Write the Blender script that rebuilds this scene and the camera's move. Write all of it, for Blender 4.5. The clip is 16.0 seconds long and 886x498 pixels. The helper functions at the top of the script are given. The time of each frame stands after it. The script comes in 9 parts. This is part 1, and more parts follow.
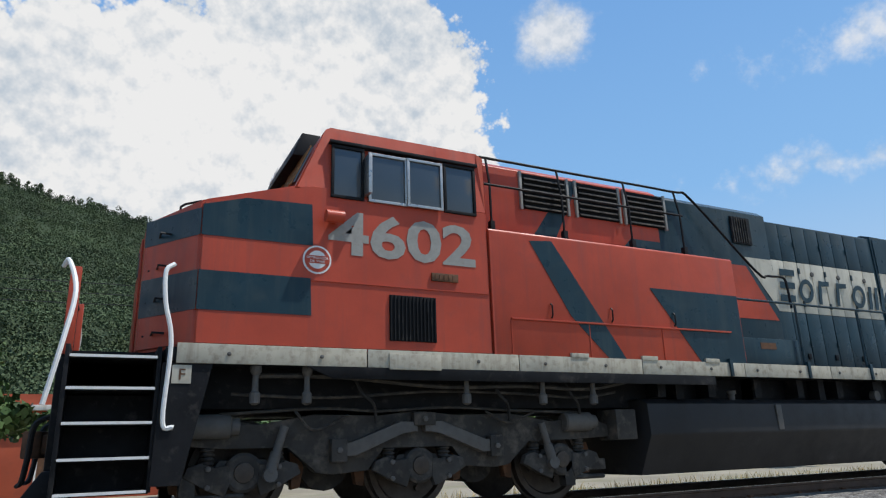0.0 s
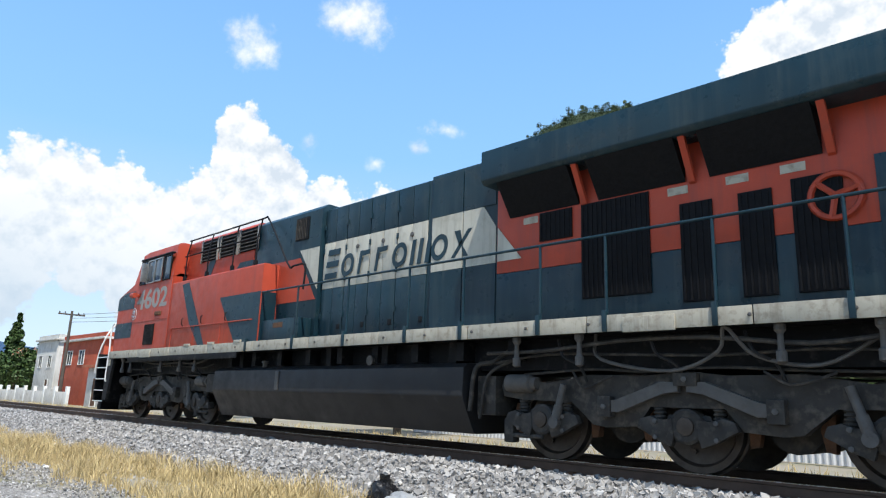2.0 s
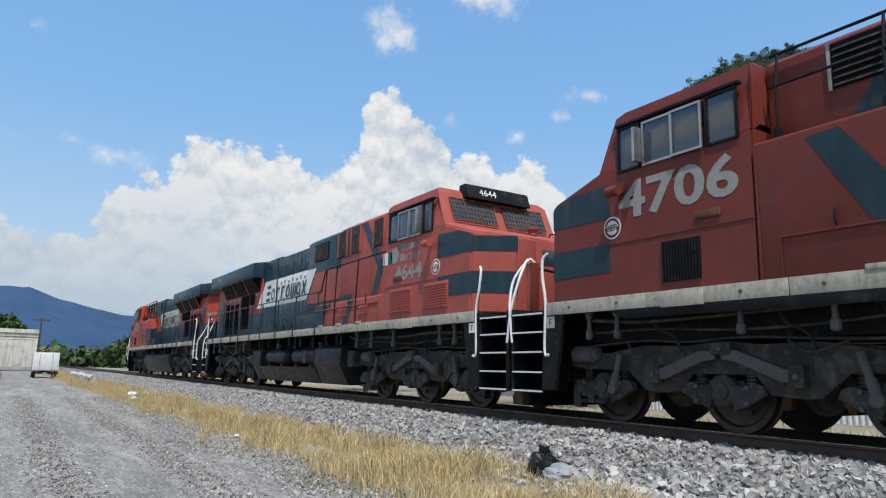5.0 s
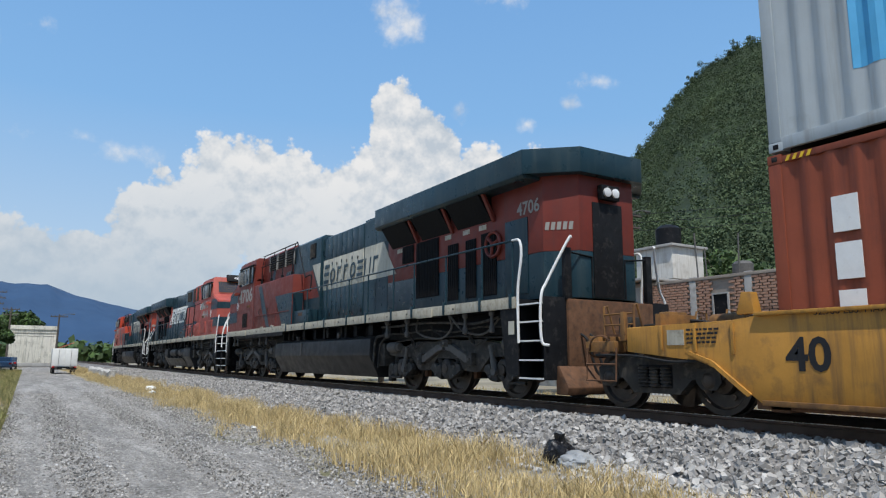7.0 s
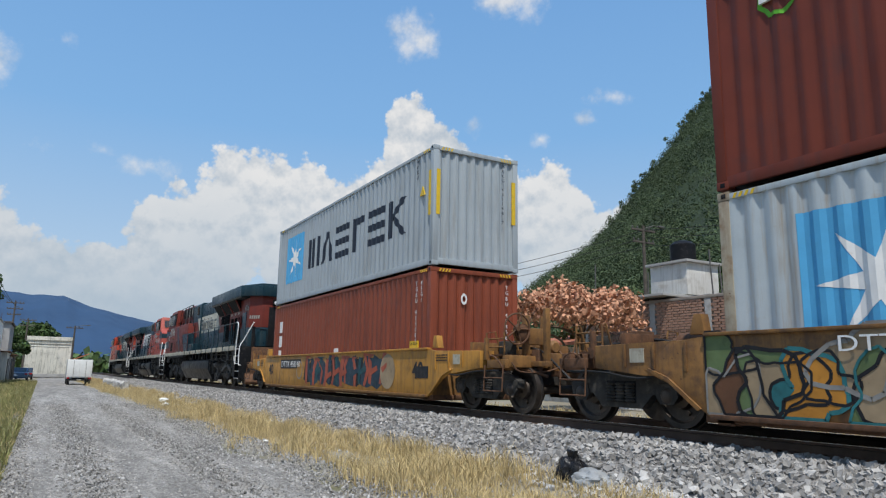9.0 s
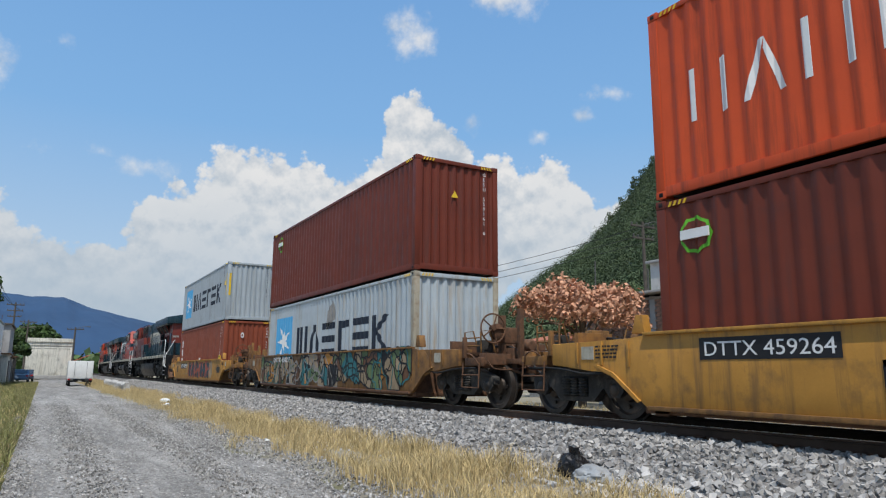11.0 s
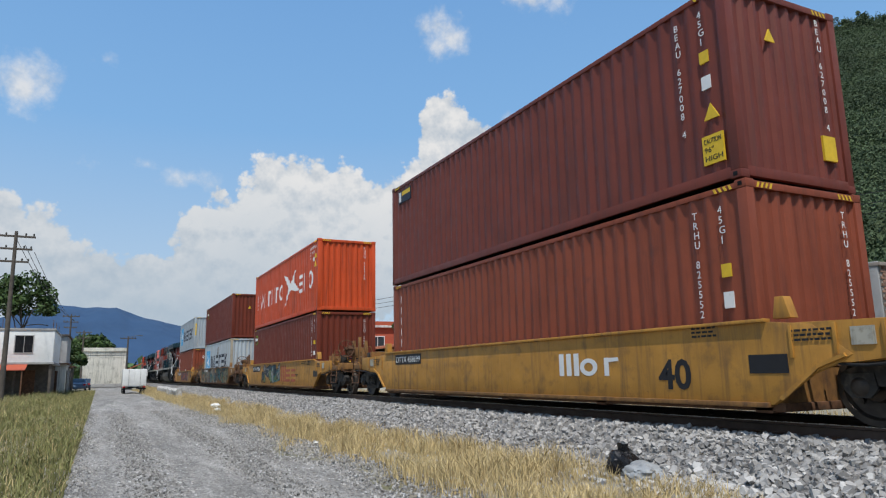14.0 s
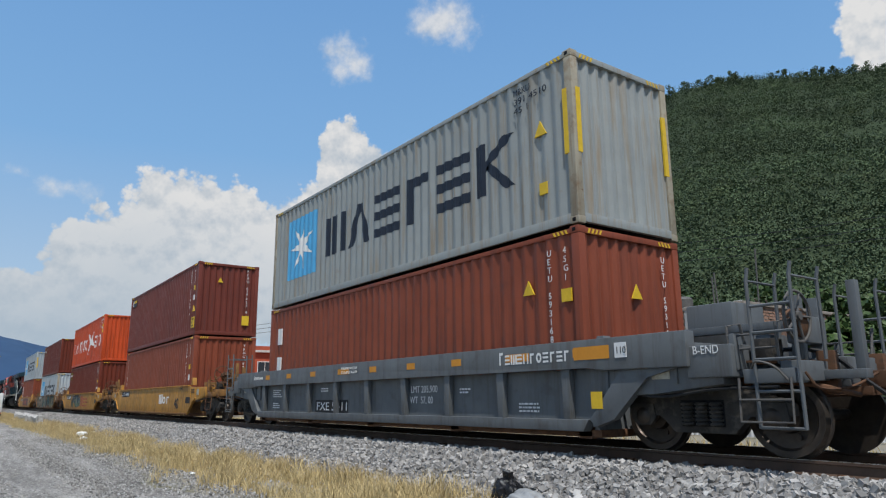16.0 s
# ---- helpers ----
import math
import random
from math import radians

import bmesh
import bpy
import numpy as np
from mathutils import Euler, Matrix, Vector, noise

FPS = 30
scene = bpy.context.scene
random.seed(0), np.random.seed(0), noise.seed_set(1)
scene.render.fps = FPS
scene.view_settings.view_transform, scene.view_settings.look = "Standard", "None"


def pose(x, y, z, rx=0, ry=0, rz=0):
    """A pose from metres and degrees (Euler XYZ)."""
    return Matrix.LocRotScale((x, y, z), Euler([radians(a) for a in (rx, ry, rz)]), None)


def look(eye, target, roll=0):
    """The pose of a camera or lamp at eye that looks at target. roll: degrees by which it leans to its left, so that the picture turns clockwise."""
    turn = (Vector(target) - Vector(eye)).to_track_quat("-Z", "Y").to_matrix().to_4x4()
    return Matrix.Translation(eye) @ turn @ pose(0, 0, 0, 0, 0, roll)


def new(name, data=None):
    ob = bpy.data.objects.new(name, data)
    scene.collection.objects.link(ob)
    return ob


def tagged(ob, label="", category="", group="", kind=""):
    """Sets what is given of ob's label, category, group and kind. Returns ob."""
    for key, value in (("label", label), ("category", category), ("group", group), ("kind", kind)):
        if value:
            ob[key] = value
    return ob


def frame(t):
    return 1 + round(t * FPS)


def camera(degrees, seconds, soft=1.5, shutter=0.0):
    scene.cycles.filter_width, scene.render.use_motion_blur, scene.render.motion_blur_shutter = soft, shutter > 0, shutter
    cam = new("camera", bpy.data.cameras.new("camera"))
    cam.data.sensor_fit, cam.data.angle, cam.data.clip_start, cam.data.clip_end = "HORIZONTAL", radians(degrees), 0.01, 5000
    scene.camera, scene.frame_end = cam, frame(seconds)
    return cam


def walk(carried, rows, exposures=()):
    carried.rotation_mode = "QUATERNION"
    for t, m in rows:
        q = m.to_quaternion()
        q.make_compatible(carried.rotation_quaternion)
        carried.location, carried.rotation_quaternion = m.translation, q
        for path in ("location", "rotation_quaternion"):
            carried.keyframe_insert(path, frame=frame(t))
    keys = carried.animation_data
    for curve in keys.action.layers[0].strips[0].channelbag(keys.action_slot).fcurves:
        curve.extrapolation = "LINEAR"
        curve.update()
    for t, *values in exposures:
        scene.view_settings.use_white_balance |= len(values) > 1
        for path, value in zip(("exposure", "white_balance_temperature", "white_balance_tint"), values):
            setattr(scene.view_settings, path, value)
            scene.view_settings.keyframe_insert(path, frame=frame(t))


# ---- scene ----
EYE = 0.709      # lens above the rail heads
cam = camera(66.42, 16.0, 1.2)
PATH = [
    (0.0, -26.39, 16.43, 1.76),
    (0.5, 1.13, 17.37, -1.55),
    (1.0, 21.61, 16.27, -2.29),
    (1.5, 35.65, 14.46, -2.27),
    (2.0, 44.74, 12.75, -1.94),
    (2.5, 49.30, 10.83, -2.11),
    (3.0, 52.67, 10.67, -1.65),
    (3.5, 55.82, 10.72, -1.54),
    (4.0, 56.73, 10.80, -1.67),
    (6.5, 58.57, 9.24, -0.32),
    (7.0, 58.72, 9.30, -0.36),
    (7.5, 59.30, 9.70, -0.85),
    (8.0, 60.56, 10.37, -0.88),
    (8.5, 60.38, 10.48, -0.89),
    (9.0, 59.74, 10.50, -0.91),
    (9.5, 59.01, 10.14, -1.28),
    (12.0, 60.84, 10.59, 0.49),
    (12.5, 61.54, 10.69, 0.77),
    (13.0, 62.54, 10.56, 1.31),
    (13.5, 63.40, 10.37, 1.38),
    (14.0, 63.48, 10.30, 1.04),
    (14.5, 62.57, 9.98, 0.72),
    (15.0, 62.13, 10.42, 0.94),
    (15.5, 59.68, 11.49, 0.30),
    (16.0, 54.37, 12.45, 0.54),
]
walk(cam, [(t, pose(0, 0, EYE, 90 + p, r, y)) for t, y, p, r in PATH],
     [(0.0, -0.10), (0.5, 0.36), (1.0, 0.44), (2.0, 0.36), (2.5, 0.33), (3.5, 0.20), (4.0, 0.06), (7.0, -0.13), (9.5, -0.2), (13.0, -0.2), (15.0, -0.22), (16.0, -0.28)])

# ---------------------------------------------------------------- light
SUN_DIR = Vector((0.40, -0.19, 0.90)).normalized()   # from the ground towards the sun
sun = new("sun", bpy.data.lights.new("sun", "SUN"))
sun.data.energy, sun.data.angle, sun.data.color = 4.7, radians(0.53), (1.0, 0.97, 0.92)
sun.matrix_world = look((0, 0, 60), tuple(Vector((0, 0, 60)) - SUN_DIR))
scene.view_settings.exposure = 0.0

world = bpy.data.worlds.new("sky")
scene.world = world
world.use_nodes = True


def sky_world():
    nt = world.node_tree
    nt.nodes.clear()
    N, L = nt.nodes.new, nt.links.new

    def put(sock, v):
        if isinstance(v, (int, float)):
            sock.default_value = v
        else:
            L(v, sock)

    def mth(op, a, b=0.0, c=0.0):
        n = N("ShaderNodeMath")
        n.operation = op
        for i, v in enumerate((a, b, c)):
            put(n.inputs[i], v)
        return n.outputs[0]

    sky = N("ShaderNodeTexSky")
    sky.sky_type, sky.sun_disc = "NISHITA", False
    sky.sun_elevation = math.asin(SUN_DIR.z)
    sky.sun_rotation = math.atan2(SUN_DIR.x, SUN_DIR.y)
    sky.altitude, sky.air_density, sky.dust_density, sky.ozone_density = 900, 1.0, 0.7, 1.6
    co = N("ShaderNodeTexCoord").outputs["Generated"]
    sep = N("ShaderNodeSeparateXYZ")
    L(co, sep.inputs[0])
    az = mth("MULTIPLY", mth("ARCTAN2", mth("MULTIPLY", sep.outputs[0], -1.0), sep.outputs[1]), 180 / math.pi)
    el = mth("MULTIPLY", mth("ARCSINE", sep.outputs[2]), 180 / math.pi)

    def nz(scale, detail, rough, dist=0.0):
        n = N("ShaderNodeTexNoise")
        L(co, n.inputs["Vector"])
        n.inputs["Scale"].default_value, n.inputs["Detail"].default_value = scale, detail
        n.inputs["Roughness"].default_value, n.inputs["Distortion"].default_value = rough, dist
        return n.outputs["Fac"]

    def billow(lift):
        """Cauliflower relief: rounded cells at several scales, looked up a little higher in the sky by lift."""
        at = N("ShaderNodeVectorMath")
        at.operation = "ADD"
        L(co, at.inputs[0])
        at.inputs[1].default_value = (0.0, 0.0, lift)
        v = N("ShaderNodeTexVoronoi")
        v.feature = "SMOOTH_F1"
        L(at.outputs[0], v.inputs["Vector"])
        v.inputs["Scale"].default_value, v.inputs["Detail"].default_value = 20.0, 3.0
        v.inputs["Roughness"].default_value, v.inputs["Lacunarity"].default_value = 0.55, 2.3
        v.inputs["Smoothness"].default_value = 0.35
        return v.outputs["Distance"]

    n1, n2, n3 = nz(7.0, 10, 0.60, 0.3), nz(30.0, 8, 0.62), nz(5.0, 6, 0.55)
    bil, bil_up = billow(0.0), billow(0.014)
    # clouds: azimuth, elevation, half width, half height, weight
    heaps = [
        (86.5, 5.0, 6, 5.6, 0.9), (81, 8.5, 6, 7.0, 1.0), (77, 12.6, 4.6, 6.6, 1.0), (73, 12.2, 4.6, 6.6, 1.0), (68.5, 10.5, 5, 7.0, 1.0), (64.5, 12.5, 4, 6.6, 1.0),
        (63.0, 19.2, 2.9, 5.0, 1.0), (60.3, 15, 4.2, 7.2, 1.0), (55.5, 12, 5, 6.9, 1.0), (51, 12, 5, 6.8, 1.0), (44.5, 9, 6.5, 6.5, 0.9),
    ]
    heaps += [
        (98, 7, 8, 8, 0.9), (92, 5, 5.5, 6, 0.8), (150, 20, 25, 9, 0.9), (-120, 24, 28, 10, 0.9), (-160, 45, 18, 8, 0.6),
        (17.3, 25.3, 5.2, 5.8, 1.0), (12, 26.8, 6, 6.8, 1.0), (5, 27.5, 7, 7.6, 1.0), (-3, 29, 8, 8.2, 1.0), (-11, 32, 9, 10, 1.0), (-19, 31, 10, 10.5, 1.0),
    ]
    heaps += [(-25.0, 29, 8.2, 9.0, 1.0), (-25.5, 24, 7.5, 6, 1.0), (-10, 22, 15, 8, 1.0), (4, 20, 12, 7, 1.0)]
    wisps = [
        (54, 31.0, 4.6, 2.6, 1.0), (62.3, 27.6, 3.0, 2.6, 0.75), (45.2, 22.7, 2.4, 1.3, 0.75), (47.4, 21.0, 2.0, 1.0, 0.6), (-38.0, 33.2, 5.0, 3.6, 1.1),
        (-62, 28, 13, 3.0, 0.6), (-58, 19.5, 12, 2.4, 0.6), (84, 15.5, 4.0, 1.6, 0.55), (91, 23.8, 1.8, 1.0, 0.5), (51.5, 19.7, 1.6, 1.2, 0.7),
    ]
    wisps += [(96.5, 20.8, 3.6, 3.0, 1.1), (92.5, 15.9, 2.4, 1.4, 0.5), (87.6, 16.4, 2.0, 0.9, 0.4), (104, 16, 8, 8, 0.8), (57.4, 20.8, 1.6, 1.8, 0.8)]

    def layer(puffs, lo, hi, amp1, amp2, amp3):
        dens = None
        for a, e, ra, re, w in puffs:
            dx = mth("MULTIPLY", mth("SUBTRACT", az, a), 1 / ra)
            dy = mth("MULTIPLY", mth("SUBTRACT", el, e), 1 / re)
            d = mth("SUBTRACT", 1.0, mth("SQRT", mth("ADD", mth("MULTIPLY", dx, dx), mth("MULTIPLY", dy, dy))))
            d = mth("MULTIPLY", mth("MAXIMUM", d, -1.0), w)
            dens = d if dens is None else mth("SMOOTH_MAX", dens, d, 0.08)
        field = mth("ADD", dens, mth("ADD", mth("MULTIPLY", mth("SUBTRACT", n1, 0.5), amp1), mth("MULTIPLY", mth("SUBTRACT", n2, 0.5), amp2)))
        field = mth("ADD", field, mth("MULTIPLY", mth("SUBTRACT", 0.78, bil), amp3))
        mr = N("ShaderNodeMapRange")
        mr.interpolation_type = "SMOOTHSTEP"
        L(field, mr.inputs["Value"])
        mr.inputs["From Min"].default_value, mr.inputs["From Max"].default_value = lo, hi
        return mr.outputs[0]

    thick = layer(heaps, 0.04, 0.15, 0.34, 0.24, 0.34)
    thin = mth("MULTIPLY", layer(wisps, 0.08, 0.85, 1.4, 1.0, 0.35), 0.85)
    mask = mth("MAXIMUM", thick, thin)
    # pale haze towards the horizon
    hz = N("ShaderNodeMapRange")
    L(el, hz.inputs["Value"])
    hz.inputs["From Min"].default_value, hz.inputs["From Max"].default_value = 0.0, 60.0
    hz.inputs["To Min"].default_value, hz.inputs["To Max"].default_value = 0.95, 0.65
    tone = N("ShaderNodeValToRGB")
    relief = mth("MULTIPLY", mth("SUBTRACT", bil_up, bil), 0.26)
    L(mth("ADD", mth("ADD", mth("MULTIPLY", n3, 0.6), 0.22), relief), tone.inputs[0])
    tone.color_ramp.elements[0].position, tone.color_ramp.elements[0].color = 0.36, (0.62, 0.70, 0.79, 1)
    tone.color_ramp.elements[1].position, tone.color_ramp.elements[1].color = 0.58, (1.0, 1.0, 1.0, 1)
    bg = N("ShaderNodeBackground")
    L(sky.outputs[0], bg.inputs[0])
    bg.inputs[1].default_value = 0.13
    bc = N("ShaderNodeBackground")
    L(tone.outputs[0], bc.inputs[0])
    bc.inputs[1].default_value = 0.90
    bh = N("ShaderNodeBackground")
    hue = N("ShaderNodeValToRGB")
    L(mth("MULTIPLY", el, 1 / 60), hue.inputs[0])
    hue.color_ramp.elements[0].position, hue.color_ramp.elements[0].color = 0.06, (0.56, 0.72, 0.88, 1)
    hue.color_ramp.elements[1].position, hue.color_ramp.elements[1].color = 0.75, (0.16, 0.41, 0.88, 1)
    mid = hue.color_ramp.elements.new(0.33)
    mid.color = (0.27, 0.545, 0.93, 1)
    L(hue.outputs[0], bh.inputs[0])
    bh.inputs[1].default_value = 1.0
    m1, m2 = N("ShaderNodeMixShader"), N("ShaderNodeMixShader")
    L(hz.outputs[0], m1.inputs[0]), L(bg.outputs[0], m1.inputs[1]), L(bh.outputs[0], m1.inputs[2])
    L(mask, m2.inputs[0]), L(m1.outputs[0], m2.inputs[1]), L(bc.outputs[0], m2.inputs[2])
    low = N("ShaderNodeMapRange")
    L(mth("ADD", el, mth("MULTIPLY", n1, 10.0)), low.inputs["Value"])
    low.inputs["From Min"].default_value, low.inputs["From Max"].default_value = 8.0, 22.0
    shade = N("ShaderNodeMix")
    shade.data_type = "RGBA"
    L(low.outputs[0], shade.inputs[0])
    shade.inputs[6].default_value = (0.52, 0.64, 0.76, 1)
    L(tone.outputs[0], shade.inputs[7]), L(shade.outputs[2], bc.inputs[0])
    out = N("ShaderNodeOutputWorld")
    L(m2.outputs[0], out.inputs[0])


sky_world()

# ---------------------------------------------------------------- materials


def surface(name, color, rough=0.55, metal=0.0, var=0.25, scale=3.0, fine=40.0, bump=0.15, dist=0.01, dirt=None, dirt_at=0.55, island=0.0,
            streak=False, obj_random=0.0, rust=None, rust_at=0.66, glossy_coat=0.0, spec=0.28):
    """Noise at two scales over a base colour, with optional dirt, rust patches and vertical streaks."""
    m = bpy.data.materials.new(name)
    m.use_nodes = True
    nt = m.node_tree
    N, L = nt.nodes.new, nt.links.new
    b = nt.nodes["Principled BSDF"]
    b.inputs["Metallic"].default_value = metal
    b.inputs["Coat Weight"].default_value = glossy_coat
    b.inputs["Specular IOR Level"].default_value = spec
    co = N("ShaderNodeTexCoord").outputs["Object"]

    def nz(s, detail=6.0, vec=None, rough_=0.6):
        n = N("ShaderNodeTexNoise")
        L(vec or co, n.inputs["Vector"])
        n.inputs["Scale"].default_value, n.inputs["Detail"].default_value, n.inputs["Roughness"].default_value = s, detail, rough_
        return n.outputs["Fac"]

    def mix(fac, a, bb, kind="MIX"):
        n = N("ShaderNodeMix")
        n.data_type, n.blend_type = "RGBA", kind
        if isinstance(fac, float):
            n.inputs[0].default_value = fac
        else:
            L(fac, n.inputs[0])
        for i, v in ((6, a), (7, bb)):
            if isinstance(v, tuple):
                n.inputs[i].default_value = (*v, 1)
            else:
                L(v, n.inputs[i])
        return n.outputs[2]

    def ramp(fac, lo, hi, a=0.0, z=1.0):
        n = N("ShaderNodeMapRange")
        L(fac, n.inputs["Value"])
        n.inputs["From Min"].default_value, n.inputs["From Max"].default_value = lo, hi
        n.inputs["To Min"].default_value, n.inputs["To Max"].default_value = a, z
        return n.outputs[0]

    big, small = nz(scale), nz(fine, 4.0)
    c = mix(ramp(big, 0.3, 0.7), tuple(x * (1 - var) for x in color), tuple(min(1, x * (1 + var)) for x in color))
    c = mix(ramp(small, 0.25, 0.75, 0, 0.5 * var + 0.05), c, tuple(x * 0.55 for x in color))
    if island or obj_random:
        g = N("ShaderNodeNewGeometry").outputs["Random Per Island"] if island else N("ShaderNodeObjectInfo").outputs["Random"]
        k = island or obj_random
        c = mix(ramp(g, 0, 1, 0.0, 1.0), mix(1.0, c, (1 - k, 1 - k, 1 - k), "MULTIPLY"), mix(1.0, c, (1 + k, 1 + k, 1 + k), "MULTIPLY"))
    if streak:
        mp = N("ShaderNodeMapping")
        L(co, mp.inputs[0])
        mp.inputs["Scale"].default_value = (7.0, 7.0, 0.45)
        st = nz(1.0, 7.0, mp.outputs[0], 0.68)
        c = mix(ramp(st, 0.50, 0.68, 0, 0.7), c, dirt or tuple(x * 0.5 for x in color))
    if dirt:
        c = mix(ramp(nz(scale * 2.3, 8.0), dirt_at, dirt_at + 0.2, 0, 0.75), c, dirt)
    if rust:
        c = mix(ramp(nz(scale * 5.1, 9.0, None, 0.7), rust_at, rust_at + 0.05, 0, 0.9), c, rust)
    L(c, b.inputs["Base Color"])
    L(ramp(nz(scale * 3.7), 0.3, 0.7, max(0.05, rough - 0.12), min(1, rough + 0.12)), b.inputs["Roughness"])
    if bump:
        bp = N("ShaderNodeBump")
        bp.inputs["Strength"].default_value, bp.inputs["Distance"].default_value = bump, dist
        L(nz(fine, 6.0), bp.inputs["Height"])
        L(bp.outputs[0], b.inputs["Normal"])
    return m


M = {}
M["red"] = surface("orange_red_loco_paint", (0.43, 0.064, 0.032), 0.40, var=0.16, scale=1.3, bump=0.04, dirt=(0.30, 0.06, 0.04), dirt_at=0.58, streak=True)
M["red_faded"] = surface("faded_red_loco_paint", (0.40, 0.085, 0.062), 0.5, var=0.16, scale=1.3, bump=0.05, dirt=(0.24, 0.07, 0.055), dirt_at=0.55, streak=True)
M["red_dull"] = surface("dull_dark_red_loco_paint", (0.17, 0.032, 0.022), 0.5, var=0.2, scale=1.3, bump=0.05, dirt=(0.12, 0.035, 0.03), dirt_at=0.52, streak=True)
M["teal"] = surface("dark_teal_loco_paint", (0.011, 0.034, 0.047), 0.34, var=0.22, scale=1.2, bump=0.04, dirt=(0.035, 0.055, 0.06), dirt_at=0.56, streak=True)
M["cream"] = surface("soiled_cream_paint", (0.50, 0.48, 0.40), 0.55, var=0.12, scale=1.6, bump=0.06, dirt=(0.30, 0.27, 0.21), dirt_at=0.53, streak=True)
M["white"] = surface("white_paint", (0.74, 0.74, 0.70), 0.5, var=0.08, scale=2.0, bump=0.05, dirt=(0.45, 0.43, 0.38), dirt_at=0.6)
M["white_rail"] = surface("chipped_white_rail_paint", (0.72, 0.72, 0.70), 0.45, var=0.08, scale=9.0, bump=0.05, dirt=(0.4, 0.38, 0.34), dirt_at=0.6)
M["sill"] = surface("grimy_white_sill_paint", (0.43, 0.40, 0.32), 0.6, var=0.12, scale=5.0, bump=0.1, dirt=(0.22, 0.19, 0.14), dirt_at=0.5, streak=True)
M["black"] = surface("sooty_black_steel", (0.012, 0.0125, 0.014), 0.55, spec=0.12, var=0.3, scale=3.0, bump=0.15, dirt=(0.06, 0.055, 0.05), dirt_at=0.56)
M["truck"] = surface("oily_grey_cast_steel", (0.048, 0.045, 0.041), 0.65, spec=0.15, var=0.35, scale=3.0, bump=0.3, dist=0.004, dirt=(0.13, 0.112, 0.092), dirt_at=0.50)
M["dusty"] = surface("dusty_grey_steel", (0.105, 0.10, 0.093), 0.65, var=0.2, scale=5.0, bump=0.2, dirt=(0.07, 0.06, 0.05), dirt_at=0.55)
M["tank"] = surface("black_fuel_tank_paint", (0.021, 0.021, 0.022), 0.46, var=0.25, scale=1.0, bump=0.05, dirt=(0.07, 0.07, 0.07), dirt_at=0.62)
M["grille"] = surface("black_intake_screen", (0.010, 0.010, 0.011), 0.7, spec=0.12, var=0.3, scale=20, bump=0.4)
M["glass"] = surface("dark_window_glass", (0.04, 0.05, 0.06), 0.05, spec=0.9, var=0.1, scale=1.0, bump=0.0)
M["steel"] = surface("worn_bright_steel", (0.42, 0.41, 0.39), 0.35, 0.9, var=0.15, scale=6.0, bump=0.1)
M["wheel"] = surface("brown_rolled_wheel_steel", (0.075, 0.062, 0.052), 0.5, 0.6, var=0.3, scale=6.0, bump=0.1)
M["rubber"] = surface("black_rubber_hose", (0.02, 0.02, 0.02), 0.7, bump=0.1)
M["rust"] = surface("rusty_brown_steel", (0.13, 0.065, 0.035), 0.8, var=0.4, scale=5.0, bump=0.3, dirt=(0.05, 0.035, 0.025), dirt_at=0.5)
M["yellow"] = surface("weathered_yellow_car_paint", (0.46, 0.225, 0.042), 0.55, var=0.18, scale=1.4, bump=0.08, dirt=(0.17, 0.095, 0.04), dirt_at=0.54, streak=True, rust=(0.09, 0.045, 0.025), rust_at=0.69)
M["yellow_dirty"] = surface("rust_stained_yellow_paint", (0.24, 0.12, 0.038), 0.65, var=0.3, scale=2.4, bump=0.15, dirt=(0.09, 0.05, 0.03), dirt_at=0.48, streak=True, rust=(0.07, 0.035, 0.02), rust_at=0.62)
M["yellow_sign"] = surface("yellow_marking_paint", (0.70, 0.46, 0.03), 0.5, var=0.1, scale=8, bump=0.02)
M["grey_car"] = surface("grey_well_car_paint", (0.125, 0.135, 0.14), 0.5, var=0.15, scale=1.4, bump=0.06, dirt=(0.075, 0.07, 0.065), dirt_at=0.56, streak=True)
M["orange_refl"] = surface("orange_reflector_paint", (0.62, 0.26, 0.03), 0.5, var=0.1, bump=0.02)
M["c_brown"] = surface("oxide_brown_container_paint", (0.150, 0.030, 0.0145), 0.5, var=0.14, scale=1.0, bump=0.05, dirt=(0.09, 0.03, 0.022), dirt_at=0.6, streak=True)
M["c_rust"] = surface("rust_red_container_paint", (0.235, 0.058, 0.028), 0.52, var=0.14, scale=1.0, bump=0.05, dirt=(0.12, 0.035, 0.022), dirt_at=0.6, streak=True)
M["c_maroon"] = surface("maroon_container_paint", (0.165, 0.039, 0.025), 0.5, var=0.14, scale=1.0, bump=0.05, dirt=(0.10, 0.032, 0.025), dirt_at=0.6, streak=True)
M["c_orange"] = surface("bright_orange_container_paint", (0.56, 0.075, 0.018), 0.46, var=0.10, scale=1.0, bump=0.05, dirt=(0.22, 0.04, 0.015), dirt_at=0.66, streak=True, rust=(0.10, 0.035, 0.02), rust_at=0.72)
M["c_grey"] = surface("light_grey_container_paint", (0.36, 0.40, 0.42), 0.5, var=0.08, scale=1.0, bump=0.05, dirt=(0.26, 0.27, 0.26), dirt_at=0.62, streak=True)
M["c_pale"] = surface("stained_pale_grey_container_paint", (0.42, 0.47, 0.49), 0.55, var=0.10, scale=1.2, bump=0.06, dirt=(0.33, 0.25, 0.16), dirt_at=0.63, streak=True, rust=(0.16, 0.07, 0.03), rust_at=0.71)
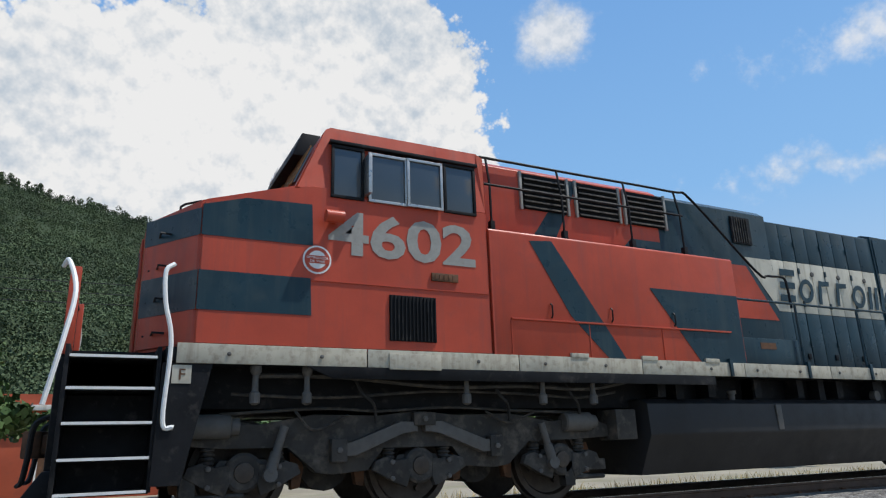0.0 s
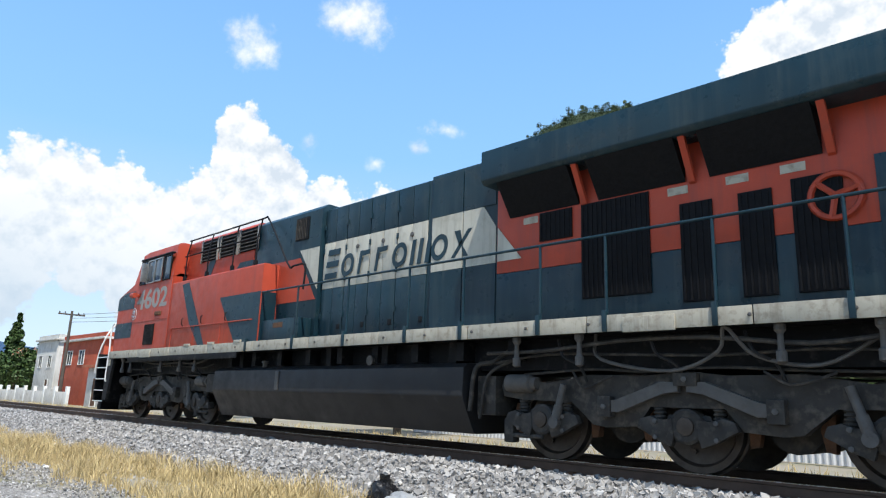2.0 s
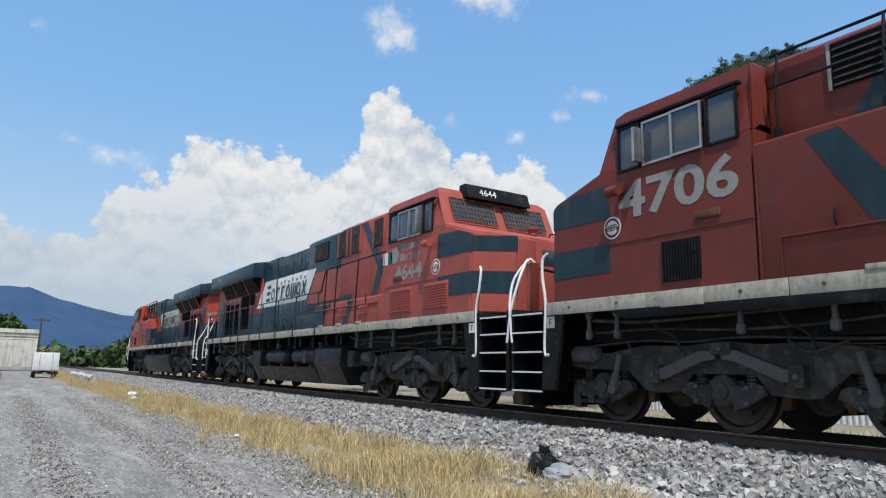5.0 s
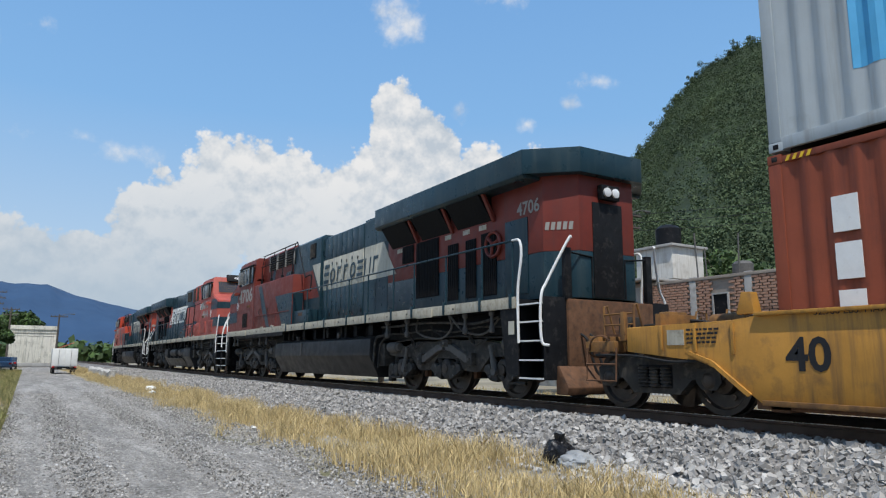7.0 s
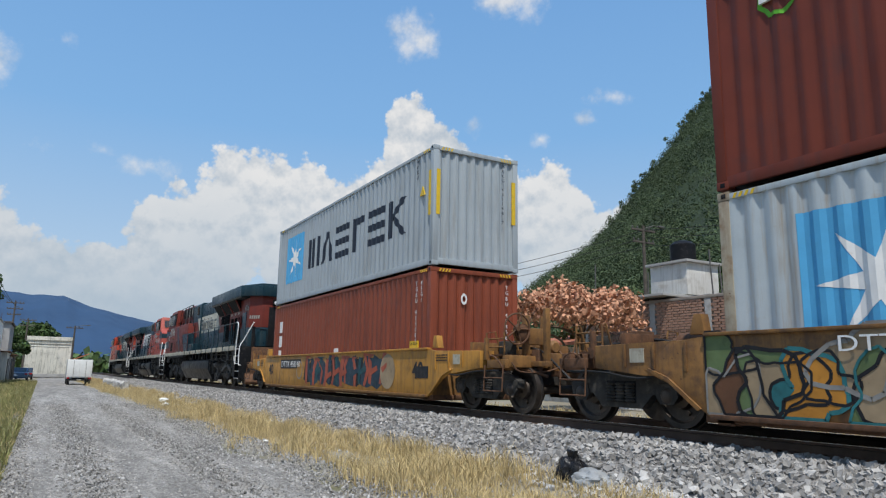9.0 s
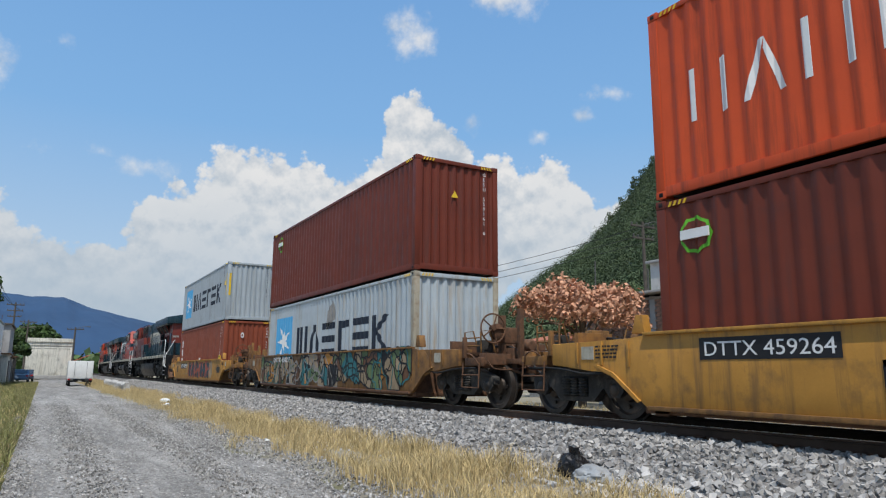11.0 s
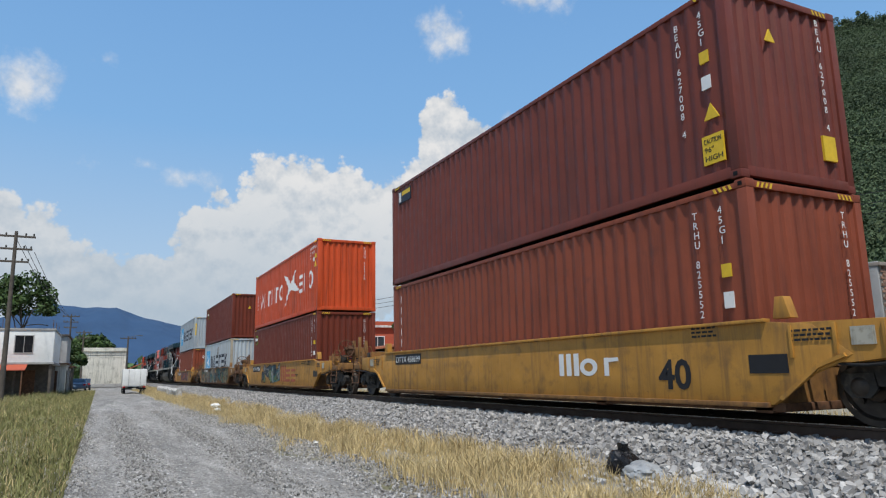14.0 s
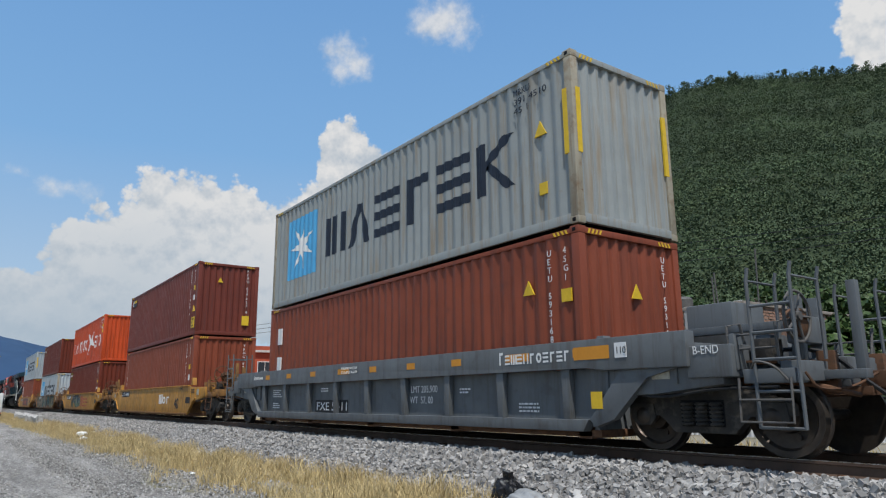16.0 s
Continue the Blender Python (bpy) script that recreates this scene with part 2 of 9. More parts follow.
M["c_olive"] = surface("greenish_grey_container_paint", (0.30, 0.32, 0.31), 0.55, var=0.10, scale=1.2, bump=0.06, dirt=(0.26, 0.19, 0.11), dirt_at=0.63, streak=True, rust=(0.16, 0.07, 0.03), rust_at=0.72)
M["c_post"] = surface("rust_streaked_tan_paint", (0.36, 0.32, 0.24), 0.6, var=0.15, scale=2.0, bump=0.06, dirt=(0.20, 0.12, 0.06), dirt_at=0.5, streak=True, rust=(0.14, 0.06, 0.03), rust_at=0.64)
M["navy"] = surface("dark_navy_lettering_paint", (0.016, 0.022, 0.035), 0.5, var=0.1, bump=0.02)
M["sky_blue"] = surface("sky_blue_emblem_paint", (0.085, 0.36, 0.62), 0.5, var=0.08, bump=0.02)
M["letter_white"] = surface("white_lettering_paint", (0.74, 0.74, 0.72), 0.5, var=0.06, scale=6, bump=0.02, dirt=(0.5, 0.45, 0.4), dirt_at=0.62)
M["letter_grey"] = surface("worn_silver_lettering_paint", (0.29, 0.285, 0.26), 0.5, var=0.12, scale=9, bump=0.02, dirt=(0.25, 0.2, 0.17), dirt_at=0.55)
M["letter_black"] = surface("black_lettering_paint", (0.018, 0.018, 0.020), 0.5, var=0.1, bump=0.02)
M["green"] = surface("bright_green_paint", (0.12, 0.42, 0.03), 0.5, bump=0.02)
M["flag_green"] = surface("deep_green_paint", (0.02, 0.09, 0.05), 0.5, bump=0.02)
for key, col in (("g_teal", (0.03, 0.16, 0.17)), ("g_green", (0.12, 0.17, 0.07)), ("g_black", (0.014, 0.014, 0.016)), ("g_grey", (0.25, 0.24, 0.22)), ("g_brown", (0.13, 0.06, 0.03)),
                 ("g_orange", (0.46, 0.20, 0.03)), ("g_blue", (0.025, 0.05, 0.07)), ("g_rose", (0.38, 0.085, 0.045)), ("g_deep", (0.02, 0.075, 0.085)), ("g_tan", (0.34, 0.25, 0.15))):
    M[key] = surface("spray_paint_" + key[2:], col, 0.55, var=0.25, scale=2.5, bump=0.04, dirt=tuple(x * 0.5 for x in col), dirt_at=0.56)
M["ground"] = surface("dry_pale_soil", (0.27, 0.24, 0.18), 0.95, var=0.25, scale=0.25, fine=9.0, bump=0.5, dist=0.03, dirt=(0.17, 0.17, 0.07), dirt_at=0.52)


def gravel(name, tones, cell, wide, bump, lump):
    """Packed broken stone: cells of random grey at two sizes, over broad worn bands."""
    m = bpy.data.materials.new(name)
    m.use_nodes = True
    N, L = m.node_tree.nodes.new, m.node_tree.links.new
    b = m.node_tree.nodes["Principled BSDF"]
    b.inputs["Roughness"].default_value, b.inputs["Specular IOR Level"].default_value = 0.95, 0.15
    co = N("ShaderNodeTexCoord").outputs["Object"]
    height, col = None, None
    for k, size in enumerate((cell, cell * 2.7)):
        v = N("ShaderNodeTexVoronoi")
        L(co, v.inputs["Vector"])
        v.inputs["Scale"].default_value = size
        bw = N("ShaderNodeRGBToBW")
        L(v.outputs["Color"], bw.inputs[0])
        rp = N("ShaderNodeValToRGB")
        L(bw.outputs[0], rp.inputs[0])
        rp.color_ramp.elements[0].position, rp.color_ramp.elements[0].color = 0.15, (*tones[0], 1)
        rp.color_ramp.elements[1].position, rp.color_ramp.elements[1].color = 0.85, (*tones[2], 1)
        rp.color_ramp.elements.new(0.5).color = (*tones[1], 1)
        if col is None:
            col, height = rp.outputs[0], v.outputs["Distance"]
        else:
            mx = N("ShaderNodeMix")
            mx.data_type = "RGBA"
            mx.inputs[0].default_value = 0.5
            L(col, mx.inputs[6]), L(rp.outputs[0], mx.inputs[7])
            col = mx.outputs[2]
    mp = N("ShaderNodeMapping")
    L(co, mp.inputs[0])
    mp.inputs["Scale"].default_value = wide
    for sc, lo, hi, a in ((1.0, 0.35, 0.65, 0.72), (5.0, 0.40, 0.62, 0.80)):
        nz = N("ShaderNodeTexNoise")
        L(mp.outputs[0], nz.inputs["Vector"])
        nz.inputs["Scale"].default_value, nz.inputs["Detail"].default_value, nz.inputs["Roughness"].default_value = sc, 8.0, 0.65
        mr = N("ShaderNodeMapRange")
        L(nz.outputs["Fac"], mr.inputs["Value"])
        mr.inputs["From Min"].default_value, mr.inputs["From Max"].default_value = lo, hi
        mr.inputs["To Min"].default_value, mr.inputs["To Max"].default_value = a, 1.18
        mx = N("ShaderNodeVectorMath")
        mx.operation = "SCALE"
        L(col, mx.inputs[0]), L(mr.outputs[0], mx.inputs["Scale"])
        col = mx.outputs[0]
    L(col, b.inputs["Base Color"])
    bp = N("ShaderNodeBump")
    bp.invert = True
    bp.inputs["Strength"].default_value, bp.inputs["Distance"].default_value = bump, lump
    L(height, bp.inputs["Height"])
    L(bp.outputs[0], b.inputs["Normal"])
    return m


M["road"] = gravel("worn_grey_gravel_road", ((0.15, 0.14, 0.125), (0.27, 0.255, 0.23), (0.42, 0.40, 0.365)), 30.0, (0.22, 1.3, 1.0), 0.9, 0.02)
M["ballast_bed"] = gravel("grey_ballast_bed", ((0.09, 0.085, 0.08), (0.21, 0.20, 0.19), (0.36, 0.345, 0.325)), 16.0, (0.5, 0.5, 0.5), 1.0, 0.05)
M["stone"] = surface("crushed_grey_limestone", (0.30, 0.288, 0.27), 0.9, var=0.2, scale=6.0, fine=60, bump=0.4, island=0.42)
M["pebble"] = surface("white_chalky_stone", (0.44, 0.425, 0.40), 0.9, var=0.15, scale=8.0, fine=60, bump=0.3, island=0.2)
M["grit"] = surface("mixed_grey_road_grit", (0.29, 0.275, 0.25), 0.95, var=0.15, scale=8.0, fine=60, bump=0.3, island=0.5)
M["straw"] = surface("dry_golden_grass", (0.50, 0.385, 0.19), 0.8, var=0.2, scale=2.0, bump=0.0, island=0.35)
M["grass"] = surface("green_verge_grass", (0.21, 0.205, 0.075), 0.7, var=0.3, scale=0.8, bump=0.0, island=0.35)
M["rail"] = surface("rusty_rail_steel", (0.115, 0.075, 0.055), 0.6, 0.4, var=0.25, scale=3.0, bump=0.1)
M["railhead"] = surface("polished_rail_head", (0.45, 0.44, 0.42), 0.25, 0.95, var=0.1, scale=3.0, bump=0.02)
M["tie"] = surface("weathered_grey_tie", (0.22, 0.205, 0.18), 0.9, var=0.3, scale=4.0, bump=0.5, obj_random=0.2)
M["hill"] = surface("wooded_hill_ground", (0.030, 0.046, 0.018), 0.95, var=0.4, scale=0.03, fine=0.4, bump=0.6, dist=0.8, dirt=(0.10, 0.10, 0.07), dirt_at=0.62)
# leaf green made paler and bluer, so the hill's haze sits in the colour
M["hill_leaf"] = surface("hazed_hill_foliage", (0.068, 0.098, 0.046), 0.85, var=0.5, scale=0.045, fine=0.17, bump=0.0, island=0.14, dirt=(0.085, 0.105, 0.038), dirt_at=0.54)
M["leaf"] = surface("dark_green_tree_leaves", (0.050, 0.085, 0.022), 0.6, var=0.3, scale=1.0, bump=0.0, island=0.45)
M["blossom"] = surface("salmon_orange_blossom", (0.52, 0.27, 0.16), 0.7, var=0.2, scale=2.0, bump=0.0, island=0.35)
M["bark"] = surface("grey_brown_bark", (0.12, 0.09, 0.065), 0.9, var=0.3, scale=6, bump=0.6)
# the blue of this base colour stands in for haze over distant woods
M["mountain"] = surface("wooded_mountain_haze_blue", (0.030, 0.068, 0.135), 1.0, var=0.16, scale=0.004, fine=0.03, bump=0.0)
M["plaster"] = surface("stained_white_plaster", (0.62, 0.60, 0.55), 0.85, var=0.12, scale=0.7, bump=0.15, dirt=(0.36, 0.32, 0.26), dirt_at=0.52, streak=True)
M["rubble"] = surface("whitewashed_rubble", (0.50, 0.48, 0.44), 0.95, var=0.25, scale=2.5, fine=14, bump=0.6, dist=0.05, dirt=(0.22, 0.20, 0.17), dirt_at=0.48)
M["stained"] = surface("mould_stained_old_plaster", (0.66, 0.63, 0.54), 0.9, var=0.14, scale=0.45, fine=8, bump=0.3, dirt=(0.20, 0.185, 0.15), dirt_at=0.53, streak=True)
M["grey_wall"] = surface("grey_cement_render", (0.36, 0.35, 0.33), 0.9, var=0.15, scale=0.9, bump=0.2, dirt=(0.2, 0.19, 0.17), dirt_at=0.54)
M["brick"] = surface("orange_clay_brick", (0.31, 0.185, 0.13), 0.9, var=0.2, scale=5.0, bump=0.3, obj_random=0.3, island=0.3)
M["mortar"] = surface("grey_mortar", (0.29, 0.25, 0.21), 0.95, var=0.15, scale=3, bump=0.2)
M["red_wall"] = surface("red_house_paint", (0.42, 0.09, 0.045), 0.8, var=0.15, scale=0.8, bump=0.1, dirt=(0.28, 0.08, 0.05), dirt_at=0.56)
M["roof_tile"] = surface("terracotta_roof", (0.36, 0.13, 0.07), 0.85, var=0.25, scale=2.0, bump=0.4)
M["sheet"] = surface("white_corrugated_sheet", (0.62, 0.63, 0.63), 0.5, var=0.08, scale=1.5, bump=0.03)
M["pole"] = surface("weathered_wooden_pole", (0.10, 0.085, 0.07), 0.9, var=0.3, scale=4, bump=0.4)
M["wire"] = surface("black_wire", (0.03, 0.03, 0.032), 0.6, bump=0.0)
M["bin_bag"] = surface("shiny_black_plastic_bag", (0.012, 0.012, 0.013), 0.22, var=0.2, scale=9, bump=0.5, dist=0.02)
M["sack"] = surface("translucent_white_plastic_sack", (0.30, 0.31, 0.31), 0.4, var=0.15, scale=8, bump=0.5, dist=0.02)
M["car_blue"] = surface("blue_grey_car_paint", (0.10, 0.15, 0.22), 0.3, var=0.1, scale=2, bump=0.0, glossy_coat=0.4)
M["car_dark"] = surface("dark_car_paint", (0.03, 0.035, 0.045), 0.3, var=0.1, scale=2, bump=0.0, glossy_coat=0.4)
M["lens_red"] = surface("red_lamp_lens", (0.45, 0.02, 0.02), 0.25, bump=0.0)
M["lens_clear"] = surface("clear_lamp_glass", (0.75, 0.76, 0.76), 0.12, bump=0.0)

# ---------------------------------------------------------------- mesh helpers


def part(name, bm, material, parent=None, label="", kind=""):
    """Link a bmesh as one mesh object, under a parent when there is one."""
    me = bpy.data.meshes.new(name)
    bmesh.ops.recalc_face_normals(bm, faces=bm.faces)
    bm.to_mesh(me)
    bm.free()
    me.materials.append(material)
    me.polygons.foreach_set("use_smooth", [True] * len(me.polygons))
    me.set_sharp_from_angle(angle=radians(32))
    ob = new(name, me)
    ob.parent = parent
    return tagged(ob, label, kind=kind)


def share(name, ob, m, parent=None):
    """Another object on the mesh of ob."""
    o = new(name, ob.data)
    o.parent = parent
    o.matrix_basis = m
    return o


def arrays(name, verts, faces, material, parent=None, smooth=False):
    """A mesh from numpy arrays of vertices and equal-sided faces."""
    me = bpy.data.meshes.new(name)
    faces = np.asarray(faces)
    k = faces.shape[1]
    me.vertices.add(len(verts)), me.loops.add(faces.size), me.polygons.add(len(faces))
    me.vertices.foreach_set("co", np.asarray(verts, np.float32).ravel())
    me.loops.foreach_set("vertex_index", faces.astype(np.int32).ravel())
    me.polygons.foreach_set("loop_start", np.arange(0, faces.size, k, dtype=np.int32))
    me.polygons.foreach_set("use_smooth", np.full(len(faces), smooth))
    me.update(calc_edges=True)
    me.validate()
    me.materials.append(material)
    ob = new(name, me)
    ob.parent = parent
    return ob


def thing(name, label, category, m=None, group="", kind=""):
    ob = new(name)
    ob.empty_display_size = 0.3
    if m is not None:
        ob.matrix_basis = m
    return tagged(ob, label, category, group, kind)


def B():
    return bmesh.new()


def box(bm, x0, x1, y0, y1, z0, z1, bevel=0.0):
    v = [bm.verts.new((x, y, z)) for x in (x0, x1) for y in (y0, y1) for z in (z0, z1)]
    fs = [bm.faces.new([v[i] for i in q]) for q in ((0, 1, 3, 2), (4, 6, 7, 5), (0, 4, 5, 1), (2, 3, 7, 6), (0, 2, 6, 4), (1, 5, 7, 3))]
    if bevel:
        es = list({e for f in fs for e in f.edges})
        bmesh.ops.bevel(bm, geom=es, offset=bevel, segments=2, affect="EDGES", profile=0.6)
    return bm


def prism(bm, poly, axis, lo, hi, bevel=0.0):
    """Extrude a polygon of (a, b) pairs. axis 'y': (x, z); 'x': (y, z); 'z': (x, y)."""
    def at(a, b, c):
        return {"y": (a, c, b), "x": (c, a, b), "z": (a, b, c)}[axis]
    lo_v = [bm.verts.new(at(a, b, lo)) for a, b in poly]
    hi_v = [bm.verts.new(at(a, b, hi)) for a, b in poly]
    n = len(poly)
    fs = [bm.faces.new(lo_v), bm.faces.new(hi_v[::-1])]
    fs += [bm.faces.new((lo_v[i], lo_v[(i + 1) % n], hi_v[(i + 1) % n], hi_v[i])) for i in range(n)]
    if bevel:
        es = list({e for f in fs for e in f.edges})
        bmesh.ops.bevel(bm, geom=es, offset=bevel, segments=2, affect="EDGES", profile=0.6)
    return bm


def tube(bm, pts, r, n=8):
    """A round bar along a polyline."""
    pts = [Vector(p) for p in pts]
    rings = []
    for i, p in enumerate(pts):
        d = (pts[min(i + 1, len(pts) - 1)] - pts[max(i - 1, 0)]).normalized()
        u = d.orthogonal().normalized() if not rings else (uu - d * uu.dot(d)).normalized()
        uu = u
        w = d.cross(u)
        rings.append([bm.verts.new(p + r * (math.cos(a) * u + math.sin(a) * w)) for a in (2 * math.pi * k / n for k in range(n))])
    for a, b in zip(rings, rings[1:]):
        for k in range(n):
            bm.faces.new((a[k], a[(k + 1) % n], b[(k + 1) % n], b[k]))
    bm.faces.new(rings[0][::-1]), bm.faces.new(rings[-1])
    return bm


def lathe(bm, p, axis, prof, n=24):
    """Turn (along, radius) pairs about an axis through p: 'x', 'y' or 'z'."""
    rings = []
    for a, r in prof:
        ring = []
        for k in range(n):
            c, s = r * math.cos(2 * math.pi * k / n), r * math.sin(2 * math.pi * k / n)
            ring.append(bm.verts.new((p[0] + (a if axis == "x" else c), p[1] + (a if axis == "y" else (c if axis == "x" else s)), p[2] + (a if axis == "z" else s))))
        rings.append(ring)
    for a, b in zip(rings, rings[1:]):
        for k in range(n):
            bm.faces.new((a[k], a[(k + 1) % n], b[(k + 1) % n], b[k]))
    bm.faces.new(rings[0]), bm.faces.new(rings[-1])
    return bm


def smooth_path(pts, k=6):
    """Catmull-Rom through the points."""
    P = [Vector(p) for p in pts]
    P = [2 * P[0] - P[1]] + P + [2 * P[-1] - P[-2]]
    out = []
    for a, b, c, d in zip(P, P[1:], P[2:], P[3:]):
        for i in range(k):
            t = i / k
            out.append(0.5 * ((2 * b) + (c - a) * t + (2 * a - 5 * b + 4 * c - d) * t * t + (3 * b - a - 3 * c + d) * t ** 3))
    return out + [P[-2]]


def plate(poly, y, side, t=0.004):
    """A thin painted panel on a side wall; poly of (x, z); side -1 near, +1 far."""
    return prism(B(), poly, "y", y * side, (y + t) * side)


def words(name, text, height, m, material, parent, depth=0.004, width=None, bold=0.0):
    """Lettering with the built-in font as a mesh: capitals 'height' tall, baseline from the origin of m, drawn in its xy plane."""
    cu = bpy.data.curves.new(name, "FONT")
    cu.body, cu.size, cu.extrude, cu.offset, cu.resolution_u = text, height / 0.70, depth / 2, bold, 3
    tmp = bpy.data.objects.new(name, cu)
    me = bpy.data.meshes.new_from_object(tmp)
    bpy.data.objects.remove(tmp)
    bpy.data.curves.remove(cu)
    if width and len(me.vertices):
        xs = [v.co.x for v in me.vertices]
        k = width / (max(xs) - min(xs))
        for v in me.vertices:
            v.co.x *= k
    me.materials.clear()
    me.materials.append(material)
    ob = new(name, me)
    ob.parent = parent
    ob.matrix_basis = m
    return ob


def on_side(x, z, y, side):
    """Pose for lettering on a side wall: side -1 faces the lane, +1 the far side."""
    return pose(x, side * y, z, 90, 0, 0 if side < 0 else 180)

# ---------------------------------------------------------------- the line and the ground
TRACK_Y = 8.7          # centre line of the track, which runs along x
ROAD_Z = -0.72


def lerp_table(tab, v):
    for (a, p), (b, q) in zip(tab, tab[1:]):
        if v <= b:
            return p + (q - p) * max(0.0, (v - a) / (b - a))
    return tab[-1][1]


GROUND_Z = [(-40, -0.3), (-6, -0.5), (-1.2, -0.66), (-0.3, -0.72), (3.0, -0.72), (4.2, -0.67), (6.2, -0.64), (11.5, -0.62), (14, -0.55), (60, -0.5)]


def ground_sheet():
    xs = np.concatenate([[-4000, -2000, -900, -450], np.arange(-260, -60, 10), np.arange(-60, 30, 0.75), [40, 60, 100, 200, 450, 900, 2000, 4000]])
    ys = np.concatenate([[-4000, -1500, -500, -200, -80, -40, -20, -12], np.arange(-8, 15, 0.4), [17, 20, 25, 35, 60, 90, 200, 500, 1500, 4000]])
    v = []
    for x in xs:
        for y in ys:
            z = lerp_table(GROUND_Z, y) + 0.035 * noise.noise((x * 0.5, y * 0.8, 0)) + 0.02 * noise.noise((x * 1.7, y * 1.9, 3))
            if abs(y) > 100 or abs(x) > 300:
                z = -0.8
            v.append((x, y, z))
    n = len(ys)
    f = [(i * n + j, (i + 1) * n + j, (i + 1) * n + j + 1, i * n + j + 1) for i in range(len(xs) - 1) for j in range(n - 1)]
    tagged(arrays("ground", v, f, M["ground"], smooth=True), "dry pale soil with thin grass reaching the horizon", "ground", kind="structure")
    # gravel lane beside the track
    xs = np.concatenate([np.arange(-170, -40, 4), np.arange(-40, 26, 0.5)])
    ys = np.linspace(-1.3, 4.0, 26)
    v = []
    for x in xs:
        wob_r, wob_l = 0.45 * noise.noise((x * 0.35, 7, 0)), 0.25 * noise.noise((x * 0.4, 2, 0))
        lo, hi = -0.55 + wob_l, 3.35 + wob_r
        for k, _ in enumerate(ys):
            u = k / (len(ys) - 1)
            y = lo + (hi - lo) * u
            rut = -0.03 * (math.exp(-((y - 0.7) / 0.3) ** 2) + math.exp(-((y - 2.2) / 0.3) ** 2))
            z = lerp_table(GROUND_Z, y) + 0.05 * min(1, 6 * u, 6 * (1 - u)) + rut + 0.02 * noise.noise((x * 0.9, y * 1.3, 5)) + (-0.08 if u in (0.0, 1.0) else 0.02)
            v.append((x, y, z))
    n = len(ys)
    f = [(i * n + j, (i + 1) * n + j, (i + 1) * n + j + 1, i * n + j + 1) for i in range(len(xs) - 1) for j in range(n - 1)]
    tagged(arrays("road", v, f, M["road"], smooth=True), "pale grey gravel lane with worn wheel ruts", "road", kind="structure")


def rocks(name, count, place, size, material, label, category, seed, verts=8):
    """Loose stones, each a dented eight-cornered block, joined."""
    rng = np.random.default_rng(seed)
    cube = np.array([(x, y, z) for x in (-1, 1) for y in (-1, 1) for z in (-1, 1)], float)
    quad = np.array([(0, 1, 3, 2), (4, 6, 7, 5), (0, 4, 5, 1), (2, 3, 7, 6), (0, 2, 6, 4), (1, 5, 7, 3)])
    c = place(rng, count)
    s = rng.uniform(*size, (count, 1, 1)) * rng.uniform(0.55, 1.0, (count, 1, 3))
    v = (cube[None] + rng.uniform(-0.5, 0.5, (count, 8, 3))) * s * 0.5
    q = rng.normal(size=(count, 4))
    q /= np.linalg.norm(q, axis=1, keepdims=True)
    w, x, y, z = q.T
    R = np.stack([1 - 2 * (y * y + z * z), 2 * (x * y - z * w), 2 * (x * z + y * w), 2 * (x * y + z * w), 1 - 2 * (x * x + z * z), 2 * (y * z - x * w),
                  2 * (x * z - y * w), 2 * (y * z + x * w), 1 - 2 * (x * x + y * y)], 1).reshape(-1, 3, 3)
    v = np.einsum("nij,nkj->nki", R, v) + c[:, None]
    f = (quad[None] + 8 * np.arange(count)[:, None, None]).reshape(-1, 4)
    return tagged(arrays(name, v.reshape(-1, 3), f, material), label, category, kind="stuff")


BED = [(5.75, -0.70), (6.15, -0.60), (7.05, -0.20), (7.3, -0.17), (8.05, -0.17), (9.35, -0.17), (10.1, -0.17), (10.4, -0.22), (11.5, -0.66)]


